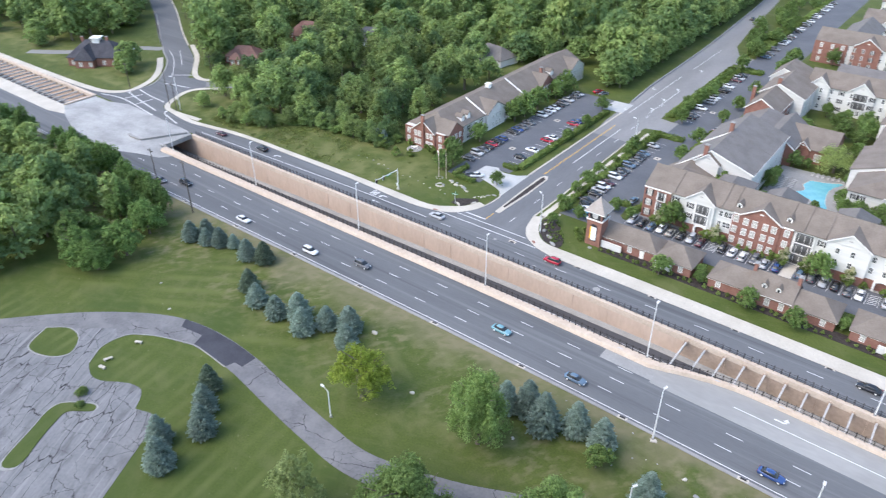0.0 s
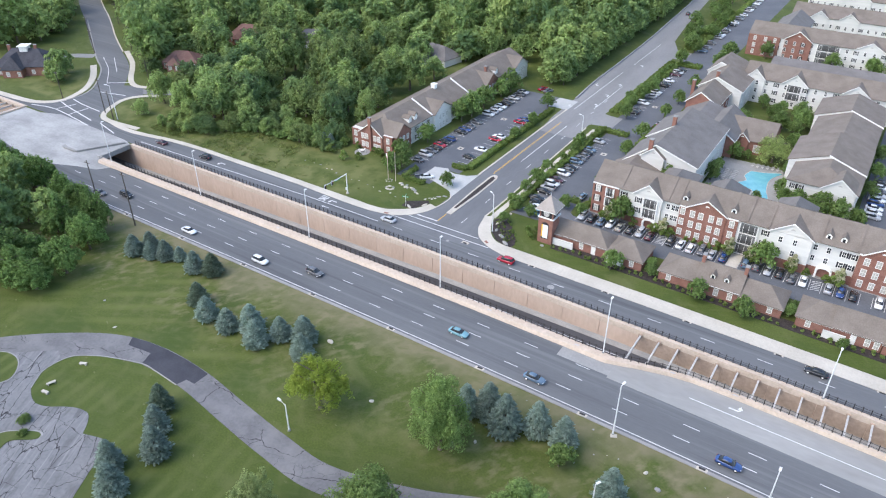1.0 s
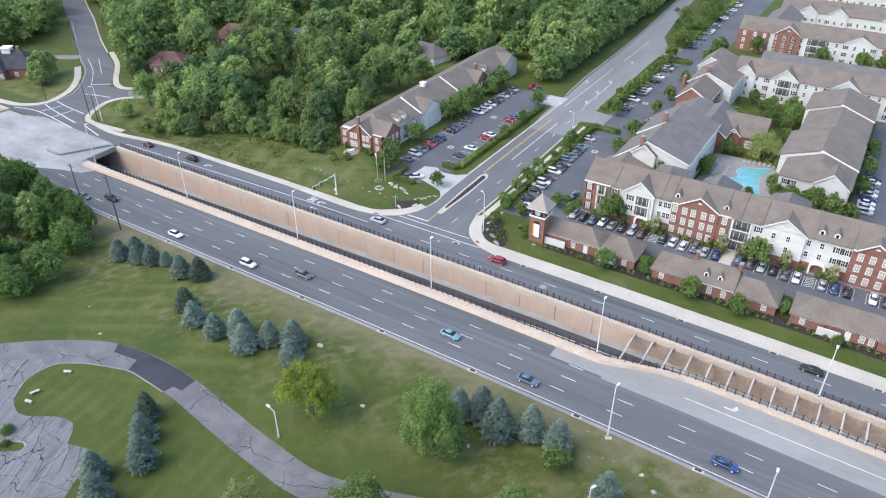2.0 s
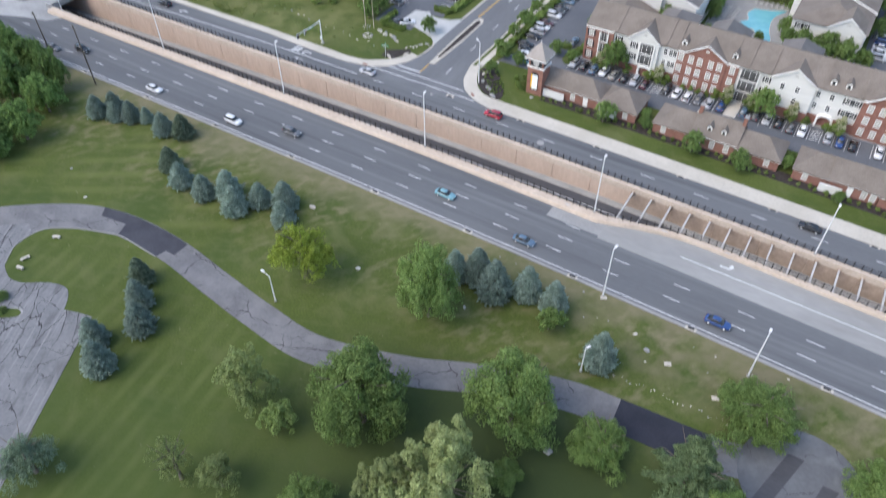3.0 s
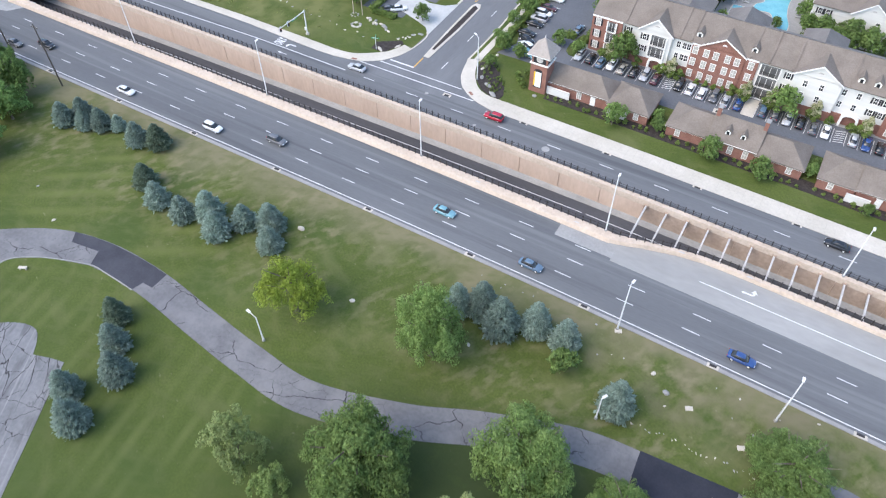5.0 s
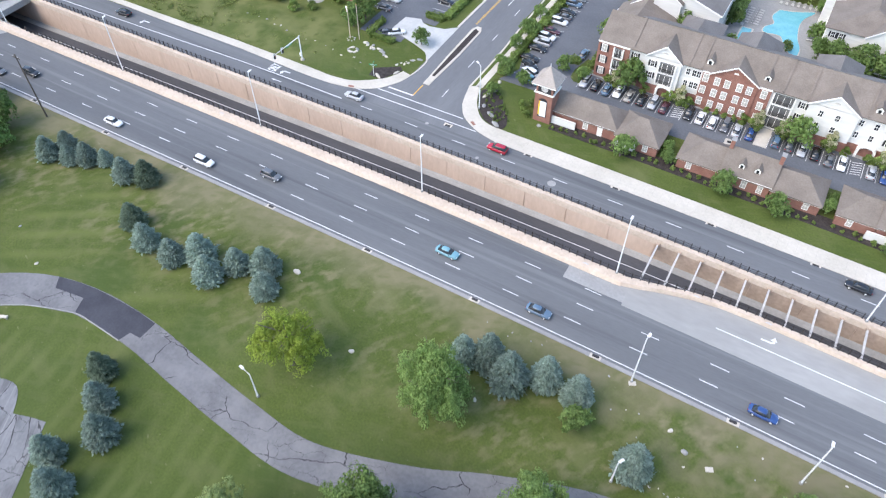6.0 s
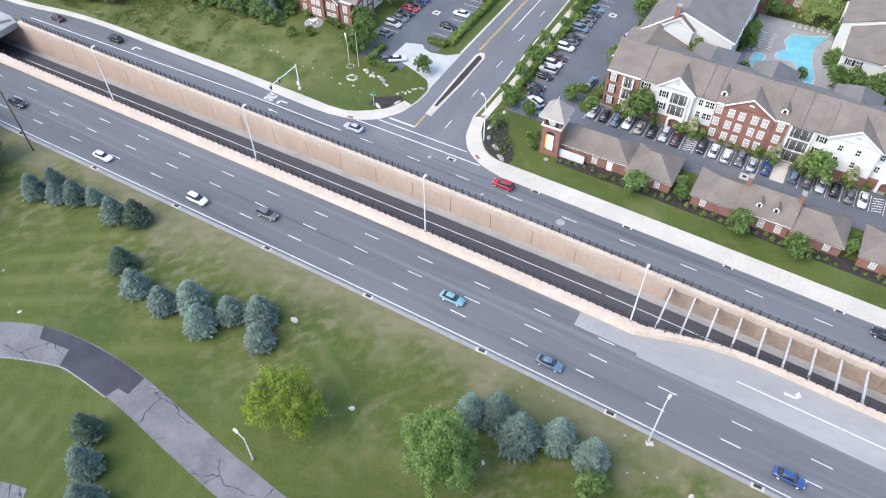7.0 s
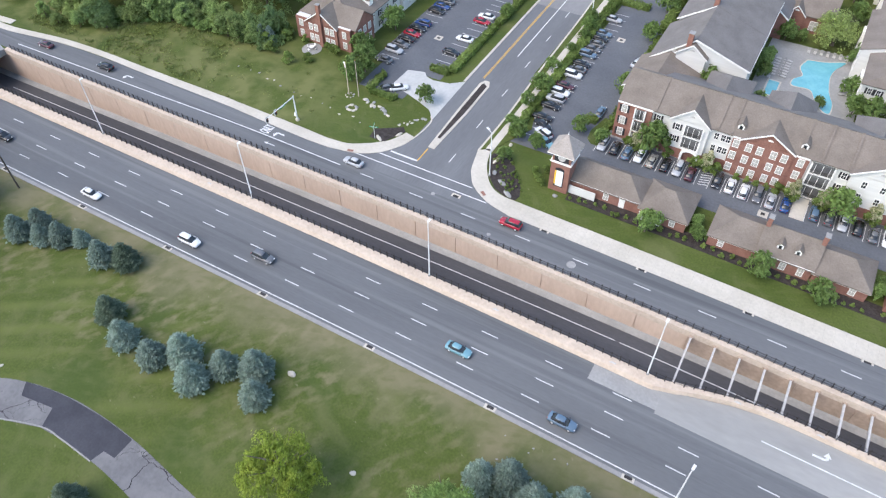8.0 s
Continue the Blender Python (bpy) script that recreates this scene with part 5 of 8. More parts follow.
part("facade", boxes((9, 14.3, 333.4, 334.5, 0, 9.3)), BRICK, far_block)
for r in range(3):
    balcony(far_block, -16, 333.95, 0.3 + 3.05 * r, 9.0)
    for x in (-46.5, -42, -38):
        window(far_block, x, 333.38, 1.0 + 3.0 * r, 1.0, 1.6)
wing("apartment_wing", -32, 30, 291, 317, 5.8, 9.6, "x", WHITE_WALL, (), False, ROOF_GREY, "low grey roofed range behind the white apartments")
wing("apartment_wing", -44, -30, 352, 384, 6.0, 10.6, "y", WHITE_WALL, (), False, ROOF_GREY, "white gabled wing under a rear shingle roof slope, coloured grey as its shaded side")
for y in (396, 444):
    wing("apartment_block", -42, 40, y, y + 16, 5.6, 9.8, "x", WHITE_WALL, [(-33, -25, 8.6, WHITE_WALL), (-20, -11, 8.8, WHITE_WALL), (4, 13, 8.8, WHITE_WALL)])
# east range: four stepped sections, with white boards on the steps
east = thing("apartment_block", "long white apartment range with stepped brown shingle roofs", "apartment building", "apartment blocks")
for y0, y1, xw, xe, ze, zr, hip in ((193.0, 206.2, -5.0, 13.2, 8.4, 11.7, 7.0), (206.2, 226.4, -7.4, 13.4, 8.7, 12.4, 0), (226.4, 247.6, -5.6, 13.2, 8.5, 12.0, 0), (247.6, 266.0, -7.2, 13.4, 8.8, 12.5, 0)):
    part("wall", walls_of(y0 + 0.1, y1 - 0.1, xw, xe, 0, ze, 0 if hip else zr - 0.15, "y"), WHITE_WALL, east)
    part("roof", roof_of(y0 + (0 if hip else 0.4), y1 - 0.4, xw, xe, ze, zr, "y", hip, 0), ROOF, east)
    if not hip:
        xm = (xw + xe) / 2
        bm = bmesh.new()
        rake_trim(bm, (xm, y0 - 0.02, zr + 0.36), (xe + 0.45, y0 - 0.02, ze + 0.12), 0.55, 0.2)
        part("rake_board", bm, WHITE_TRIM, east)
    for r in range(3):
        for i in range(5):
            y = y0 + (y1 - y0) * (i + 0.5) / 5
            window(east, xw - 0.01, y, 0.9 + 2.7 * r, 0.8, 1.4, -90)
            window(east, xe + 0.01, y, 0.9 + 2.7 * r, 0.8, 1.4, 90)
    y = y1 - 5.0
    bay = part("porch_bay", boxes((xw - 0.7, xw, y - 1.6, y + 1.6, 0, 6.0)), WHITE_TRIM, east)
    # flat panels, coloured as if the porch were hollow and in shade
    for z in (0.6, 3.3):
        part("recess_panel", boxes((xw - 0.74, xw - 0.68, y - 1.2, y + 1.2, z, z + 2.0)), RECESS_SHADE, bay)
front_gable(east, 3.9, 12.9, 192.5, 8.4, 11.9, WHITE_WALL, 200)
part("facade", boxes((3.9, 12.9, 192.5, 194, 0, 8.4)), WHITE_WALL, east)
for r in range(2):
    for x, yy in ((-3.2, 192.99), (-1.4, 192.99), (6.4, 192.49), (10.2, 192.49)):
        window(east, x, yy, 3.4 + 2.7 * r, 0.8, 1.4, 0, x < 0)
wing("apartment_block", 40, 55, 196, 262, 8.6, 12.4, "y", WHITE_WALL, (), False)
# west range: stepped gabled sections with their ridges running north, and a club house in the middle
def section(name, label, y0, y1, prof, wall, roof, rake="both"):
    """A gabled section: prof is its outline across, three points (x, z) from the west eave over the ridge to the east eave."""
    house = thing(name, label, "apartment building", "apartment blocks")
    (xw, zw), (xm, zm), (xe, ze) = prof
    bm = bmesh.new()
    ends = [[bm.verts.new((x, y, z)) for x, z in ((xw, 0), (xe, 0), (xe, ze - 0.1), (xm, zm - 0.15), (xw, zw - 0.1))] for y in (y0, y1)]
    bm.faces.new(ends[0]), bm.faces.new(ends[1][::-1])
    for i in range(5):
        bm.faces.new((ends[0][i], ends[1][i], ends[1][(i + 1) % 5], ends[0][(i + 1) % 5]))
    part("wall", bm, wall, house)
    bm = bmesh.new()
    kw, ke = (zm - zw) / (xm - xw), (zm - ze) / (xe - xm)
    plane_slab(bm, [(xw - 0.5, y0 - 0.3, zw - 0.5 * kw + 0.2), (xm, y0 - 0.3, zm + 0.2), (xm, y1 + 0.2, zm + 0.2), (xw - 0.5, y1 + 0.2, zw - 0.5 * kw + 0.2)])
    plane_slab(bm, [(xm, y0 - 0.3, zm + 0.2), (xe + 0.5, y0 - 0.3, ze - 0.5 * ke + 0.2), (xe + 0.5, y1 + 0.2, ze - 0.5 * ke + 0.2), (xm, y1 + 0.2, zm + 0.2)])
    part("roof", bm, roof, house)
    bm = bmesh.new()
    lift, deep = (0.2, 0.2) if rake == "low" else (0.24, 0.4)
    rake_trim(bm, (xw - 0.5, y0 - 0.32, zw - 0.5 * kw + lift), (xm, y0 - 0.32, zm + lift), deep)
    if rake == "both":
        rake_trim(bm, (xm, y0 - 0.32, zm + 0.24), (xe + 0.5, y0 - 0.32, ze - 0.5 * ke + 0.24), 0.4)
    part("rake_board", bm, WHITE_TRIM, house)
    part("gutter", boxes((xe + 0.4, xe + 0.6, y0 - 0.3, y1 + 0.2, ze - 0.5 * ke, ze - 0.5 * ke + 0.16)), WHITE_TRIM, house)
    for r in range(int(zw // 3.2)):
        for i in range(3):
            y = y0 + (y1 - y0) * (i + 0.5) / 3
            window(house, xw - 0.01, y, 1.0 + 3.0 * r, 0.8, 1.5, -90)
            window(house, xe + 0.01, y, 1.0 + 3.0 * r, 0.8, 1.5, 90)
    return house


link = section("apartment_wing", "low linking wing with a brown and rear shingle roof slope, coloured grey as its shaded side", 171.0, 184.6, ((-52.4, 5.4), (-46.0, 9.2), (-37.2, 6.0)), WHITE_WALL, ROOF, "low")
club_s = section("apartment_wing", "white gabled club house with a brick chimney and broad grey roof", 183.0, 199.6, ((-50.4, 6.6), (-41.0, 13.8), (-28.4, 9.6)), WHITE_WALL, ROOF_GREY)
front_gable(club_s, -44.6, -37.8, 181.8, 10.3, 13.0, WHITE_WALL, 188, ROOF)
part("bay_wall", boxes((-44.6, -37.8, 181.8, 184, 0, 10.3)), WHITE_WALL, club_s)
chimney(club_s, -42.4, 182.6, 9, 15.4, 1.1, 1.3)
club_n = section("apartment_wing", "white gabled club wing with a brick chimney", 199.8, 217.6, ((-49.0, 8.6), (-41.0, 13.84), (-28.4, 9.64)), WHITE_WALL, ROOF_GREY, "west")
chimney(club_n, -41.4, 200.6, 9, 16.6, 1.1, 1.3)
brick_n = section("apartment_wing", "red brick gabled wing with white trim and an arched window", 239.6, 256.0, ((-48.6, 7.8), (-43.9, 11.8), (-37.4, 8.0)), BRICK, ROOF)
part("gable_door", boxes((-44.4, -43.4, 239.5, 239.62, 3.0, 5.2)), WHITE_TRIM, brick_n)
step_n = section("apartment_wing", "white gabled wing under a brown roof with a brick chimney", 256.2, 275.0, ((-49.2, 8.4), (-42.8, 12.6), (-33.5, 8.8)), WHITE_WALL, ROOF)
chimney(step_n, -43.2, 257.4, 9, 14.6, 1.1, 1.3)
chimney(step_n, -50.0, 252.2, 0, 11.4, 1.1, 1.3)
end_n = section("apartment_wing", "white gabled wing under a brown roof", 275.4, 290.0, ((-51.0, 8.6), (-46.6, 12.4), (-36.8, 8.8)), WHITE_WALL, ROOF)
mid_n = section("apartment_wing", "low grey roofed wing beside the brick gable", 218.0, 239.4, ((-47.4, 5.6), (-40.4, 9.4), (-31.0, 6.6)), BRICK, ROOF_GREY, "low")
hall_w = section("apartment_wing", "red brick gabled club hall with white trim", 217.2, 238.0, ((-37.6, 6.2), (-31.8, 10.2), (-25.8, 6.0)), BRICK, ROOF_GREY)
hall = wing("apartment_wing", -31, -15.4, 224, 240, 4.6, 9.0, "x", BRICK, [(-26.6, -22.2, 6.8, BRICK)], False, ROOF, "brick club hall with a brown hipped roof")
# rear slope and rear wings: greyer tone of the unlit side put into the colour
bm = plane_slab(bmesh.new(), [(-43.0, 165.9, 14.0), (16.0, 165.9, 14.0), (16.0, 180.0, 6.6), (-43.0, 180.0, 6.6)], 0.3)
part("rear_slope", bm, ROOF_GREY, apt, "rear shingle roof slope, coloured grey as its shaded side")
part("rear_wall", boxes((-42.6, 15.6, 171.5, 179.6, 0, 6.5)), WHITE_WALL, apt)
window(hall, -19.4, 223.95, 1.0, 1.8, 2.2)
for x, y1, top in ((-30.8, 181.4, 11.0), (-17.2, 180.2, 12.4), (0.6, 180.0, 12.2)):
    part("rear_wing", walls_of(168, y1, x - 4.6, x + 4.6, 0, 8.4, 0, "y"), WHITE_WALL, apt)
    part("rear_roof", roof_of(166, y1, x - 4.6, x + 4.6, 8.4, top, "y", 0, 4.6), ROOF_GREY, apt)

# pool court
deck = structure("pool_deck", boxes((-27.5, -3.5, 189, 217, -0.2, 0.1)), CONCRETE_GREY, "pale paved pool deck", "terrace")
pool = thing("swimming_pool", "turquoise free-form swimming pool with a pale rim", "pool")
outline = [(-17.4, 210.6), (-13.4, 211.6), (-8.8, 213.8), (-10.6, 209.6), (-11.2, 205.3), (-10.4, 199.0), (-8.9, 194.4), (-9.0, 190.4), (-10.8, 191.2), (-12.9, 194.6), (-14.6, 198.0), (-18.6, 197.9), (-18.9, 200.6), (-17.2, 203.2), (-18.4, 206.6)]
rim = [(q.x, q.y) for q in smooth_line(outline + outline[:1], 4)][:-1]
cx, cy = -14.0, 203.5
part("rim", prism([(cx + (x - cx) * 1.05, cy + (y - cy) * 1.05) for x, y in rim], 0, 0.16), CONCRETE, pool)
part("water", prism(rim, 0.05, 0.19), WATER, pool)
spa = thing("spa_pool", "small square turquoise spa pool", "pool")
part("rim", boxes((-24.4, -21.1, 190.9, 197.9, 0, 0.16)), CONCRETE, spa)
part("water", boxes((-24.0, -21.5, 191.3, 197.5, 0.05, 0.19)), WATER, spa)
lounger = thing("sun_lounger", "grey mesh sun lounger on the pool deck", "lounger", "loungers by the pool", at=(-24.4, 198.8, 0.1))
part("frame", boxes((-0.35, 0.35, -0.95, 0.95, 0.28, 0.34), (-0.32, -0.27, -0.9, -0.85, 0, 0.3), (0.27, 0.32, -0.9, -0.85, 0, 0.3), (-0.32, -0.27, 0.6, 0.65, 0, 0.3), (0.27, 0.32, 0.6, 0.65, 0, 0.3)), STEEL_GREY, lounger)
part("backrest", prism([(0.35, 0.34), (0.95, 0.8), (0.95, 0.74), (0.38, 0.3)], -0.33, 0.33), CONCRETE_GREY, lounger).matrix_basis = Matrix(((0, 0, 1, 0), (1, 0, 0, 0), (0, 1, 0, 0), (0, 0, 0, 1)))
for i in range(7):
    for j in range(2):
        copy_thing(lounger, pose(-24.2 + 2.6 * j, 200.2 + 1.25 * i, 0.1, 0, 0, 80))
for i in range(7):
    copy_thing(lounger, pose(-18 + 1.5 * i, 214.6 + 0.12 * i, 0.1, 0, 0, 0))
for i in range(6):
    copy_thing(lounger, pose(-7.4, 199.5 + 1.4 * i, 0.1, 0, 0, -80))

# long office building west of the side street
office = thing("office_building", "long two-storey brick and white office with brown shingle roof", "office building")
part("wall", walls_of(158, 252, -136.2, -119.6, 0, 6.2, 0, "y"), WHITE_WALL, office)
part("end_gable", walls_of(240, 252, -136.2, -119.6, 6.0, 6.2, 10.0, "y"), WHITE_WALL, office)
part("end_wall", boxes((-136.3, -119.5, 157.7, 167, 0, 6.1)), BRICK, office)
part("roof", roof_of(160, 252, -136.2, -119.6, 6.2, 10.2, "y", 5.0, 0), ROOF, office)
front_gable(office, -132.6, -123.2, 157.2, 5.9, 9.4, BRICK, 166)
part("facade", boxes((-132.6, -123.2, 157.2, 160, 0, 6.0)), BRICK, office)
chimney(office, -127.9, 156.9, 0, 11.6, 1.0, 0.8)
for r in range(2):
    for x in (-134.6, -131.2, -129.6, -126.2, -124.6, -121.2):
        window(office, x, 157.65 if x < -132.7 or x > -123.1 else 157.18, 0.9 + 2.9 * r, 0.95, 1.6)
    for i in range(24):
        window(office, -119.55, 164.5 + 3.6 * i, 0.9 + 2.9 * r, 0.8, 1.5, 90, i % 2 == 0)
for y, w2, m in ((163, 4.0, BRICK), (187, 5.5, WHITE_WALL), (222, 4.5, BRICK), (246, 5.5, WHITE_WALL)):
    part("cross_gable", walls_of(-128, -118.6, y - w2, y + w2, 0, 6.2, 9.4, "x"), m, office)
    part("cross_roof", roof_of(-128, -118.6, y - w2, y + w2, 6.2, 9.4, "x", over=0.35), ROOF, office)
    for r in range(2):
        for o in (-2.2, 0, 2.2):
            window(office, -118.58, y + o, 0.9 + 2.9 * r, 0.95, 1.5, 90)
for y in (181, 206):
    part("fire_wall", boxes((-128, -119.2, y - 0.2, y + 0.2, 6.0, 6.5)), WHITE_TRIM, office)
    bm = plane_slab(bmesh.new(), [(-127.9, y - 0.25, 10.75), (-119.2, y - 0.25, 6.55), (-119.2, y + 0.25, 6.55), (-127.9, y + 0.25, 10.75)], 0.4)
    part("rake_board", bm, WHITE_TRIM, office)
for y in (170, 173.4, 229):
    d = part("dormer", walls_of(-123.5, -120.9, y - 0.8, y + 0.8, 6.6, 8.6, 9.4, "x"), WHITE_TRIM, office)
    part("dormer_roof", roof_of(-123.5, -120.9, y - 0.8, y + 0.8, 8.6, 9.4, "x", over=0.2), ROOF, d)
cupola = part("cupola", boxes((-128.7, -127.1, 194.2, 195.8, 9.6, 11.6), (-128.9, -126.9, 194.0, 196.0, 11.6, 11.8)), WHITE_TRIM, office, "white cupola")
chimney(office, -123.0, 224, 6, 11.0, 1.0, 1.0)


# houses among the trees
def house(x, y, w, d, ze, zr, turn, wall, roof_mat, label, chim=True):
    h = thing("house", label, "house", "houses among the trees", at=(x, y, 0), turn=turn)
    part("wall", walls_of(-w / 2, w / 2, -d / 2, d / 2, 0, ze), wall, h)
    part("roof", roof_of(-w / 2, w / 2, -d / 2, d / 2, ze, zr, "x", d * 0.45, d * 0.45), roof_mat, h)
    part("porch", walls_of(-w * 0.3, w * 0.05, -d / 2 - 3, -d / 2, 0, ze - 0.2), wall, h)
    part("porch_roof", roof_of(-d / 2 - 3, 0, -w * 0.3, w * 0.05, ze - 0.2, zr - 1.2, "y", 2.5, 0), roof_mat, h)
    for i in range(5):
        window(h, -w / 2 + w * (i + 0.5) / 5, (-d / 2 - 3.01) if -w * 0.3 < -w / 2 + w * (i + 0.5) / 5 < w * 0.05 else -d / 2 - 0.01, 0.9, 1.1, 1.5)
    if chim:
        chimney(h, w * 0.2, 0, 0, zr + 1.5)
        chimney(h, -w * 0.3, 1, 0, zr + 1.2)
    return h


DARK_ROOF = mat("dark_slate_shingle", (0.045, 0.045, 0.055), (0.07, 0.07, 0.08), scale=0.3, fine=3.5, bump=0.3)
RUST_ROOF = mat("rust_brown_shingle", (0.16, 0.085, 0.07), (0.20, 0.115, 0.095), scale=0.3, fine=3.5, bump=0.3)
cupola_house = house(-299.5, 141, 23, 14, 4.0, 9.5, 35, BRICK, DARK_ROOF, "brick house with a steep dark hipped roof and chimneys")
house(-249.4, 181, 15, 10, 3.2, 6.5, 30, BRICK, RUST_ROOF, "brick house with a rust brown roof among trees", False)
house(-252.5, 224, 18, 11, 3.2, 7.5, 20, BRICK, RUST_ROOF, "brick house with a rust brown roof among trees", False)
house(-223, 236, 16, 10, 3.2, 7.0, 30, WHITE_WALL, ROOF_GREY, "pale house with a grey roof among trees", False)
house(-161, 248, 18, 11, 3.2, 7.0, -10, WHITE_WALL, ROOF_GREY, "pale house with a grey roof among trees", False)
house(-225, 260, 16, 10, 3.2, 7.0, 15, WHITE_WALL, DARK_ROOF, "pale house with a dark roof among trees", False)
house(-262, 56, 18, 12, 3.2, 7.0, -20, BRICK, DARK_ROOF, "brick house with a dark roof hidden in the wood", True)
part("cupola", boxes((-1.6, 1.6, -1.6, 1.6, 8.2, 10.6), (-2.2, 2.2, -2.2, 2.2, 10.6, 10.9)), WHITE_TRIM, cupola_house, "white roof lantern")

# ---- plants ----
def mesh_quads(name, v, material, tri=False):
    """A mesh of loose leaf blades, four corners each."""
    me = bpy.data.meshes.new(name)
    n = len(v) // 4
    me.vertices.add(len(v))
    me.vertices.foreach_set("co", v.astype(np.float32).ravel())
    me.loops.add(4 * n)
    me.loops.foreach_set("vertex_index", np.arange(4 * n, dtype=np.int32))
    me.polygons.add(n)
    me.polygons.foreach_set("loop_start", np.arange(0, 4 * n, 4, dtype=np.int32))
    me.update(calc_edges=True)
    me.materials.append(material)
    return me


def blades(rng, c, nrm, size, long=1.35, tilt=0.6):
    """Leaf blades at points c, roughly facing nrm."""
    n = len(c)
    nrm = nrm + rng.normal(0, tilt, (n, 3))
    nrm /= np.linalg.norm(nrm, axis=1)[:, None]
    u = np.cross(nrm, rng.normal(0, 1, (n, 3)))
    u /= np.linalg.norm(u, axis=1)[:, None] + 1e-9
    w = np.cross(nrm, u)
    s = size * rng.uniform(0.55, 1.25, (n, 1))
    k = np.stack([c - u * s * long, c - w * s * 0.62 + nrm * s * 0.2, c + u * s * long, c + w * s * 0.62 - nrm * s * 0.15], 1)
    return k.reshape(-1, 3)


def crown_mesh(seed, material, r=4.0, h=6.5, base=2.0, lobes=24, n=2600, size=0.34, weep=0.0, spread=0.62):
    """A crown of leaf clumps round many lobes, uneven in outline."""
    rng = np.random.default_rng(seed)
    pts, nrms = [], []
    each = n // lobes
    for i in range(lobes):
        t = (i + 0.5) / lobes
        z = base + h * t
        prof = math.sin(math.pi * min(1, 0.16 + 0.80 * t)) ** 0.7
        a = i * 2.39996 + rng.uniform(-0.5, 0.5)
        d = r * prof * spread * rng.uniform(0.35, 1.12)
        c = np.array([d * math.cos(a), d * math.sin(a), z + rng.uniform(-0.4, 0.4)])
        lr = r * rng.uniform(0.27, 0.46) * (0.65 + 0.35 * prof)
        q = rng.normal(0, 1, (each, 3))
        q /= np.linalg.norm(q, axis=1)[:, None]
        q[:, 2] = np.where(q[:, 2] < -0.35, -q[:, 2], q[:, 2])
        rad = lr * rng.uniform(0.72, 1.08, (each, 1))
        p = c + q * rad * np.array([1, 1, 0.8])
        if weep:
            p[:, 2] -= weep * rng.uniform(0, 1, each) * (np.hypot(p[:, 0], p[:, 1]) / r)
        pts.append(p), nrms.append(q + np.array([0, 0, 0.35]))
    return mesh_quads("crown", blades(rng, np.concatenate(pts), np.concatenate(nrms), size), material)


def plume_crown(seed, material, r=6.0, h=9.5, base=2.0, plumes=13, n=22000, size=0.13, wide=(0.30, 0.44), tall=0.40, hang=0.7, reach=0.66):
    """A crown of uneven upright plumes, each hung with drooping tufts of leaves."""
    rng = np.random.default_rng(seed)
    pts, nrms = [], []
    tufts = 15
    each = n // (plumes * tufts)
    for i in range(plumes):
        f = math.sqrt((i + 0.3) / plumes)
        a = i * 2.39996 + rng.uniform(-0.55, 0.55)
        d = r * reach * f * rng.uniform(0.8, 1.15)
        pr, ph = r * rng.uniform(*wide), h * tall * rng.uniform(0.75, 1.15)
        top = base + h * (1 - 0.52 * f ** 1.8) * rng.uniform(0.86, 1.06)
        mid = np.array([d * math.cos(a), d * math.sin(a), max(top - ph, base + ph * 0.6)])
        for j in range(tufts):
            q = rng.normal(0, 1, 3)
            q /= np.linalg.norm(q)
            q[2] = abs(q[2]) if q[2] < -0.5 else q[2]
            c = mid + q * np.array([pr, pr, ph]) * rng.uniform(0.62, 1.0)
            o = rng.normal(0, 1, (each, 3))
            o /= np.linalg.norm(o, axis=1)[:, None]
            o[:, 2] = np.abs(o[:, 2]) * rng.choice((1, 1, -1), each)
            tr = pr * rng.uniform(0.28, 0.50)
            p = c + o * tr * rng.uniform(0.55, 1.05, (each, 1)) * np.array([1, 1, 1.0])
            out = np.hypot(o[:, 0], o[:, 1])
            p[:, 2] -= hang * tr * out * out * rng.uniform(0.4, 1.4, each)
            pts.append(p), nrms.append(o * 0.8 + q * 0.6 + np.array([0, 0, 0.35]))
    return mesh_quads("crown", blades(rng, np.concatenate(pts), np.concatenate(nrms), size), material)


def trunk_mesh(seed, height, r, crown_r, base):
    rng = random.Random(seed)
    bm = bmesh.new()
    lean = (rng.uniform(-0.3, 0.3), rng.uniform(-0.3, 0.3))
    top = (lean[0], lean[1], height * 0.78)
    mid = (lean[0] * 0.4, lean[1] * 0.4, base + 0.4)
    tube(bm, (0, 0, -0.3), (0, 0, 0.5), r * 1.5, r * 1.05, 9)
    tube(bm, (0, 0, 0.5), mid, r * 1.05, r * 0.8, 9)
    tube(bm, mid, top, r * 0.8, r * 0.15, 8)
    for i in range(9):
        a, t = i * 2.4 + rng.uniform(-0.4, 0.4), rng.uniform(0.0, 0.6)
        s = [m + (q - m) * t for m, q in zip(mid, top)]
        e = (s[0] + crown_r * 0.7 * math.cos(a), s[1] + crown_r * 0.7 * math.sin(a), s[2] + (height - s[2]) * rng.uniform(0.3, 0.6))
        tube(bm, s, e, r * 0.38, r * 0.06, 6)
    return mesh_of("trunk", bm, BARK)


def tree(x, y, crown, trunk, label, group="park trees", scale=1.0, turn=0.0, stretch=1.0, name="tree"):
    t = thing(name, label, "tree", group, at=(x, y, 0), turn=turn)
    t.scale = (scale, scale, scale * stretch)
    part("trunk", trunk, None, t)
    part("crown", crown, None, t)
    return t


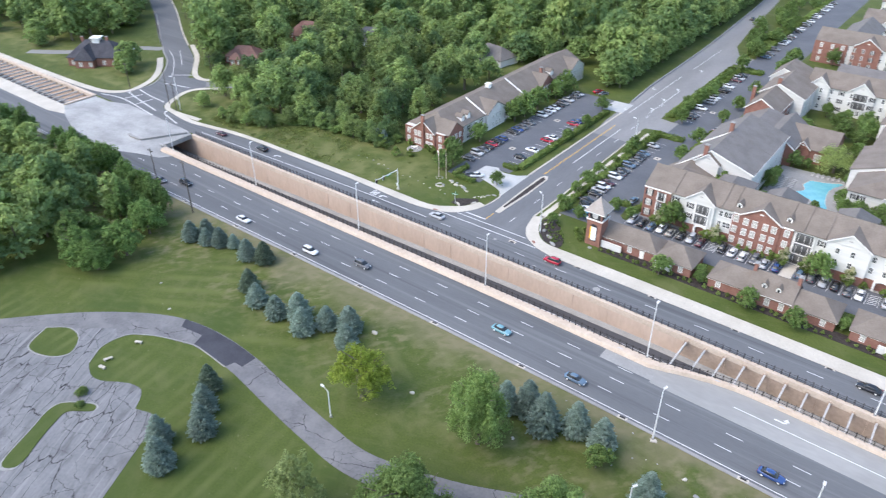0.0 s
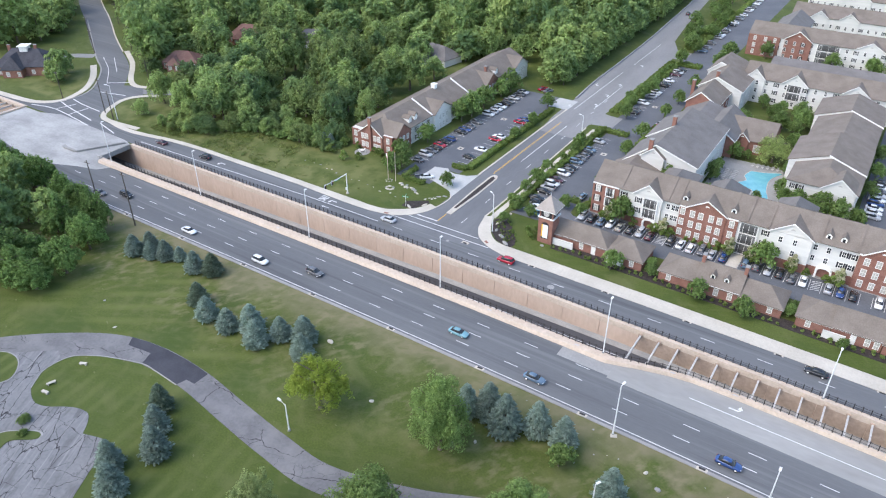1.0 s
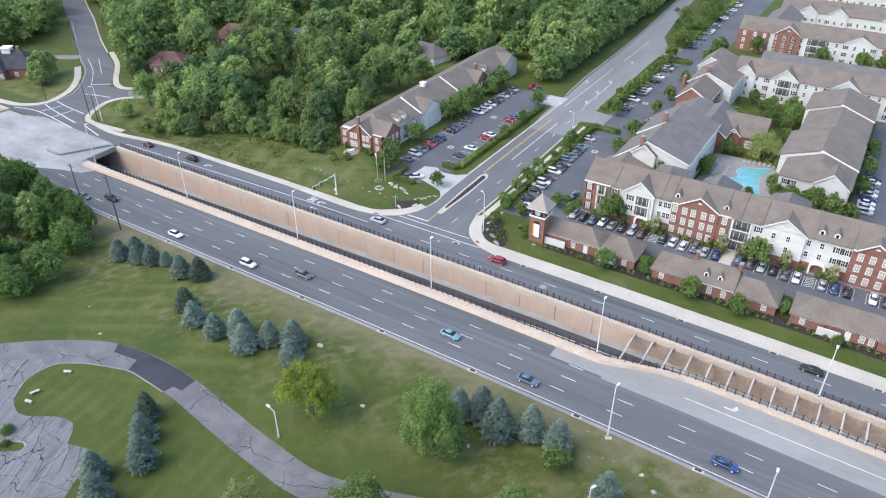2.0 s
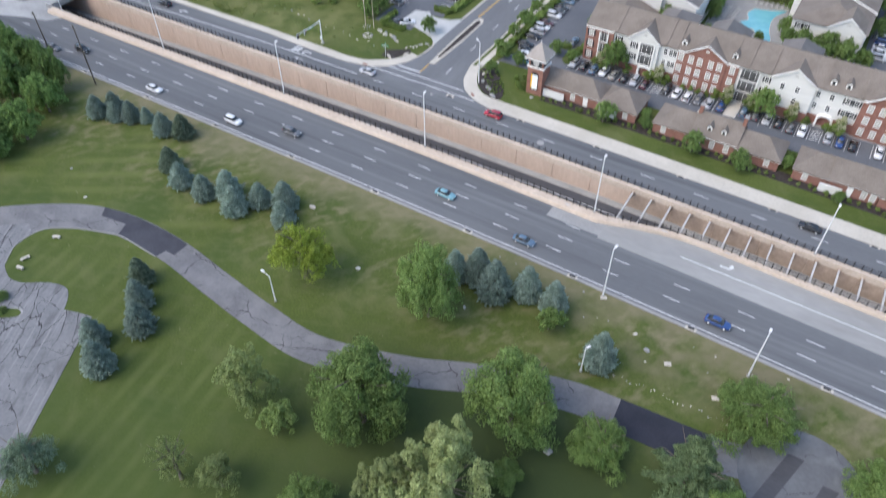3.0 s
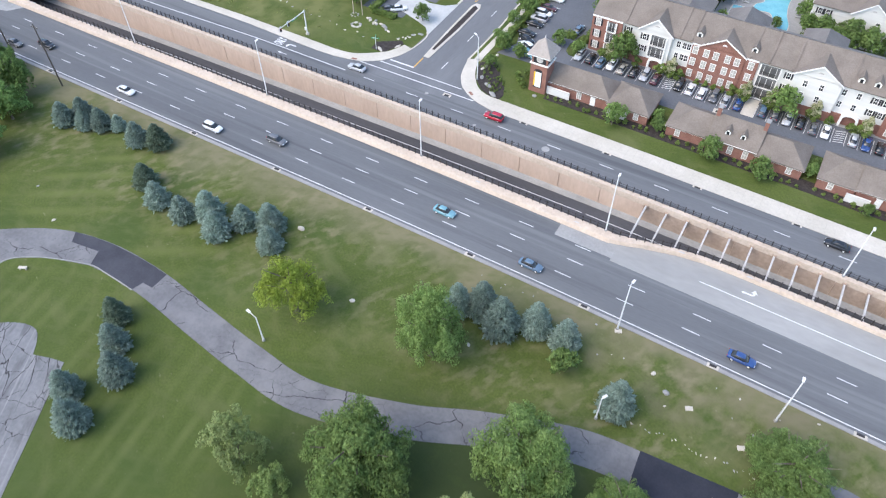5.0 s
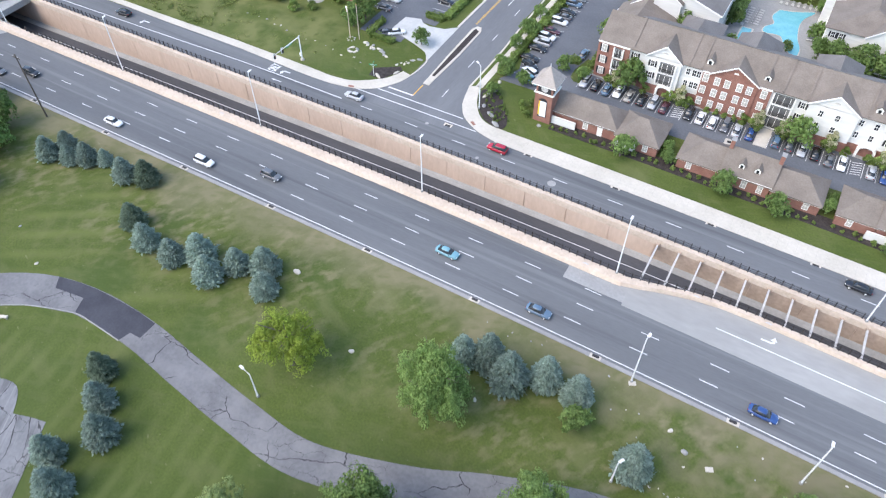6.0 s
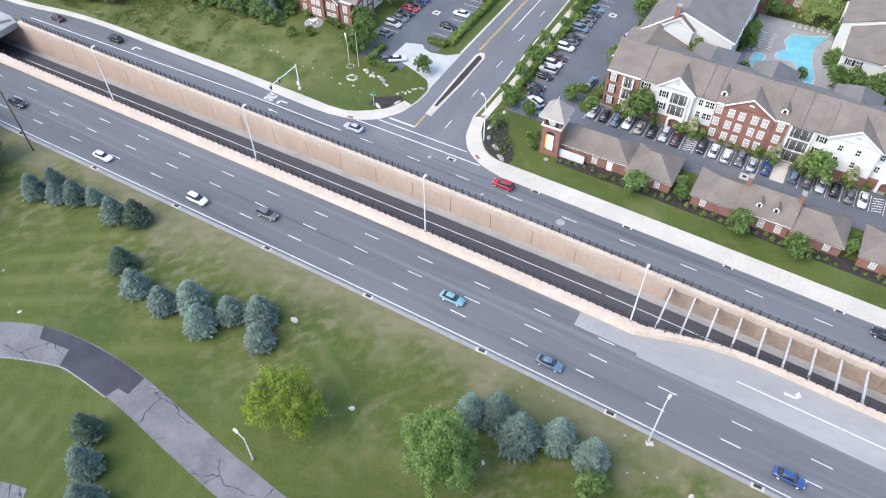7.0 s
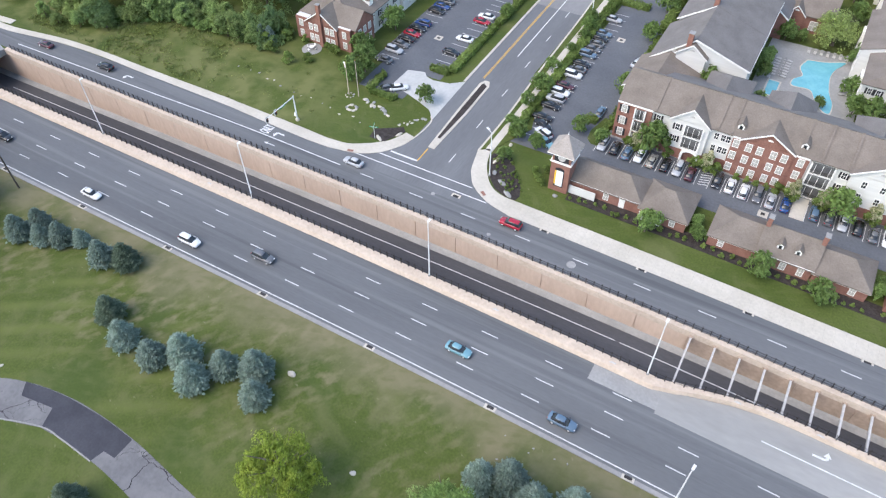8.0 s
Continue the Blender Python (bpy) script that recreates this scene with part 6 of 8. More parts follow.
def spruce_mesh(seed, material, h=9.0, r=2.7, n=5000):
    """Tiers of drooping needle sprays round a cone."""
    rng = np.random.default_rng(seed)
    t = rng.uniform(0, 1, n) ** 0.72
    z = 0.25 + (h - 0.3) * (1 - t)
    tiers = np.sin(z * 4.6 + rng.uniform(0, 6)) * 0.07
    ang = rng.uniform(0, 2 * math.pi, n)
    lump = 1 + 0.10 * np.sin(ang * 5 + z * 2.3 + seed) + 0.09 * np.sin(ang * 11 - z * 4.1) + 0.08 * np.sin(ang * 17 + z * 7.0)
    out = r * 1.12 * (np.minimum(1, 1.25 * t) ** 0.66) * (0.80 + tiers) * np.where(t > 0.85, 1 - (t - 0.85) * 1.2, 1) * lump * rng.uniform(0.62, 1.12, n) + 0.08
    c = np.stack([out * np.cos(ang), out * np.sin(ang), z], 1)
    rad = np.stack([np.cos(ang), np.sin(ang), np.full(n, -0.25)], 1)
    side = np.stack([-np.sin(ang), np.cos(ang), np.zeros(n)], 1)
    up = np.cross(rad, side)
    up *= np.sign(up[:, 2:3])
    s = (0.22 + 0.12 * t)[:, None] * rng.uniform(0.6, 1.2, (n, 1))
    side = side + rng.normal(0, 0.35, (n, 3))
    rad = rad + rng.normal(0, 0.3, (n, 3))
    k = np.stack([c - rad * s * 0.9, c - side * s * 0.5 - up * s * 0.12, c + rad * s * 0.9 + up * s * 0.2, c + side * s * 0.5 - up * s * 0.12], 1).reshape(-1, 3)
    return mesh_quads("needles", k, material)


CROWNS = [plume_crown(q, LEAF, 6.0, 9.8, 1.2, 19, 30000, 0.125, (0.28, 0.40), 0.40, 0.5, 0.66) for q in (1, 2, 3)]
DOME = plume_crown(4, LEAF, 6.0, 9.0, 0.2, 30, 30000, 0.125, (0.24, 0.33), 0.30, 0.35, 0.72)
TRUNKS = [trunk_mesh(s, 12, 0.36, 5.5, 3.0) for s in (1, 2, 3)]
WOODS = [plume_crown(10 + s, LEAF_WOOD, 5.4, 11.0, 1.6, (9, 12, 14)[s % 3], 5200, 0.29, (0.30, 0.50), (0.34, 0.44)[s % 2], 0.5, 0.62) for s in range(6)]
WOODS_DEEP = [plume_crown(110 + q, LEAF_DEEP, 5.4, 11.0, 1.0, (12, 15, 17)[q % 3], 6400, 0.27, (0.30, 0.46), 0.36, 0.5, 0.66) for q in range(6)]
WOOD_TRUNK = trunk_mesh(9, 13, 0.3, 4.5, 4.0)
SMALL = [plume_crown(30 + s, LEAF, 2.0, 3.5, 1.0, 9, 1700, 0.17, (0.34, 0.50)) for s in range(3)]
SMALL_TRUNK = trunk_mesh(31, 4.4, 0.09, 1.8, 1.4)
SPRUCES = [spruce_mesh(40 + s, NEEDLE_BLUE) for s in range(3)]
SPRUCE_DARK = spruce_mesh(47, NEEDLE_DARK)
bm = tube(bmesh.new(), (0, 0, -0.2), (0, 0, 8.6), 0.2, 0.02, 7)
SPRUCE_TRUNK = mesh_of("trunk", bm, BARK)
BUSH = [crown_mesh(60 + s, LEAF_HEDGE, 1.0, 1.3, 0.1, 9, 480, 0.155) for s in range(3)]

# single trees of the park: x, y, crown radius over 6, stretch
for i, (x, y, s, st) in enumerate(((-37.6, 61.6, 1.10, 1.50), (-35.2, 37.6, 1.55, 1.06), (-14.4, 49.2, 1.42, 1.06), (18.9, 68.8, 1.24, 0.78), (-0.6, 51.4, 0.90, 0.95), (-32.5, 20.5, 0.85, 0.9),
                                   (18.2, 49.4, 0.8, 0.95), (36.5, 65.0, 0.85, 1.0), (-10.6, 39.8, 0.55, 0.9), (-108.0, 23.7, 0.26, 0.5), (-105.2, 21.6, 0.2, 0.5))):
    tree(x, y, DOME if i in (3, 4) else CROWNS[i % 3], TRUNKS[i % 3], "broad green deciduous tree standing on the lawn", "park trees", s, i * 77, st)
yellow = plume_crown(5, LEAF_YELLOW, 5.6, 8.0, 2.4, 14, 15000, 0.13, (0.26, 0.40), 0.34, 0.6, 0.74)
tree(-62.8, 57.4, yellow, TRUNKS[1], "yellow-green young tree with a bare lower trunk", "park trees", 1.14, 20, 1.12)
pale = plume_crown(6, LEAF_PALE, 5.6, 14.5, 1.2, 15, 26000, 0.12, (0.20, 0.32), 0.42, 0.9, 0.80)
tree(-16.2, 31.4, pale, TRUNKS[2], "tall pale feathery tree above the park drive", "park trees", 1.48, 0, 0.92)
tree(-72.6, 4.4, plume_crown(15, NEEDLE_DARK, 5.0, 9.0, 0.6, 12, 9000, 0.14), TRUNKS[0], "dense dark blue-green tree beside the car park", "park trees", 0.95, 0)
tree(-23.0, 27.4, pale, TRUNKS[0], "smaller pale feathery tree on the lawn", "park trees", 0.9, 80)
olive = plume_crown(7, LEAF_PALE, 4.2, 9.5, 1.0, 11, 11000, 0.12, (0.24, 0.40), 0.40, 0.8, 0.72)
olive.materials[0] = leaf_mat("dull_olive_leaf", (0.165, 0.210, 0.078), (0.225, 0.268, 0.110))
olive_trunk = trunk_mesh(56, 9.0, 0.24, 2.8, 1.6)
tree(-52.4, 30.8, olive, olive_trunk, "thin olive green tree on the lawn", "park trees", 1.2, 30, 1.15)
tree(-45.6, 29.6, plume_crown(16, LEAF_LIGHT, 3.4, 6.4, 0.8, 9, 6000, 0.12), SMALL_TRUNK, "small light green tree on the lawn", "park trees", 1.0, 10)
tree(-46.4, 17.4, olive, olive_trunk, "thin olive green tree on the lawn", "park trees", 0.85, 200)
bare = crown_mesh(8, olive.materials[0], 3.0, 8.0, 1.6, 16, 1500, 0.15, 0.5, 0.9)
tree(-52.8, 15.2, bare, trunk_mesh(55, 12, 0.3, 4.2, 2.0), "half bare tree with grey dying top", "park trees", 1.05, 0)


def pine_mesh(seed, material, r=7.0, h=12.0, n=15000):
    """Long level boughs in whorls, with needles along them."""
    gen = np.random.default_rng(seed)
    boughs = 46
    c, nr = [], []
    for i in range(boughs):
        t = (i + 0.5) / boughs
        z0, a = 1.6 + (h - 2.0) * t, i * 2.39996
        ln = r * (1 - 0.80 * t) * gen.uniform(0.65, 1.1)
        m = n // boughs
        u = gen.uniform(0.12, 1, m) ** 0.7
        side = gen.normal(0, 0.16, m) * ln * (1.15 - u) + gen.normal(0, 0.12, m)
        x = u * ln
        c.append(np.stack([x * math.cos(a) - side * math.sin(a), x * math.sin(a) + side * math.cos(a), z0 + 0.9 * u - 1.1 * u * u + gen.normal(0, 0.1, m)], 1))
        nr.append(np.tile([math.cos(a) * 0.3, math.sin(a) * 0.3, 1.0], (m, 1)))
    return mesh_quads("crown", blades(gen, np.concatenate(c), np.concatenate(nr), 0.125, 2.1, 0.45), material)


pine_me = pine_mesh(14, leaf_mat("pine_needles", (0.108, 0.160, 0.076), (0.160, 0.215, 0.105)))
tree(12.6, 51.4, pine_me, TRUNKS[0], "spreading dark green pine with ragged boughs", "park trees", 1.2, 0, 1.1, "pine_tree")

# spruces on the lawn: x, y, height over 9 m, dark?
for i, (x, y, s, dark) in enumerate(((-109.4, 67.6, 0.86, 1), (-103.3, 64.8, 0.88, 0), (-96.2, 64.4, 0.86, 0), (-91.8, 67.4, 1.0, 0), (-87.2, 64.3, 0.95, 0), (-84.2, 68.8, 0.85, 0), (-79.2, 70.9, 0.98, 0), (-76.2, 66.8, 0.85, 0),
                                     (-38.2, 72.0, 0.95, 0), (-34.2, 73.6, 1.1, 0), (-29.6, 71.6, 1.22, 0), (-24.4, 74.8, 1.02, 0), (-18.8, 74.2, 1.0, 0), (-7.0, 67.2, 1.1, 0), (-88.4, 40.2, 0.95, 1), (-84.3, 36.0, 1.0, 0), (-79.6, 32.0, 1.08, 0),
                                     (-84.2, 25.8, 1.0, 0), (-79.0, 22.4, 1.12, 0), (-140, 73, 0.85, 0), (-138, 76.6, 0.8, 0), (-131.5, 76, 0.8, 0), (-120.8, 76.2, 0.85, 0), (-116, 77.8, 0.88, 1), (-128, 77.6, 0.58, 0), (-135, 74.2, 0.7, 0))):
    t = thing("spruce_tree", "dark green spruce on the lawn" if dark else "dense blue-grey spruce on the lawn", "tree", "spruces on the lawn", at=(x, y, 0), turn=i * 67)
    w = s * (0.86 if -100 < x < -74 and y < 45 else 0.92 if x > -40 else 1.04)
    t.scale = (w, w, s * (0.80 if x < -40 else 0.90))
    part("trunk", SPRUCE_TRUNK, None, t)
    part("needles", SPRUCE_DARK if dark else SPRUCES[i % 3], None, t)
tree(-17.6, 69.8, SMALL[0], SMALL_TRUNK, "small light green tree on the lawn", "park trees", 1.35, 0)

# young trees of the lots and along the garages
for i, (x, y, s) in enumerate(((-33.8, 134.0, 1.45), (-12.0, 133.4, 1.4), (-1.2, 132.4, 1.35), (20, 132.4, 0.75), (-40.6, 157.2, 2.1), (-2.2, 156.2, 1.9), (-51.4, 155.0, 1.0), (-56.8, 156.5, 1.1), (-24.4, 136.8, 0.9), (-25.4, 140.2, 0.8), (8.0, 138.4, 0.9), (8.4, 141.6, 0.7),
                             (-67.6, 139.5, 0.9), (-68.0, 147.8, 1.2), (-63.0, 146.6, 1.0), (-71.0, 166.5, 1.2), (-70.6, 196, 1.2), (-92.6, 149.2, 1.25), (-116.8, 158.2, 1.6), (-112.0, 152.6, 1.9), (-112.6, 147.8, 1.6), (-115.6, 172.6, 1.7), (-115.6, 194.6, 2.2), (-115.2, 201, 2.4), (-115.4, 210, 2.2), (-115.6, 224, 1.9), (-115.2, 231, 2.3),
                             (-66.5, 230.0, 1.4), (-68.5, 252, 1.7), (-68, 262, 1.5), (-69, 300, 1.8), (-69, 322, 1.8), (-69, 350, 1.8), (-70, 372, 1.8), (-55, 200, 1.4), (-55.5, 216, 1.5), (-55, 238, 1.4), (-55, 255, 1.4), (-55, 275, 1.4), (-52, 300, 2.2), (-53, 318, 2.2), (-47.5, 189, 1.3), (-26.6, 203.2, 1.3), (-26.8, 197.6, 1.5), (-24.6, 217.4, 1.4), (-36.5, 195.3, 1.7), (-6.4, 199.6, 1.4), (-7.0, 213.8, 1.3), (-21.0, 218.5, 0.9), (-11.8, 191.6, 0.8), (-24.0, 182, 1.5), (-4.5, 192.0, 1.5), (-1.2, 190.5, 1.8), (5.0, 189.0, 2.2), (9.8, 188.6, 2.0), (14.8, 191, 1.4),
                             (-95.5, 224, 1.4), (-92.6, 206, 1.2), (-92.4, 192, 1.1), (-13, 330.5, 1.8), (-40, 331, 1.9), (3, 330, 2.0), (10, 329.5, 1.8), (-27, 268, 1.4), (-20, 266, 1.3), (-8, 258, 1.5), (-12, 246, 1.6), (-4, 268, 1.4), (-28, 246, 1.4), (16, 225, 1.5), (15.5, 240, 1.5), (15.2, 210, 1.5), (-35.6, 182.2, 2.2), (-5.4, 218.4, 1.3), (-17.0, 248.6, 1.8), (-10.8, 253.6, 1.9), (-21.4, 259.2, 1.5), (-13.2, 264.0, 1.7), (-30.8, 250.8, 1.2), (-9.6, 235.4, 1.5), (-52.8, 176.0, 1.3), (-51.6, 172.2, 1.2))):
    tree(x, y, SMALL[i % 3], SMALL_TRUNK, "small rounded green ornamental tree", "ornamental trees", s, i * 61)
vrng = random.Random(33)
for i in range(34):
    y = 326 + 4.0 * i
    east_edge = float(np.interp(y, (318, 334, 366, 423, 480), (-75, -82, -86, -91, -97)))
    tree(vrng.uniform(east_edge + 2.5, -71), y + vrng.uniform(-1.5, 1.5), SMALL[i % 3], SMALL_TRUNK, "bushy young tree on the verge of the street", "verge trees", vrng.uniform(1.0, 1.9), i * 47, vrng.uniform(0.8, 1.0))
for i in range(22):
    tree(vrng.uniform(-71.6, -69.6), (236 if i < 15 else 150) + (i if i < 15 else i - 15) * (4.2 if i < 15 else 8.5) + vrng.uniform(-1.2, 1.2), SMALL[i % 3], SMALL_TRUNK, "bushy young tree on the verge of the street", "verge trees", vrng.uniform(0.6, 1.15), i * 47)
tree(-13.4, 220.8, plume_crown(77, leaf_mat("pale_green_leaf", (0.250, 0.325, 0.105), (0.345, 0.415, 0.150)), 6, 9.5, 1.6, 15, 11000, 0.15), TRUNKS[0], "large pale green tree beside the pool court", "ornamental trees", 1.1, 40, 0.8)
bloom = crown_mesh(71, BLOSSOM, 1.2, 2.0, 0.6, 12, 800, 0.12)
bloom_leaf = crown_mesh(72, LEAF_HEDGE, 1.25, 2.0, 0.5, 12, 900, 0.14)
for x, y in ((-43.8, 156.9), (-28.6, 157.4), (-10.8, 157.2), (-5.2, 157.0), (4.4, 157.6), (15.2, 157.4)):
    b = thing("crape_myrtle", "shrub covered in cream blossom before the facade", "shrub", "flowering shrubs", at=(x, y, 0.1))
    b.scale = (1.6, 1.6, 1.7)
    part("blossom", bloom, None, b)
    part("foliage", bloom_leaf, None, b)


# hedges and low shrubs
def hedge(x0, x1, y0, y1, h, seed, label="clipped dense green hedge along the car park"):
    rng = np.random.default_rng(seed)
    area = (x1 - x0) * (y1 - y0) + 2 * h * (x1 - x0 + y1 - y0)
    n = int(min(9000, area * 16))
    c = rng.uniform((x0, y0, 0.05), (x1, y1, h), (n, 3))
    side = rng.integers(0, 3, n)
    c[:, 2] = np.where(side == 0, h, c[:, 2])
    c[:, 0] = np.where(side == 1, np.where(rng.uniform(0, 1, n) < 0.5, x0, x1), c[:, 0])
    c[:, 1] = np.where(side == 2, np.where(rng.uniform(0, 1, n) < 0.5, y0, y1), c[:, 1])
    c += rng.normal(0, 0.12, c.shape) + (0.22 * np.sin(c[:, 1] * 1.7 + c[:, 0] * 1.3))[:, None] * np.array([0.7, 0.7, 0.8])
    nrm = c - np.array([(x0 + x1) / 2, (y0 + y1) / 2, h / 2])
    me = mesh_quads("foliage", blades(rng, c, nrm / (np.linalg.norm(nrm, axis=1)[:, None] + 0.1) + np.array([0, 0, 0.6]), 0.24), LEAF_HEDGE)
    hg = thing("hedge", label, "hedge", "hedges")
    part("foliage", me, None, hg)
    part("core", boxes((x0 + 0.2, x1 - 0.2, y0 + 0.2, y1 - 0.2, 0, h - 0.2)), LEAF_HEDGE, hg)


hedge(-70.2, -68.6, 148, 166, 1.4, 1), hedge(-70.4, -68.4, 166, 188, 1.6, 2), hedge(-70.4, -68.2, 188, 215, 1.7, 3), hedge(-69.0, -60.0, 213.5, 216.0, 1.3, 4), hedge(-70.2, -68.6, 233, 250, 1.6, 5)
hedge(-70.0, -68.4, 250, 300, 1.6, 6), hedge(-69, -60, 299, 303, 1.3, 7), hedge(-70, -68, 325, 400, 1.8, 8), hedge(-70, -68, 400, 460, 1.8, 20)
hedge(-93.8, -92.0, 163, 186, 1.4, 9), hedge(-93.6, -91.8, 188, 222, 1.4, 10), hedge(-98.4, -93.4, 160.6, 162.8, 1.2, 11), hedge(-107.8, -106.2, 146.4, 153.8, 1.2, 12), hedge(-106.2, -99.5, 145.6, 147.2, 1.2, 13)
hedge(-53.4, -51.4, 180, 200, 2.2, 16, "tall loose green hedge beside the car park"), hedge(-54.2, -52.2, 205, 225, 2.4, 17, "tall loose green hedge beside the car park"), hedge(-73.8, -71.4, 233, 300, 1.2, 18), hedge(-74, -71, 325, 400, 1.6, 19), hedge(-57.2, -54.6, 160.6, 162.6, 1.1, 14), hedge(-52.2, -51.0, 158.6, 170, 1.3, 15)
rng = random.Random(7)
for i in range(62):
    x = -50 + 1.72 * i + rng.uniform(-0.4, 0.4)
    if -26 < x < -23 or 6.6 < x < 9.4:
        continue
    s = thing("shrub", "small rounded shrub in the mulch bed", "shrub", "bed shrubs", at=(x, 136.4 + dy(x) + rng.uniform(-1.0, 0.1), 0.05), turn=rng.uniform(0, 360))
    s.scale = [rng.uniform(0.45, 0.8)] * 3
    part("foliage", BUSH[i % 3], None, s)
for x, y, sc in ((-59.4, 138.8, 1.2), (-58.2, 137.3, 1.0), (-57.2, 136.4, 1.1), (-57.9, 140.6, 1.2), (-37.2, 158.0, 1.4), (-31, 157.7, 1.6), (-26.3, 157.5, 1.6), (-13.9, 157.9, 1.5), (12.7, 157.5, 1.5), (-46.2, 158.0, 1.1), (8, 157.8, 1.3), (-22, 157.8, 0.9), (-20, 157.8, 0.9), (-18, 157.8, 0.9), (-16, 157.8, 0.9),
                 (-126, 156.4, 1.3), (-124.2, 156.2, 1.2), (-133, 156.3, 1.2), (-122.5, 155.4, 1.4), (-140.5, 150, 2.2), (-137.5, 148, 1.9), (-131, 146.5, 1.8), (-127, 149.2, 1.5), (-138, 155, 2.0)):
    s = thing("shrub", "rounded green shrub beside the building", "shrub", "wall shrubs", at=(x, y, 0), turn=x * 31)
    s.scale = (sc, sc, sc)
    part("foliage", BUSH[int(abs(x)) % 3], None, s)
for i in range(46):
    f_, x = rng.random(), rng.uniform(-1.9, 1.9)
    x, y = -68.4 + 7.6 * f_ + x * 0.8, 140.0 - 8.6 * f_ + x * 0.8
    s = thing("shrub", "low grassy tuft in the corner bed", "shrub", "corner bed plants", at=(x, y, 0.05), turn=rng.uniform(0, 360))
    s.scale = [rng.uniform(0.25, 0.45)] * 3
    part("foliage", BUSH[i % 3], None, s)

# woods: north-west of the junction, and beside the park drive
rng = random.Random(11)
k = 0
FAR_WOOD = []


def wood(x, y, s, st=1.0):
    global k
    k += 0 if y > 245 or x < -255 else 1
    if y > 245 or x < -255 or (x < -165 and y < 75) or k > 290:
        FAR_WOOD.append((x, y, s, rng.uniform(0, 6.28), st * rng.uniform(0.85, 1.2)))
        return
    t = tree(x, y, (WOODS_DEEP if y < 90 or x < -275 else WOODS)[k % 6], WOOD_TRUNK, "tall leafy tree in the wood", "woodland trees", s, rng.uniform(0, 360), st * rng.uniform(0.85, 1.2), "woodland_tree")


def blocked(x, y):
    if abs(x + 305) < 30 and y < 176 or (abs(x + 250) < 14 and 118 < y < 165):
        return True
    if y > 112 and any(math.hypot(x - (ax + (bx - ax) * f), y - (ay + (by - ay) * f)) < 11.5 for (ax, ay), (bx, by) in zip(STREET, STREET[1:]) for f in (0, 0.25, 0.5, 0.75)):
        return True
    if math.hypot(x + 238, y - 152) < 10:
        return True
    if any(abs(x - hx) < 11 and -14 < y - hy < 9 for hx, hy in ((-303, 150),)):
        return True
    for hx, hy in ((-252.5, 222), (-249.4, 180), (-223, 233), (-161, 247)):
        ux, uy = 0.77, -0.64
        along, across = (x - hx) * ux + (y - hy) * uy, (x - hx) * uy - (y - hy) * ux
        if -9 < along < 24 and abs(across) < 8:
            return True
    return x > -141 and y < 262 and x < -64


for gx_ in range(-460, -98, 11):
    for gy_ in range(136, 470, 11):
        x, y = gx_ + rng.uniform(-3.6, 3.6), gy_ + rng.uniform(-3.6, 3.6)
        edge = 3.0 + float(np.interp(x, (-208, -195, -184, -177, -170, -141), (131, 130.5, 134.5, 141, 146.5, 148)))
        if y < edge or blocked(x, y) or (x < -225 and y < 165 and x > -262):
            continue
        if y < 300 or rng.random() < 0.8:
            wood(x, y, rng.choice((0.8, 0.95, 1.1, 1.25, 1.45, 1.6)) * rng.uniform(0.9, 1.08) * (0.75 if y < edge + 12 else 1.0), rng.choice((0.8, 0.95, 1.15)))
for gx_ in range(-106, -98, 8):
    for gy_ in range(246, 480, 9):
        wood(gx_ + rng.uniform(-2, 2), gy_ + rng.uniform(-3, 3), rng.uniform(0.9, 1.25))
for i in range(34):
    wood(-100.6 - 0.012 * i * 7 + rng.uniform(-0.8, 0.8), 250 + 6.8 * i, rng.uniform(0.55, 0.85), 1.1)
for gx_ in range(-250, -138, 10):
    for gy_ in range(20, 84, 10):
        x, y = gx_ + rng.uniform(-3.5, 3.5), gy_ + rng.uniform(-3.5, 3.5)
        if x > -146 - 0.42 * max(0, y - 44) or y > 80 - 0.03 * (x + 150) or (y < 46 and x > -158 + (46 - y) * -0.6):
            continue
        wood(x, y, rng.uniform(0.8, 1.2), 1.0)
for x, y, s in ((-147, 50, 0.95), (-147, 58, 1.0), (-152, 68, 0.95), (-158, 75, 0.9), (-168, 79, 0.85), (-182, 80, 0.8), (-196, 80, 0.9), (-210, 79, 0.9), (-279.5, 142, 0.85), (-283, 147, 0.7), (-279, 138, 0.55)):
    wood(x, y, s)
# the wood farther off, in one piece
gen = np.random.default_rng(5)
far_kinds = []
for i in range(5):
    m_ = crown_mesh(80 + i, LEAF_WOOD, 5.2, 10.5, 2.0, 24, 1150, 0.60, 0, 0.78)
    co = np.empty(len(m_.vertices) * 3, dtype=np.float32)
    m_.vertices.foreach_get("co", co)
    far_kinds.append(co.reshape(-1, 3))
    bpy.data.meshes.remove(m_)
bits = []
for i, (x, y, s, a, st) in enumerate(FAR_WOOD):
    c_, s_ = math.cos(a) * s, math.sin(a) * s
    v = far_kinds[i % 5] @ np.array([[c_, s_, 0], [-s_, c_, 0], [0, 0, s * st]]) + np.array([x, y, 0])
    bits.append(v)
far_wood = new("far_woodland", mesh_quads("far_woodland", np.concatenate(bits), LEAF_WOOD))
tagged(far_wood, "dense green summer wood reaching into the distance", "woodland", "", "stuff")
bm = bmesh.new()
for x, y, s, a, st in FAR_WOOD:
    tube(bm, (x, y, -0.2), (x, y, 9 * s), 0.3 * s, 0.1, 5)
tagged(part("far_tree_trunks", bm, BARK), "brown trunks of the distant wood", "woodland", "", "stuff")
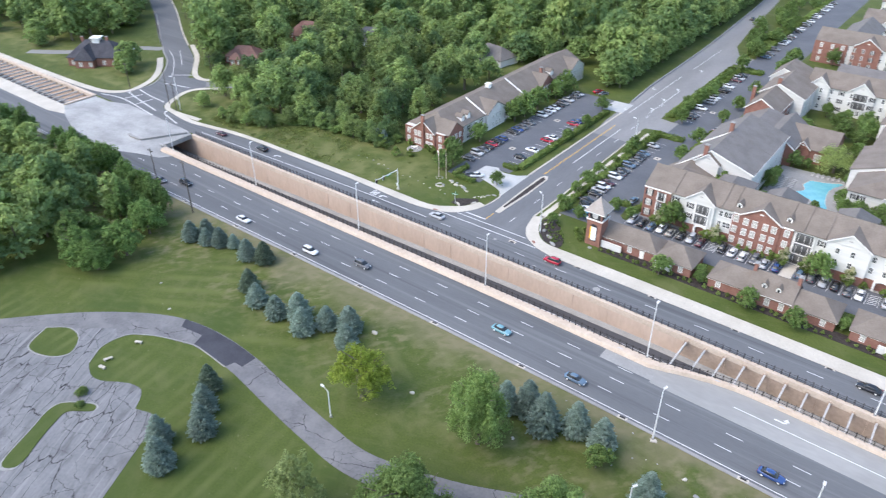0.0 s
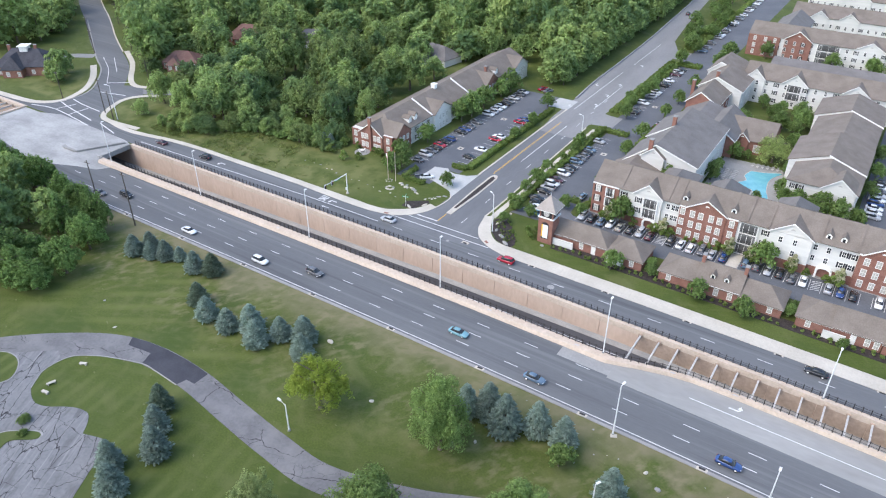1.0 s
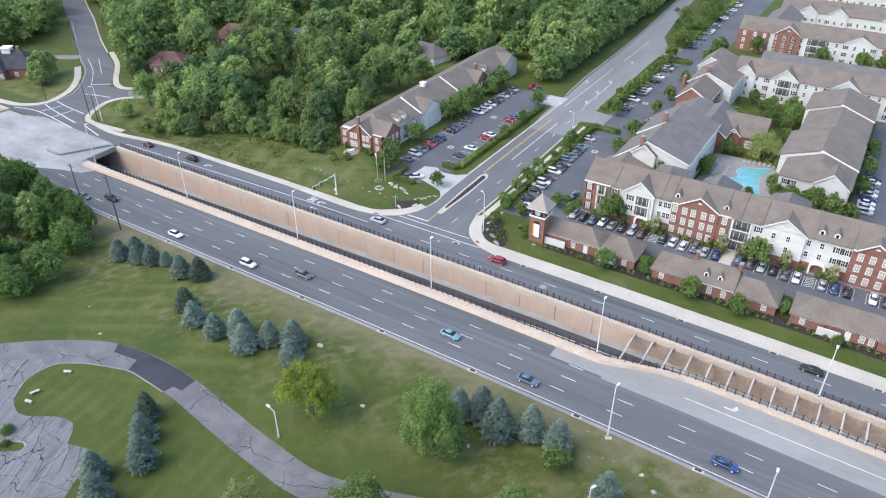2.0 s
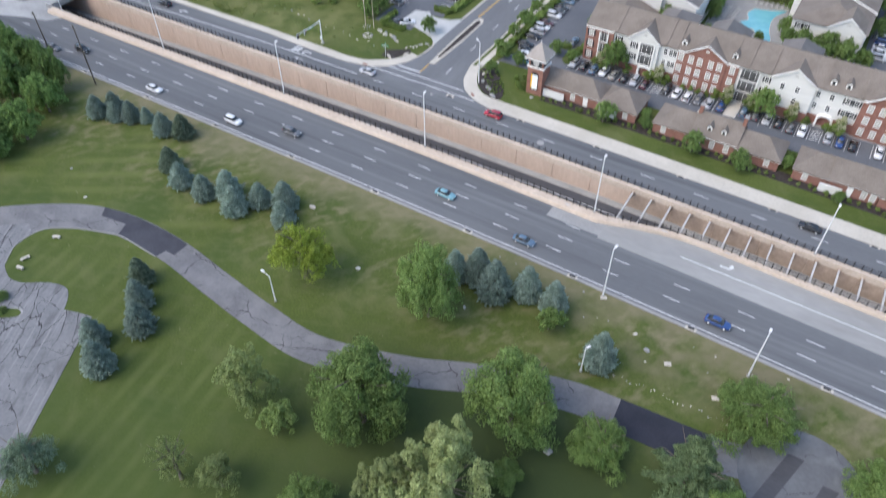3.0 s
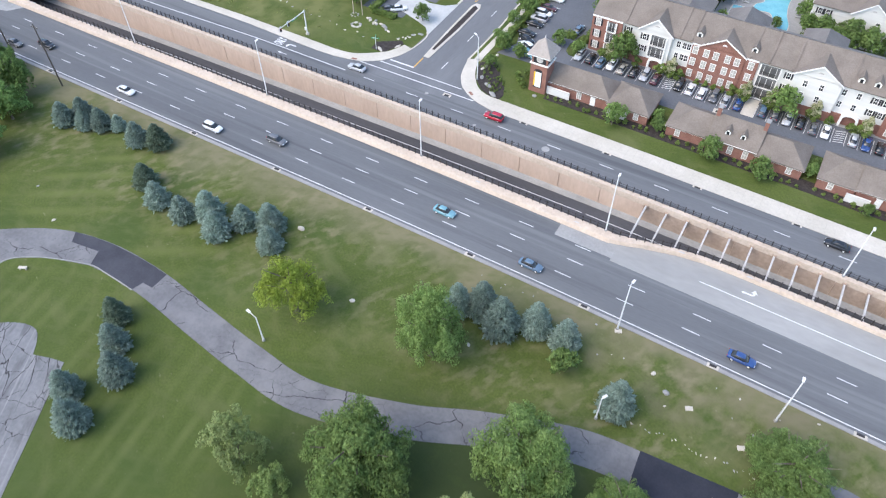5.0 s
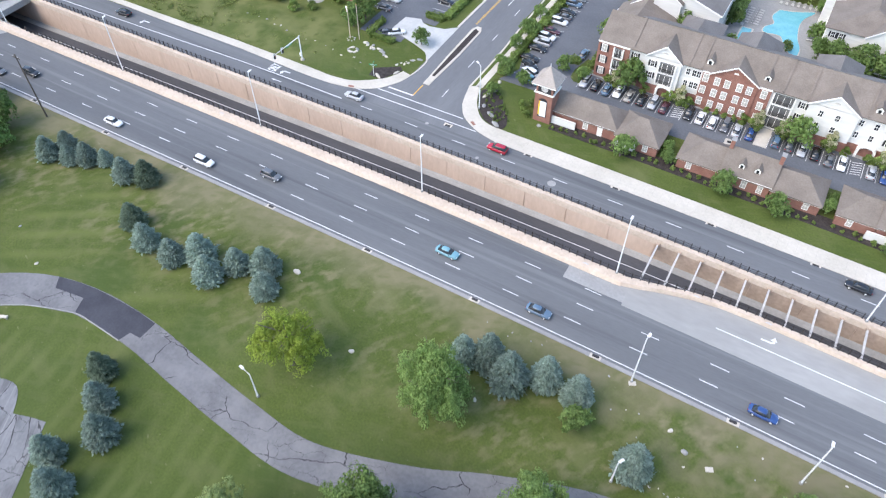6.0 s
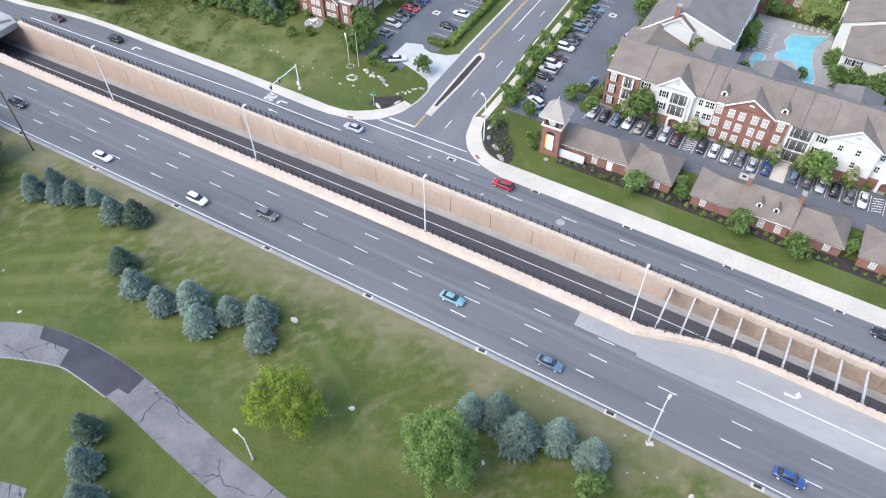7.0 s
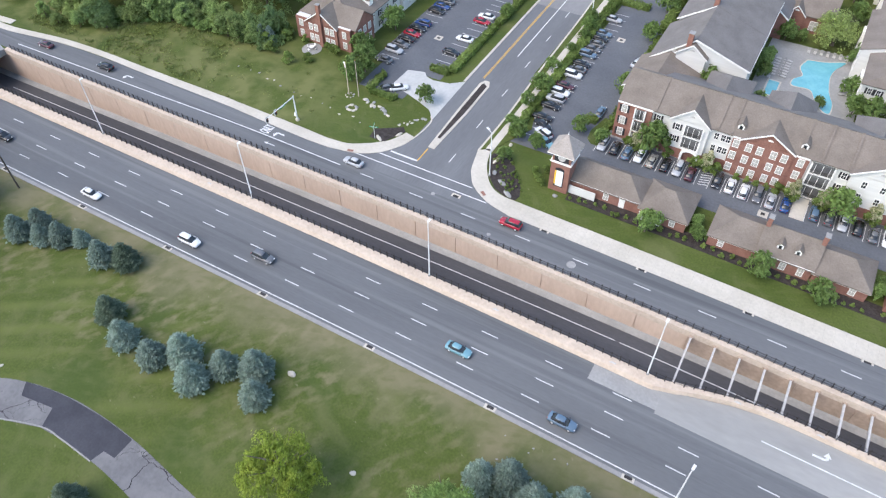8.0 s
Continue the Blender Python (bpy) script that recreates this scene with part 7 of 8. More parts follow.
# rough scrub at the wood's edge
WEED = [crown_mesh(90 + s, m, 1.0, 1.0, 0.0, 8, 420, 0.15) for s, m in enumerate((LEAF_YELLOW, LEAF_WOOD, LEAF))]
for i in range(330):
    x = rng.uniform(-205, -139)
    e = float(np.interp(x, (-208, -195, -184, -177, -170, -141), (131, 130.5, 134.5, 141, 146.5, 148)))
    f = rng.random() ** 0.6
    y = 129.0 + (e + 9 - 129.0) * f
    if f < 0.55 and x > -148:
        continue
    tall = f > 0.72
    if not tall:
        continue
    s = thing("shrub", "rough wild shrub at the edge of the wood", "shrub", "wood edge shrubs", at=(x, y, -0.1), turn=rng.uniform(0, 360))
    sc = rng.uniform(1.0, 2.6)
    s.scale = (sc * 1.25, sc * 1.25, sc * 0.95)
    part("foliage", WEED[1 + i % 2], None, s)
# weeds and coarse tufts on the bank, too many to count
bits = []
for i in range(1500):
    x = rng.uniform(-206, -112)
    e = float(np.interp(x, (-208, -195, -184, -177, -170, -141, -112), (131, 130.5, 134.5, 141, 146.5, 148, 140)))
    y = 128.2 + max(0.5, e + 3 - 128.2) * rng.random()
    if (x > -148 and rng.random() < min(0.94, (x + 156) / 12)) or math.sin(x * 0.21) + math.sin(y * 0.5 + x * 0.13) + rng.uniform(-1, 1) < -0.5:
        continue
    c_ = gen.normal(0, 1, (22, 3)) * np.array([0.5, 0.5, 0.16]) * rng.uniform(0.5, 1.5) + np.array([x, y, 0.16])
    bits.append(blades(gen, c_, np.tile([0, 0, 1.0], (22, 1)), 0.16, 1.3, 0.7))
tagged(new("bank_weeds", mesh_quads("bank_weeds", np.concatenate(bits), LEAF_WEED)), "coarse weeds and tufts on the rough bank", "weeds", "", "stuff")
for i in range(40):
    x = -203 + 1.55 * i + rng.uniform(-1, 1)
    y = float(np.interp(x, (-208, -195, -184, -177, -170, -141), (131, 130.5, 134.5, 141, 146.5, 148))) + rng.uniform(0.5, 6.5)
    tree(x, y, WOODS[i % 6], WOOD_TRUNK, "young leafy tree at the edge of the wood", "woodland trees", rng.uniform(0.38, 0.72), rng.uniform(0, 360), rng.uniform(0.75, 1.0), "woodland_tree")
for x, y, sc in ((-142.4, 150.4, 0.62), (-140.2, 151.2, 0.6), (-144.0, 152.4, 0.5)):
    t = thing("spruce_tree", "small blue spruce at the office corner", "tree", "small spruces", at=(x, y, 0))
    t.scale = (sc, sc, sc)
    part("trunk", SPRUCE_TRUNK, None, t)
    part("needles", SPRUCES[0], None, t)

# ---- vehicles ----
def paint(name, c, rough=0.25):
    m = mat(name, tuple(v * 0.94 for v in c), c, scale=0.8, fine=4, fine_amt=0.03, rough=rough, bump=0, spec=0.5)
    m.node_tree.nodes["Principled BSDF"].inputs["Coat Weight"].default_value = 0.6
    return m


PAINTS = {"white": paint("white_car_paint", (0.72, 0.73, 0.74)), "silver": paint("silver_car_paint", (0.42, 0.43, 0.45), 0.3), "grey": paint("grey_car_paint", (0.12, 0.125, 0.135)),
          "black": paint("black_car_paint", (0.014, 0.015, 0.018)), "blue": paint("blue_car_paint", (0.025, 0.065, 0.20)), "red": paint("red_car_paint", (0.34, 0.012, 0.03)),
          "teal": paint("teal_car_paint", (0.16, 0.33, 0.38)), "beige": paint("beige_car_paint", (0.36, 0.34, 0.30)), "maroon": paint("maroon_car_paint", (0.085, 0.03, 0.04)), "steel_blue": paint("steel_blue_car_paint", (0.10, 0.16, 0.23))}
TYRE = mat("tyre_rubber", (0.012, 0.012, 0.013), (0.02, 0.02, 0.02), rough=0.85, bump=0)
LAMP_CLEAR = mat("clear_lamp_lens", (0.7, 0.7, 0.68), (0.8, 0.8, 0.78), rough=0.1, bump=0, spec=0.6)
LAMP_RED = mat("red_lamp_lens", (0.30, 0.01, 0.01), (0.36, 0.015, 0.012), rough=0.15, bump=0)


def loft(stations, ring):
    """Rings along the car, joined to one skin."""
    bm = bmesh.new()
    rows = [[bm.verts.new((x, y, z)) for y, z in ring(*rest)] for x, *rest in stations]
    k = len(rows[0])
    for a, b in zip(rows, rows[1:]):
        for i in range(k):
            bm.faces.new((a[i], b[i], b[(i + 1) % k], a[(i + 1) % k]))
    bm.faces.new(rows[0]), bm.faces.new(rows[-1][::-1])
    bmesh.ops.recalc_face_normals(bm, faces=bm.faces)
    for f in bm.faces:
        f.smooth = True
    return bm


def body_ring(w, zl, zb):
    return [(-w * 0.9, zl), (-w * 0.98, zl + 0.12), (-w, (zl + zb) / 2), (-w * 0.97, zb - 0.1), (-w * 0.86, zb), (0, zb + 0.04), (w * 0.86, zb), (w * 0.97, zb - 0.1), (w, (zl + zb) / 2), (w * 0.98, zl + 0.12), (w * 0.9, zl)]


def glass_ring(wb, wt, zb, zt):
    return [(-wb, zb), (-wt, zt - 0.06), (-wt * 0.85, zt), (wt * 0.85, zt), (wt, zt - 0.06), (wb, zb)]


SHAPES = {
    "sedan": ([(-2.36, 0.70, 0.42, 0.82), (-2.22, 0.84, 0.28, 0.95), (-1.4, 0.90, 0.22, 0.98), (0, 0.91, 0.22, 0.95), (1.1, 0.91, 0.22, 0.92), (1.8, 0.88, 0.25, 0.84), (2.22, 0.78, 0.30, 0.72), (2.36, 0.62, 0.40, 0.60)],
              [(-1.85, 0.72, 0.60, 0.94, 0.98), (-1.10, 0.78, 0.60, 0.93, 1.42), (-0.2, 0.79, 0.62, 0.92, 1.46), (0.40, 0.78, 0.60, 0.92, 1.42), (1.15, 0.72, 0.58, 0.88, 0.92)], (-1.05, 0.38, 0.55, 1.47)),
    "suv": ([(-2.30, 0.78, 0.45, 1.02), (-2.2, 0.90, 0.32, 1.08), (-1.2, 0.94, 0.28, 1.08), (0, 0.94, 0.28, 1.05), (1.1, 0.93, 0.28, 1.02), (1.85, 0.90, 0.30, 0.96), (2.2, 0.82, 0.36, 0.82), (2.32, 0.68, 0.45, 0.66)],
            [(-2.22, 0.78, 0.66, 1.05, 1.12), (-1.85, 0.82, 0.66, 1.04, 1.66), (-0.5, 0.83, 0.68, 1.03, 1.71), (0.35, 0.82, 0.66, 1.02, 1.66), (1.20, 0.76, 0.62, 0.98, 1.02)], (-1.85, 0.33, 0.61, 1.72)),
}
CAR_MESHES = {}
for kind, (st, gl, rf) in SHAPES.items():
    xw = 1.42
    wheel = tube(bmesh.new(), (0, -0.11, 0), (0, 0.11, 0), 0.335, 0.335, 16)
    rim = tube(bmesh.new(), (0, -0.12, 0), (0, 0.12, 0), 0.2, 0.2, 10)
    x0, x1, wr, zt = rf
    roof_bm = loft([(x0 - 0.06, wr * 0.8, zt - 0.035), (x0 + 0.25, wr, zt - 0.005), (x1 - 0.3, wr, zt - 0.005), (x1 + 0.05, wr * 0.8, zt - 0.05)], lambda w, z: [(-w, z - 0.03), (-w * 0.9, z + 0.015), (0, z + 0.04), (w * 0.9, z + 0.015), (w, z - 0.03)])
    mirror = boxes((0.75, 0.9, -1.03, -0.88, 0.93, 1.05))
    mirror2 = boxes((0.75, 0.9, 0.88, 1.03, 0.93, 1.05))
    zl = st[-2][3]
    zr_ = st[0][3]
    CAR_MESHES[kind] = {
        "body": mesh_of("body", loft(st, body_ring), PAINTS["white"]), "glasshouse": mesh_of("glasshouse", loft(gl, glass_ring), DARK_GLASS), "roof": mesh_of("roof", roof_bm, PAINTS["white"]),
        "tyre": mesh_of("wheel", wheel, TYRE), "rim": mesh_of("rim", rim, PALE_METAL), "mirror": mesh_of("mirror", mirror, SHUTTER), "mirror2": mesh_of("mirror", mirror2, SHUTTER),
        "headlight": mesh_of("headlight", boxes((2.10, 2.29, -0.16, 0.16, zl - 0.12, zl + 0.0)), LAMP_CLEAR), "taillight": mesh_of("taillight", boxes((-2.36, -2.2, -0.14, 0.14, zr_ - 0.14, zr_ + 0.03)), LAMP_RED)}


def car(x, y, turn, colour, kind="sedan", z=0.05, where="parked in a bay", group="parked cars"):
    me = CAR_MESHES[kind]
    word = colour.replace("_", " ")
    c = thing("car", f"{word} {'sport utility car' if kind == 'suv' else 'saloon car'} {where}", "car", group, at=(x, y, z), turn=turn)
    for n in ("body", "roof"):
        p = part(n, me[n], None, c)
        p.material_slots[0].link = 'OBJECT'
        p.material_slots[0].material = PAINTS[colour]
    part("glasshouse", me["glasshouse"], None, c)
    for sx in (-1.42, 1.42):
        for sy in (-0.78, 0.78):
            w = part("wheel", me["tyre"], None, c)
            w.location = (sx, sy, 0.335)
            part("rim", me["rim"], None, w)
    part("mirror", me["mirror"], None, c), part("mirror", me["mirror2"], None, c)
    for sy in (-0.6, 0.6):
        part("headlight", me["headlight"], None, c).location = (0, sy * 0.9, 0)
        part("taillight", me["taillight"], None, c).location = (0, sy, 0)
    return c


crng = random.Random(3)
LOT_ROW = "silver black steel_blue white beige black silver maroon - black white white grey silver blue - steel_blue grey silver black grey white - silver blue black - white maroon grey silver".split()
SUVS = {0, 6, 9, 11, 12, 16, 17}
for i, c in enumerate(LOT_ROW):
    if c != "-":
        x = -50.2 + 2.78 * i
        car(x + crng.uniform(-0.12, 0.12), 154.4 + crng.uniform(-0.35, 0.35), 90 if i % 3 else -90, c, "suv" if i in SUVS else "sedan")
WEST_ROW = [(148.9, "teal"), (151.5, "white"), (154.2, "black"), (156.8, "black"), (161.6, "black"), (164.6, "silver"), (167.4, "white"), (170.6, "maroon"), (175.6, "white"), (178.2, "grey"), (180.9, "black"), (185.6, "steel_blue"), (188.4, "grey"), (191.2, "grey"), (193.9, "black"), (196.7, "steel_blue"), (204.6, "silver")]
for i, (y, c) in enumerate(WEST_ROW):
    car(-65.9 - 0.015 * (y - 150) + (4.2 if y < 150 else 2.6 if y < 152.5 else 1.2 if y < 155 else 0), y, (-25 if y < 155 else 0) + (180 if i % 4 == 1 else 0), c, "suv" if i in (1, 5, 6, 8, 11) else "sedan")
FAR_ROW = [(236, "black"), (239, "grey"), (247.3, "white"), (255.5, "silver"), (258.6, "silver"), (261.6, "white"), (270, "black"), (272.8, "grey"), (277.2, "white"), (286.1, "maroon"), (289, "silver"), (293.2, "black"), (324.9, "steel_blue"), (331, "grey"), (338.9, "grey"), (350, "silver"), (353, "white"), (356, "white"), (362, "grey"), (365, "silver"), (376, "black"), (381, "white"), (390, "grey"), (393, "black"), (399, "white"), (409, "silver"), (412, "white"), (418, "grey"), (427, "white"), (430, "silver"), (437, "white"), (446, "grey")]
for i, (y, c) in enumerate(FAR_ROW):
    car(-66.2, y, 0 if i % 3 else 180, c, "suv" if i % 4 == 2 else "sedan")
car(-55.0, 164.8, 90, "steel_blue"), car(-54.2, 188, 80, "silver"), car(-53.6, 231, 60, "white"), car(-53.8, 228.4, 60, "red")
OFFICE_W = [(158.8, "grey"), (163.6, "silver"), (166.8, "grey"), (169.6, "black"), (172.4, "red"), (175.3, "black"), (178.1, "blue"), (185.4, "black"), (188.3, "blue"), (191.2, "grey"), (196.2, "grey"), (205.0, "white"), (208.0, "silver"), (211.0, "white"), (214.2, "white"), (217.4, "black"), (220.3, "grey"), (224.6, "silver"), (229.4, "grey"), (232.5, "silver")]
for i, (y, c) in enumerate(OFFICE_W):
    car(-110.3, y, 0 if i % 3 else 180, c, "suv" if i % 5 == 1 else "sedan")
for i, (y, c) in enumerate([(169.7, "black"), (176.8, "white"), (186.6, "red"), (189.4, "white"), (204.6, "red"), (207.4, "blue")]):
    car(-97.0, y, 180 if i % 2 else 0, c)
car(-103.0, 148.9, 40, "grey"), car(-100.8, 150.4, 40, "white")
car(-105.4, 240, 70, "red"), car(-102.6, 239.0, 70, "grey")
EAST_ROW = "silver white white blue white silver grey white black".split()
for i, c in enumerate(EAST_ROW):
    car(18.2, 198.5 + 3.0 * i, 0, c, "suv" if i % 3 == 0 else "sedan")
    car(31.5, 203.5 + 3.0 * i, 180, EAST_ROW[i - 4], "suv" if i % 4 == 1 else "sedan")
# traffic on the two carriageways
for x, y, c, kind, turn in ((-136.9, 88.0, "white", "sedan", 0), (-109.9, 88.0, "white", "suv", 0), (-94.7, 91.6, "grey", "suv", 0), (-52.2, 91.6, "teal", "sedan", 0), (-31.4, 88.0, "steel_blue", "sedan", 0), (7.9, 88.3, "blue", "sedan", 0), (-168.6, 91.6, "black", "suv", 0), (-176.5, 88.2, "grey", "sedan", 0),
                            (-57.5, 122.7, "red", "suv", 180), (-95.1, 122.7, "silver", "sedan", 180), (-169.3, 122.2, "black", "suv", 180), (16.7, 122.9, "black", "sedan", 180), (-190.6, 121.9, "maroon", "sedan", 180)):
    car(x, y + dy(x), turn - (math.degrees((x + 90) / 2925) if x > -90 else 0), c, kind, 0.045, "driving along the carriageway", "cars on the road")
car(-91.2, 385, 92, "black", "suv", 0.045, "on the side street", "cars on the road")

# ---- lamps, signals, signs, boulders ----
def street_lamp(x, y, z, h, arms, label, group, arm=1.6, pole=None):
    """A tapered pole with flat lamp heads on short arms; arms: directions in degrees."""
    t = thing("street_lamp", label, "street lamp", group, at=(x, y, z))
    m = pole or PALE_METAL
    part("base_plate", tube(bmesh.new(), (0, 0, -0.05), (0, 0, 0.35), 0.3, 0.27, 10), CONCRETE_GREY, t)
    part("pole", tube(bmesh.new(), (0, 0, 0.3), (0, 0, h), 0.15, 0.085, 10), m, t)
    for a in arms:
        c, s = math.cos(radians(a)), math.sin(radians(a))
        part("arm", tube(bmesh.new(), (0, 0, h - 0.25), (c * arm, s * arm, h + 0.1), 0.06, 0.05, 6), m, t)
        head = part("lamp_head", boxes((-0.1, 0.75, -0.2, 0.2, -0.06, 0.1), (0.0, 0.6, -0.14, 0.14, -0.12, -0.06)), PALE_METAL, t)
        head.matrix_basis = pose(c * arm, s * arm, h + 0.1, 0, 0, a)
    return t


for x in (-191.5, -149.4, -106.7, -64.7, -22.6):
    street_lamp(x, 103.05 + dy(x), 0.8 if x > -190 else 0.05, 14.2, (90,), "tall slender pale steel lamp post on the median barrier", "median lamp posts", 0.12)
for x in (19.2, 61.3):
    street_lamp(x, 116.1 + dy(x), 0.15, 13.0, (270,), "tall slender pale steel lamp post on the trench coping", "median lamp posts", 0.12)
street_lamp(15.6, 78.3, 0, 11.6, (90,), "tall pale lamp post on the verge", "verge lamp posts", 0.25)
street_lamp(-12.3, 82.3, 0, 12.4, (80,), "tall pale lamp post on the verge", "verge lamp posts", 0.5)
street_lamp(-67.8, 133.6, 0.1, 11.5, (150,), "pale lamp post at the street corner", "verge lamp posts", 1.0)
street_lamp(-63.9, 49.7, 0, 6.8, (170,), "park lamp post with a curved arm", "park lamp posts", 1.5)
street_lamp(-9.0, 64.6, 0, 6.2, (60,), "short park lamp post beside the drive", "park lamp posts", 0.25)
street_lamp(-221.5, 127.0, 0.05, 13.0, (200,), "pale lamp post at the west junction", "verge lamp posts", 1.2)
street_lamp(-72.0, 202, 0.1, 9.5, (180,), "pale lamp post by the side street", "verge lamp posts", 1.0)

# wooden utility poles with cross-arms
for x, y, h in ((-152.3, 82.2, 16.5), (-169.6, 83.2, 15.0), (-222.5, 126.0, 11.0), (-231, 128.6, 13.5), (-257.4, 128.5, 11.0), (-297, 170, 11), (-318, 182, 11)):
    t = thing("utility_pole", "dark weathered wooden utility pole with a cross-arm", "utility pole", "utility poles", at=(x, y, 0))
    part("pole", tube(bmesh.new(), (0, 0, -0.2), (0, 0, h), 0.19, 0.12, 9), WOOD_POLE, t)
    arm_ = part("cross_arm", boxes((-1.2, 1.2, -0.07, 0.07, h - 0.9, h - 0.72)), WOOD_POLE, t)
    for s in (-1.05, -0.5, 0.5, 1.05):
        part("insulator", tube(bmesh.new(), (s, 0, h - 0.72), (s, 0, h - 0.5), 0.05, 0.04, 6), STEEL_GREY, arm_)

# cables slung between the poles beside the climbing street
line_pts = [(-239.6, 155.4), (-262.0, 168.6), (-288.0, 183.0), (-329.0, 206.0)]
for x, y in line_pts:
    t = thing("utility_pole", "dark weathered wooden utility pole with a cross-arm", "utility pole", "utility poles", at=(x, y, 0), turn=60)
    part("pole", tube(bmesh.new(), (0, 0, -0.2), (0, 0, 11.0), 0.19, 0.12, 9), WOOD_POLE, t)
    part("cross_arm", boxes((-1.2, 1.2, -0.07, 0.07, 10.0, 10.18)), WOOD_POLE, t)
cables = thing("overhead_cables", "dark overhead cables slung between the wooden poles", "cables")
for (xa, ya), (xb, yb) in zip(line_pts, line_pts[1:]):
    for off, za in ((-1.0, 10.3), (0.0, 10.9), (1.0, 10.3), (0.0, 8.6)):
        d = Vector((xb - xa, yb - ya, 0)).normalized()
        bm = bmesh.new()
        pts = [Vector((xa + (xb - xa) * f - d.y * off, ya + (yb - ya) * f + d.x * off, za - 2.4 * f * (1 - f))) for f in (0, 0.2, 0.4, 0.6, 0.8, 1)]
        for p, q in zip(pts, pts[1:]):
            tube(bm, p, q, 0.035, 0.035, 4)
        part("cable", bm, BLACK_METAL, cables)

# guard rail at the tunnel mouth
gr = thing("guard_rail", "grey steel guard rail beside the tunnel mouth", "guard rail")
for i in range(6):
    part("post", boxes((-198.6 + 2.3 * i, -198.4 + 2.3 * i, 103.0, 103.2, 0, 1.2)), STEEL_GREY, gr)
for z in (0.6, 1.1):
    part("rail", boxes((-198.8, -186.4, 102.95, 103.05, z, z + 0.14)), STEEL_GREY, gr)

# traffic signal on a mast arm
sig = thing("traffic_signal", "pale steel mast arm with hanging traffic signals", "traffic signal", at=(-115, 129, 0))
part("base", tube(bmesh.new(), (0, 0, 0), (0, 0, 0.4), 0.5, 0.45, 10), CONCRETE, sig)
part("mast", tube(bmesh.new(), (0, 0, 0.3), (0, 0, 6.8), 0.17, 0.13, 10), PALE_METAL, sig)
part("arm", tube(bmesh.new(), (0, 0, 6.5), (0.2, -9.8, 6.9), 0.13, 0.07, 8), PALE_METAL, sig)
part("cabinet", boxes((-0.3, 0.3, -0.45, -0.15, 1.4, 2.2)), PALE_METAL, sig)
GREEN_SIGN = mat("green_sign", (0.02, 0.22, 0.10), (0.03, 0.27, 0.13), bump=0, rough=0.5)
for yy in (-6.2, -9.2):
    head = part("signal_head", boxes((-0.18, 0.18, yy - 0.15, yy + 0.15, 5.7, 6.75)), BLACK_METAL, sig, "black signal head")
    for i in range(3):
        part("lens", tube(bmesh.new(), (0.18, yy, 6.5 - 0.32 * i), (0.24, yy, 6.5 - 0.32 * i), 0.12, 0.12, 10), LAMP_RED if i == 0 else SHUTTER, head)
    part("backplate", boxes((-0.22, -0.18, yy - 0.35, yy + 0.35, 5.5, 6.95)), PALE_METAL, head)
blade = part("street_sign", boxes((-0.03, 0.03, -4.9, -2.9, 6.1, 6.7)), GREEN_SIGN, sig, "green street name sign")
part("plain_bar", boxes((0.03, 0.036, -4.6, -3.2, 6.3, 6.5)), WHITE_TRIM, blade)
# corner street sign with two green blades and a low stone sign
cs = thing("street_sign", "green street sign blades on a slim post", "street sign", at=(-95.8, 132.1, 0))
part("post", tube(bmesh.new(), (0, 0, 0), (0, 0, 3.6), 0.06, 0.05, 8), PALE_METAL, cs)
for a in (20, 110):
    b = part("blade", boxes((-1.0, 1.0, -0.025, 0.025, 3.1 if a < 90 else 3.45, 3.42 if a < 90 else 3.77)), GREEN_SIGN, cs)
    b.matrix_basis = pose(0, 0, 0, 0, 0, a)
    part("plain_bar", boxes((-0.7, 0.7, -0.03, 0.03, 3.2 if a < 90 else 3.55, 3.32 if a < 90 else 3.67)), WHITE_TRIM, b)

# flagpoles
for x, y, h, flag in ((-110.2, 142.9, 9.0, True), (-107.8, 143.5, 9.8, False)):
    fp = thing("flagpole", "pale metal flagpole on the office lawn", "flagpole", "flagpoles", at=(x, y, 0))
    part("pole", tube(bmesh.new(), (0, 0, 0), (0, 0, h), 0.12, 0.06, 8), TAN_TOP, fp)
    part("ball", tube(bmesh.new(), (0, 0, h), (0, 0, h + 0.2), 0.1, 0.06, 8), YELLOW_LINE, fp)
    if flag:
        bm = bmesh.new()
        prism([(0.06, -1.6), (0.35, -1.7), (0.62, -1.2), (0.66, -0.2), (0.06, -0.05)], -0.05, 0.05, bm)
        part("flag", bm, SIGN_WHITE, fp, "limp white and red flag").matrix_basis = pose(0, 0, h, 90, 0, 160)
        bm = bmesh.new()
        prism([(0.3, -1.66), (0.62, -1.2), (0.64, -0.7), (0.3, -1.0)], -0.06, 0.06, bm)
        part("flag_patch", bm, PAINTS["red"], fp).matrix_basis = pose(0, 0, h, 90, 0, 160)

# boulders and stones
brng = random.Random(21)


def rock_mesh(seed):
    bm = bmesh.new()
    bmesh.ops.create_icosphere(bm, subdivisions=2, radius=0.5)
    r = random.Random(seed)
    o = Vector((r.uniform(0, 9), r.uniform(0, 9), 0))
    for v in bm.verts:
        v.co *= 1 + 0.35 * noise.noise(v.co * 2.2 + o)
        v.co.z *= 0.62
    return mesh_of("boulder", bm, CONCRETE if seed < 2 else CONCRETE_GREY)


ROCKS = [rock_mesh(i) for i in range(4)]


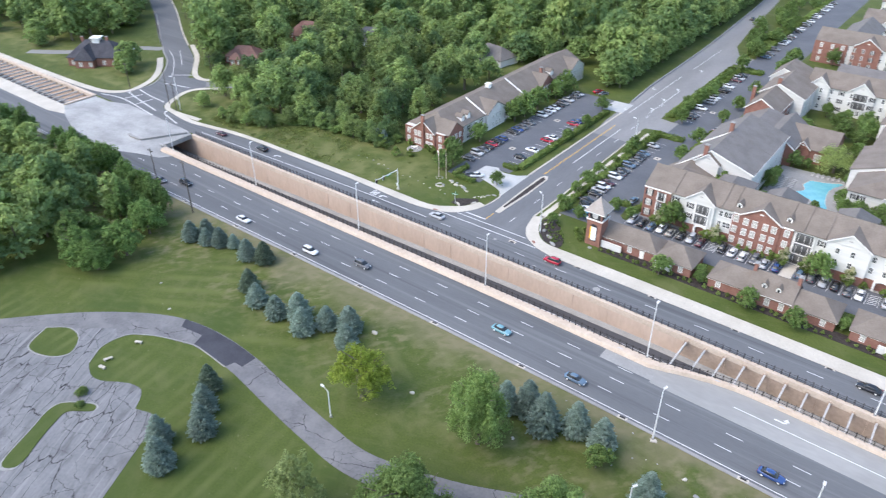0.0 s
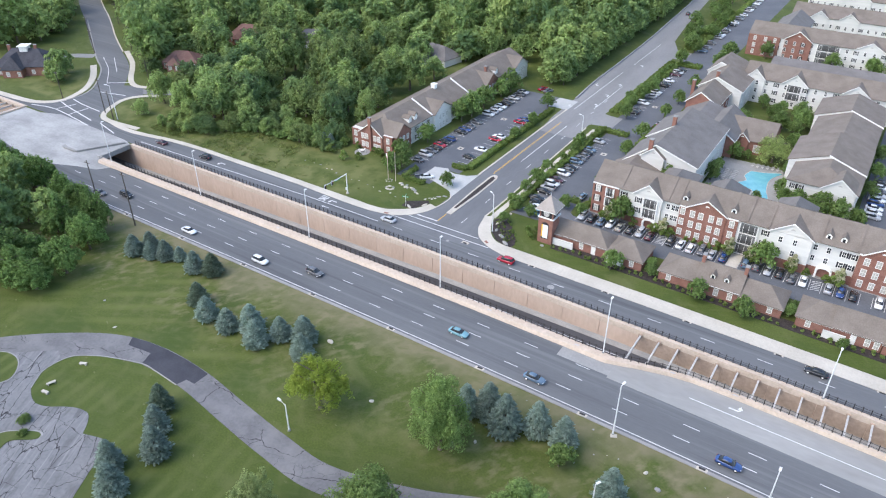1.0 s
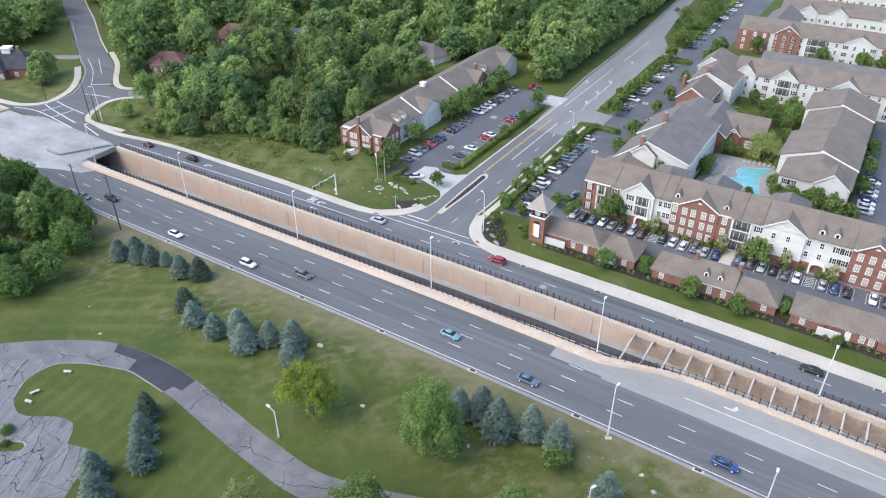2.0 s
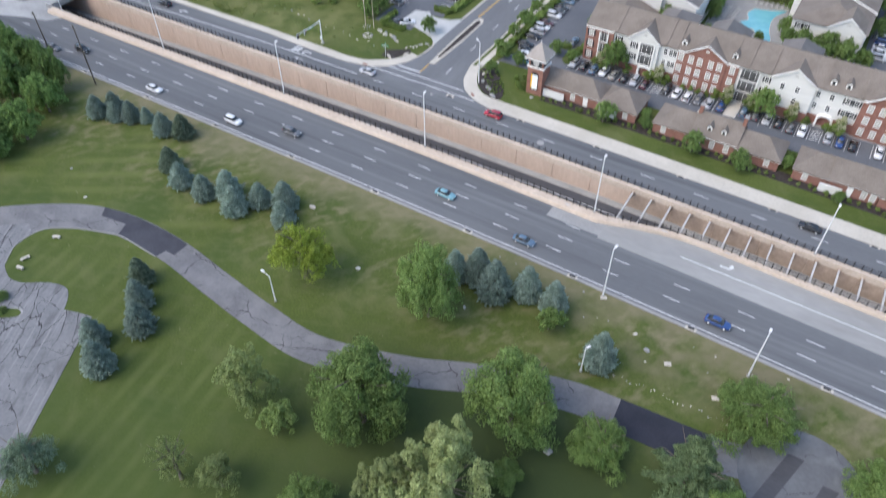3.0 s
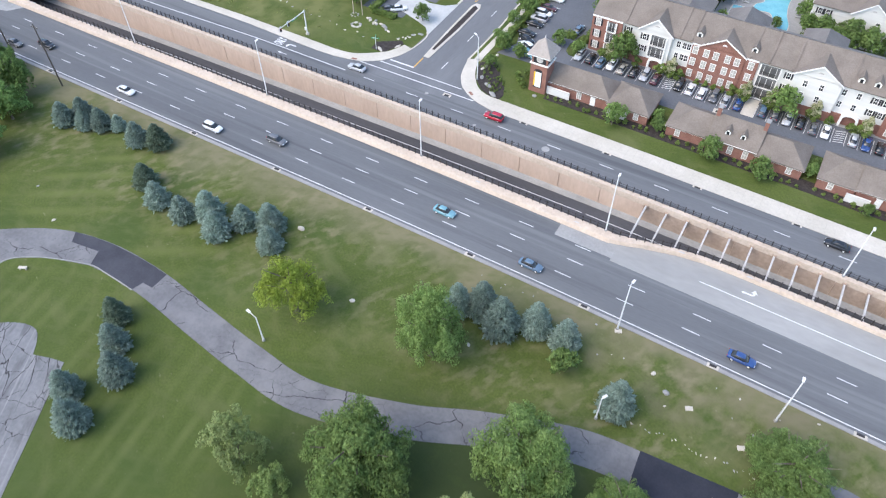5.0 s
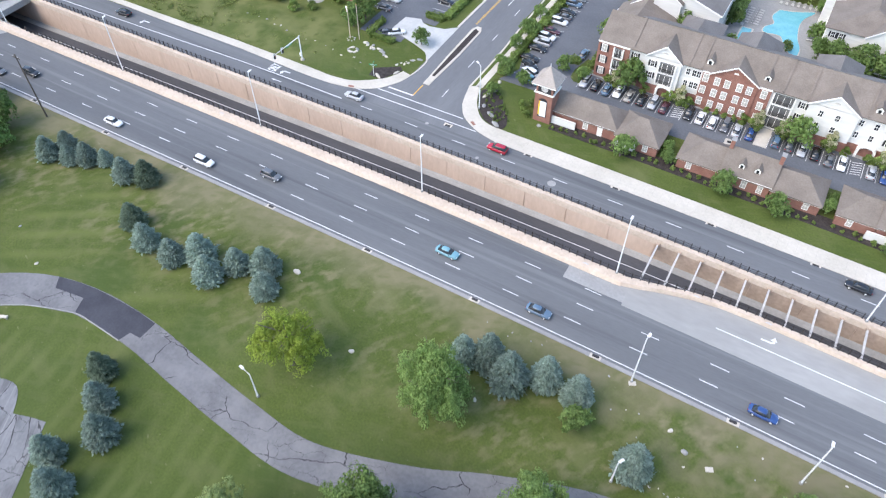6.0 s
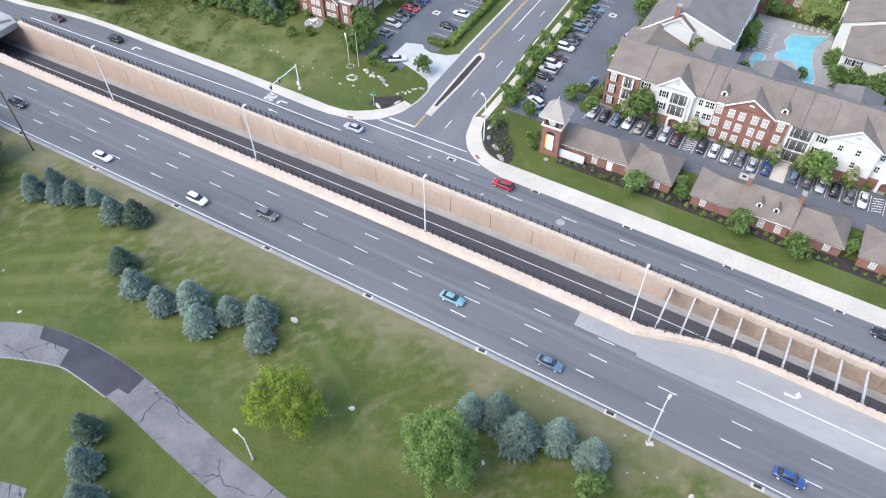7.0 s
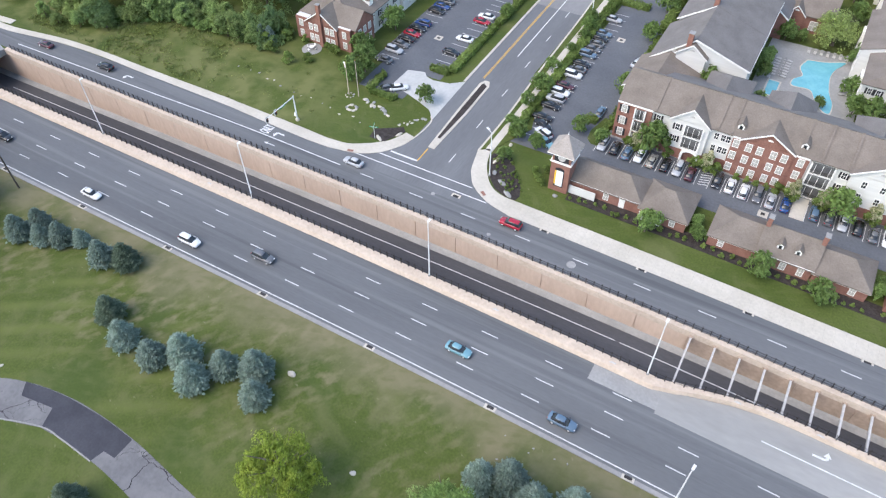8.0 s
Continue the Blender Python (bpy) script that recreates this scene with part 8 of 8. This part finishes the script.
def rock(x, y, s, long=1.0, label="pale limestone boulder in the bed", group="boulders"):
    t = tagged(part("boulder", ROCKS[brng.randrange(4)], None), label, "boulder", group)
    t.matrix_basis = pose(x, y, 0.12 * s, 0, 0, brng.uniform(0, 180)) @ Matrix.Diagonal((s * long, s, s, 1))


for x, y, s, l_ in ((-68.6, 138.6, 1.0, 2.4), (-67.2, 134.9, 1.0, 1.5), (-64.4, 132.8, 1.1, 2.2), (-61.9, 130.3, 1.1, 2.4), (-68.2, 144.8, 0.9, 1.2), (-95.0, 132.6, 0.9, 2.6), (-91.8, 135.8, 0.8, 2.2), (-53.2, 134.6, 0.9, 1.3)):
    rock(x, y, s, l_)
for i in range(9):
    a = radians(40 * i + brng.uniform(-12, 12))
    rock(-106.6 + 1.25 * math.cos(a), 138.8 + 1.0 * math.sin(a), brng.uniform(0.45, 0.8), 1.4, "rough tan stone in a ring on the lawn", "stone ring")
for i in range(7):
    rock(-109.8 + 1.0 * math.cos(i * 0.9), 142.7 + 0.9 * math.sin(i * 0.9), brng.uniform(0.35, 0.55), 1.3, "small stone at the flagpole's foot", "stone ring")
for i in range(13):
    rock(-105.4 + 0.62 * i + brng.uniform(-0.4, 0.4), 142.6 - 0.12 * i + brng.uniform(-0.8, 0.8), brng.uniform(0.4, 0.95), 1.4, "rough pale stone beside the hedge", "edging stones")
for i in range(16):
    rock(-93.6 + 0.3 * i + brng.uniform(-0.6, 0.6), 139.0 + 0.32 * i + brng.uniform(-0.7, 0.7), brng.uniform(0.3, 0.7), 1.5, "rough pale stone on the dry corner bank", "edging stones")
for i in range(14):
    rock(-141 + 3.0 * i + brng.uniform(-0.8, 0.8), 139.5 - 0.32 * i + brng.uniform(-0.7, 0.7), brng.uniform(0.25, 0.5), 1.5, "small pale stone along the bank", "bank stones")
for x, y, s in ((-74.3, 73.7, 1.1), (-55.6, 64.3, 0.8), (-7.2, 47.9, 1.2), (-36.7, 64.0, 0.6), (-27.5, 72.9, 0.7), (-24.8, 72.6, 0.6), (-118.3, 51.0, 0.6), (-129, 56, 0.5), (-3.9, 76.9, 0.7), (-0.9, 74.5, 0.9), (-33, 66.5, 0.6)):
    rock(x, y, s, 1.3, "small pale stone lying on the lawn", "lawn stones")
for i in range(26):
    rock(brng.uniform(-40, 22), brng.uniform(72, 82), brng.uniform(0.15, 0.36), 1.4, "small pale stone lying on the lawn", "lawn stones")
for i in range(26):
    rock(-6 + 0.85 * i + brng.uniform(-0.5, 0.5), 66.8 + 0.02 * i + brng.uniform(-0.45, 0.45), brng.uniform(0.1, 0.26), 1.8, "small pale stone in a worn row beside the drive", "row of stones")

# ground covers, junction boxes, concrete benches and blocks
for x, y in ((3.2, 73.6), (12.2, 71.0), (-12.0, 82.0)):
    b = thing("utility_box", "low pale concrete utility box in the grass", "utility box", "utility boxes", at=(x, y, 0), turn=25)
    part("body", boxes((-0.6, 0.6, -0.4, 0.4, -0.05, 0.12)), CONCRETE, b)
    part("lid", boxes((-0.55, 0.55, -0.35, 0.35, 0.12, 0.16)), CONCRETE, b)
for x, y, a, l_ in ((-113.0, 39.6, 25, 1.6), (-111.8, 30.3, 10, 1.6), (-113.2, 32.5, 70, 1.8)):
    b = thing("concrete_bench", "plain pale concrete bench on the grass", "bench", "concrete benches", at=(x, y, 0), turn=a)
    part("seat", boxes((-l_ / 2, l_ / 2, -0.3, 0.3, 0.4, 0.52)), CONCRETE, b)
    for s in (-1, 1):
        part("leg", boxes((s * l_ * 0.36 - 0.1, s * l_ * 0.36 + 0.1, -0.25, 0.25, 0, 0.4)), CONCRETE, b)
bench = thing("patio_set", "grey patio table with chairs behind the office", "patio furniture", at=(-129.6, 154.4, 0))
part("slab", prism(arc(0, 0, 2.6, 0, 360, 20)[:-1], 0, 0.08), CONCRETE_GREY, bench)
part("tabletop", prism(arc(0, 0, 0.7, 0, 360, 14)[:-1], 0.72, 0.78), WHITE_TRIM, bench)
part("pedestal", tube(bmesh.new(), (0, 0, 0.08), (0, 0, 0.72), 0.08, 0.06), STEEL_GREY, bench)
for i in range(4):
    ch = part("chair", boxes((-0.22, 0.22, -0.22, 0.22, 0.4, 0.46), (-0.22, 0.22, 0.18, 0.24, 0.46, 0.9), (-0.2, -0.16, -0.2, -0.16, 0.08, 0.4), (0.16, 0.2, -0.2, -0.16, 0.08, 0.4), (-0.2, -0.16, 0.16, 0.2, 0.08, 0.4), (0.16, 0.2, 0.16, 0.2, 0.08, 0.4)), WHITE_TRIM, bench)
    ch.matrix_basis = pose(1.2 * math.sin(radians(90 * i)), -1.2 * math.cos(radians(90 * i)), 0, 0, 0, 180 + 90 * i)
# debris and damage marks on the barrier, and traffic cones
for x in (-117.5, -50.5, -28.4, -8.2, 4.4):
    p = part("patch", prism([(-0.6, -0.15), (0.5, -0.2), (0.7, 0.1), (-0.2, 0.22)], 0, 0.01), STEEL_GREY, barrier)
    p.location = (x, (102.2 if x < -21 else south_line(x) - 0.5) + (dy(x) if x < -21 else 0), 0.852)
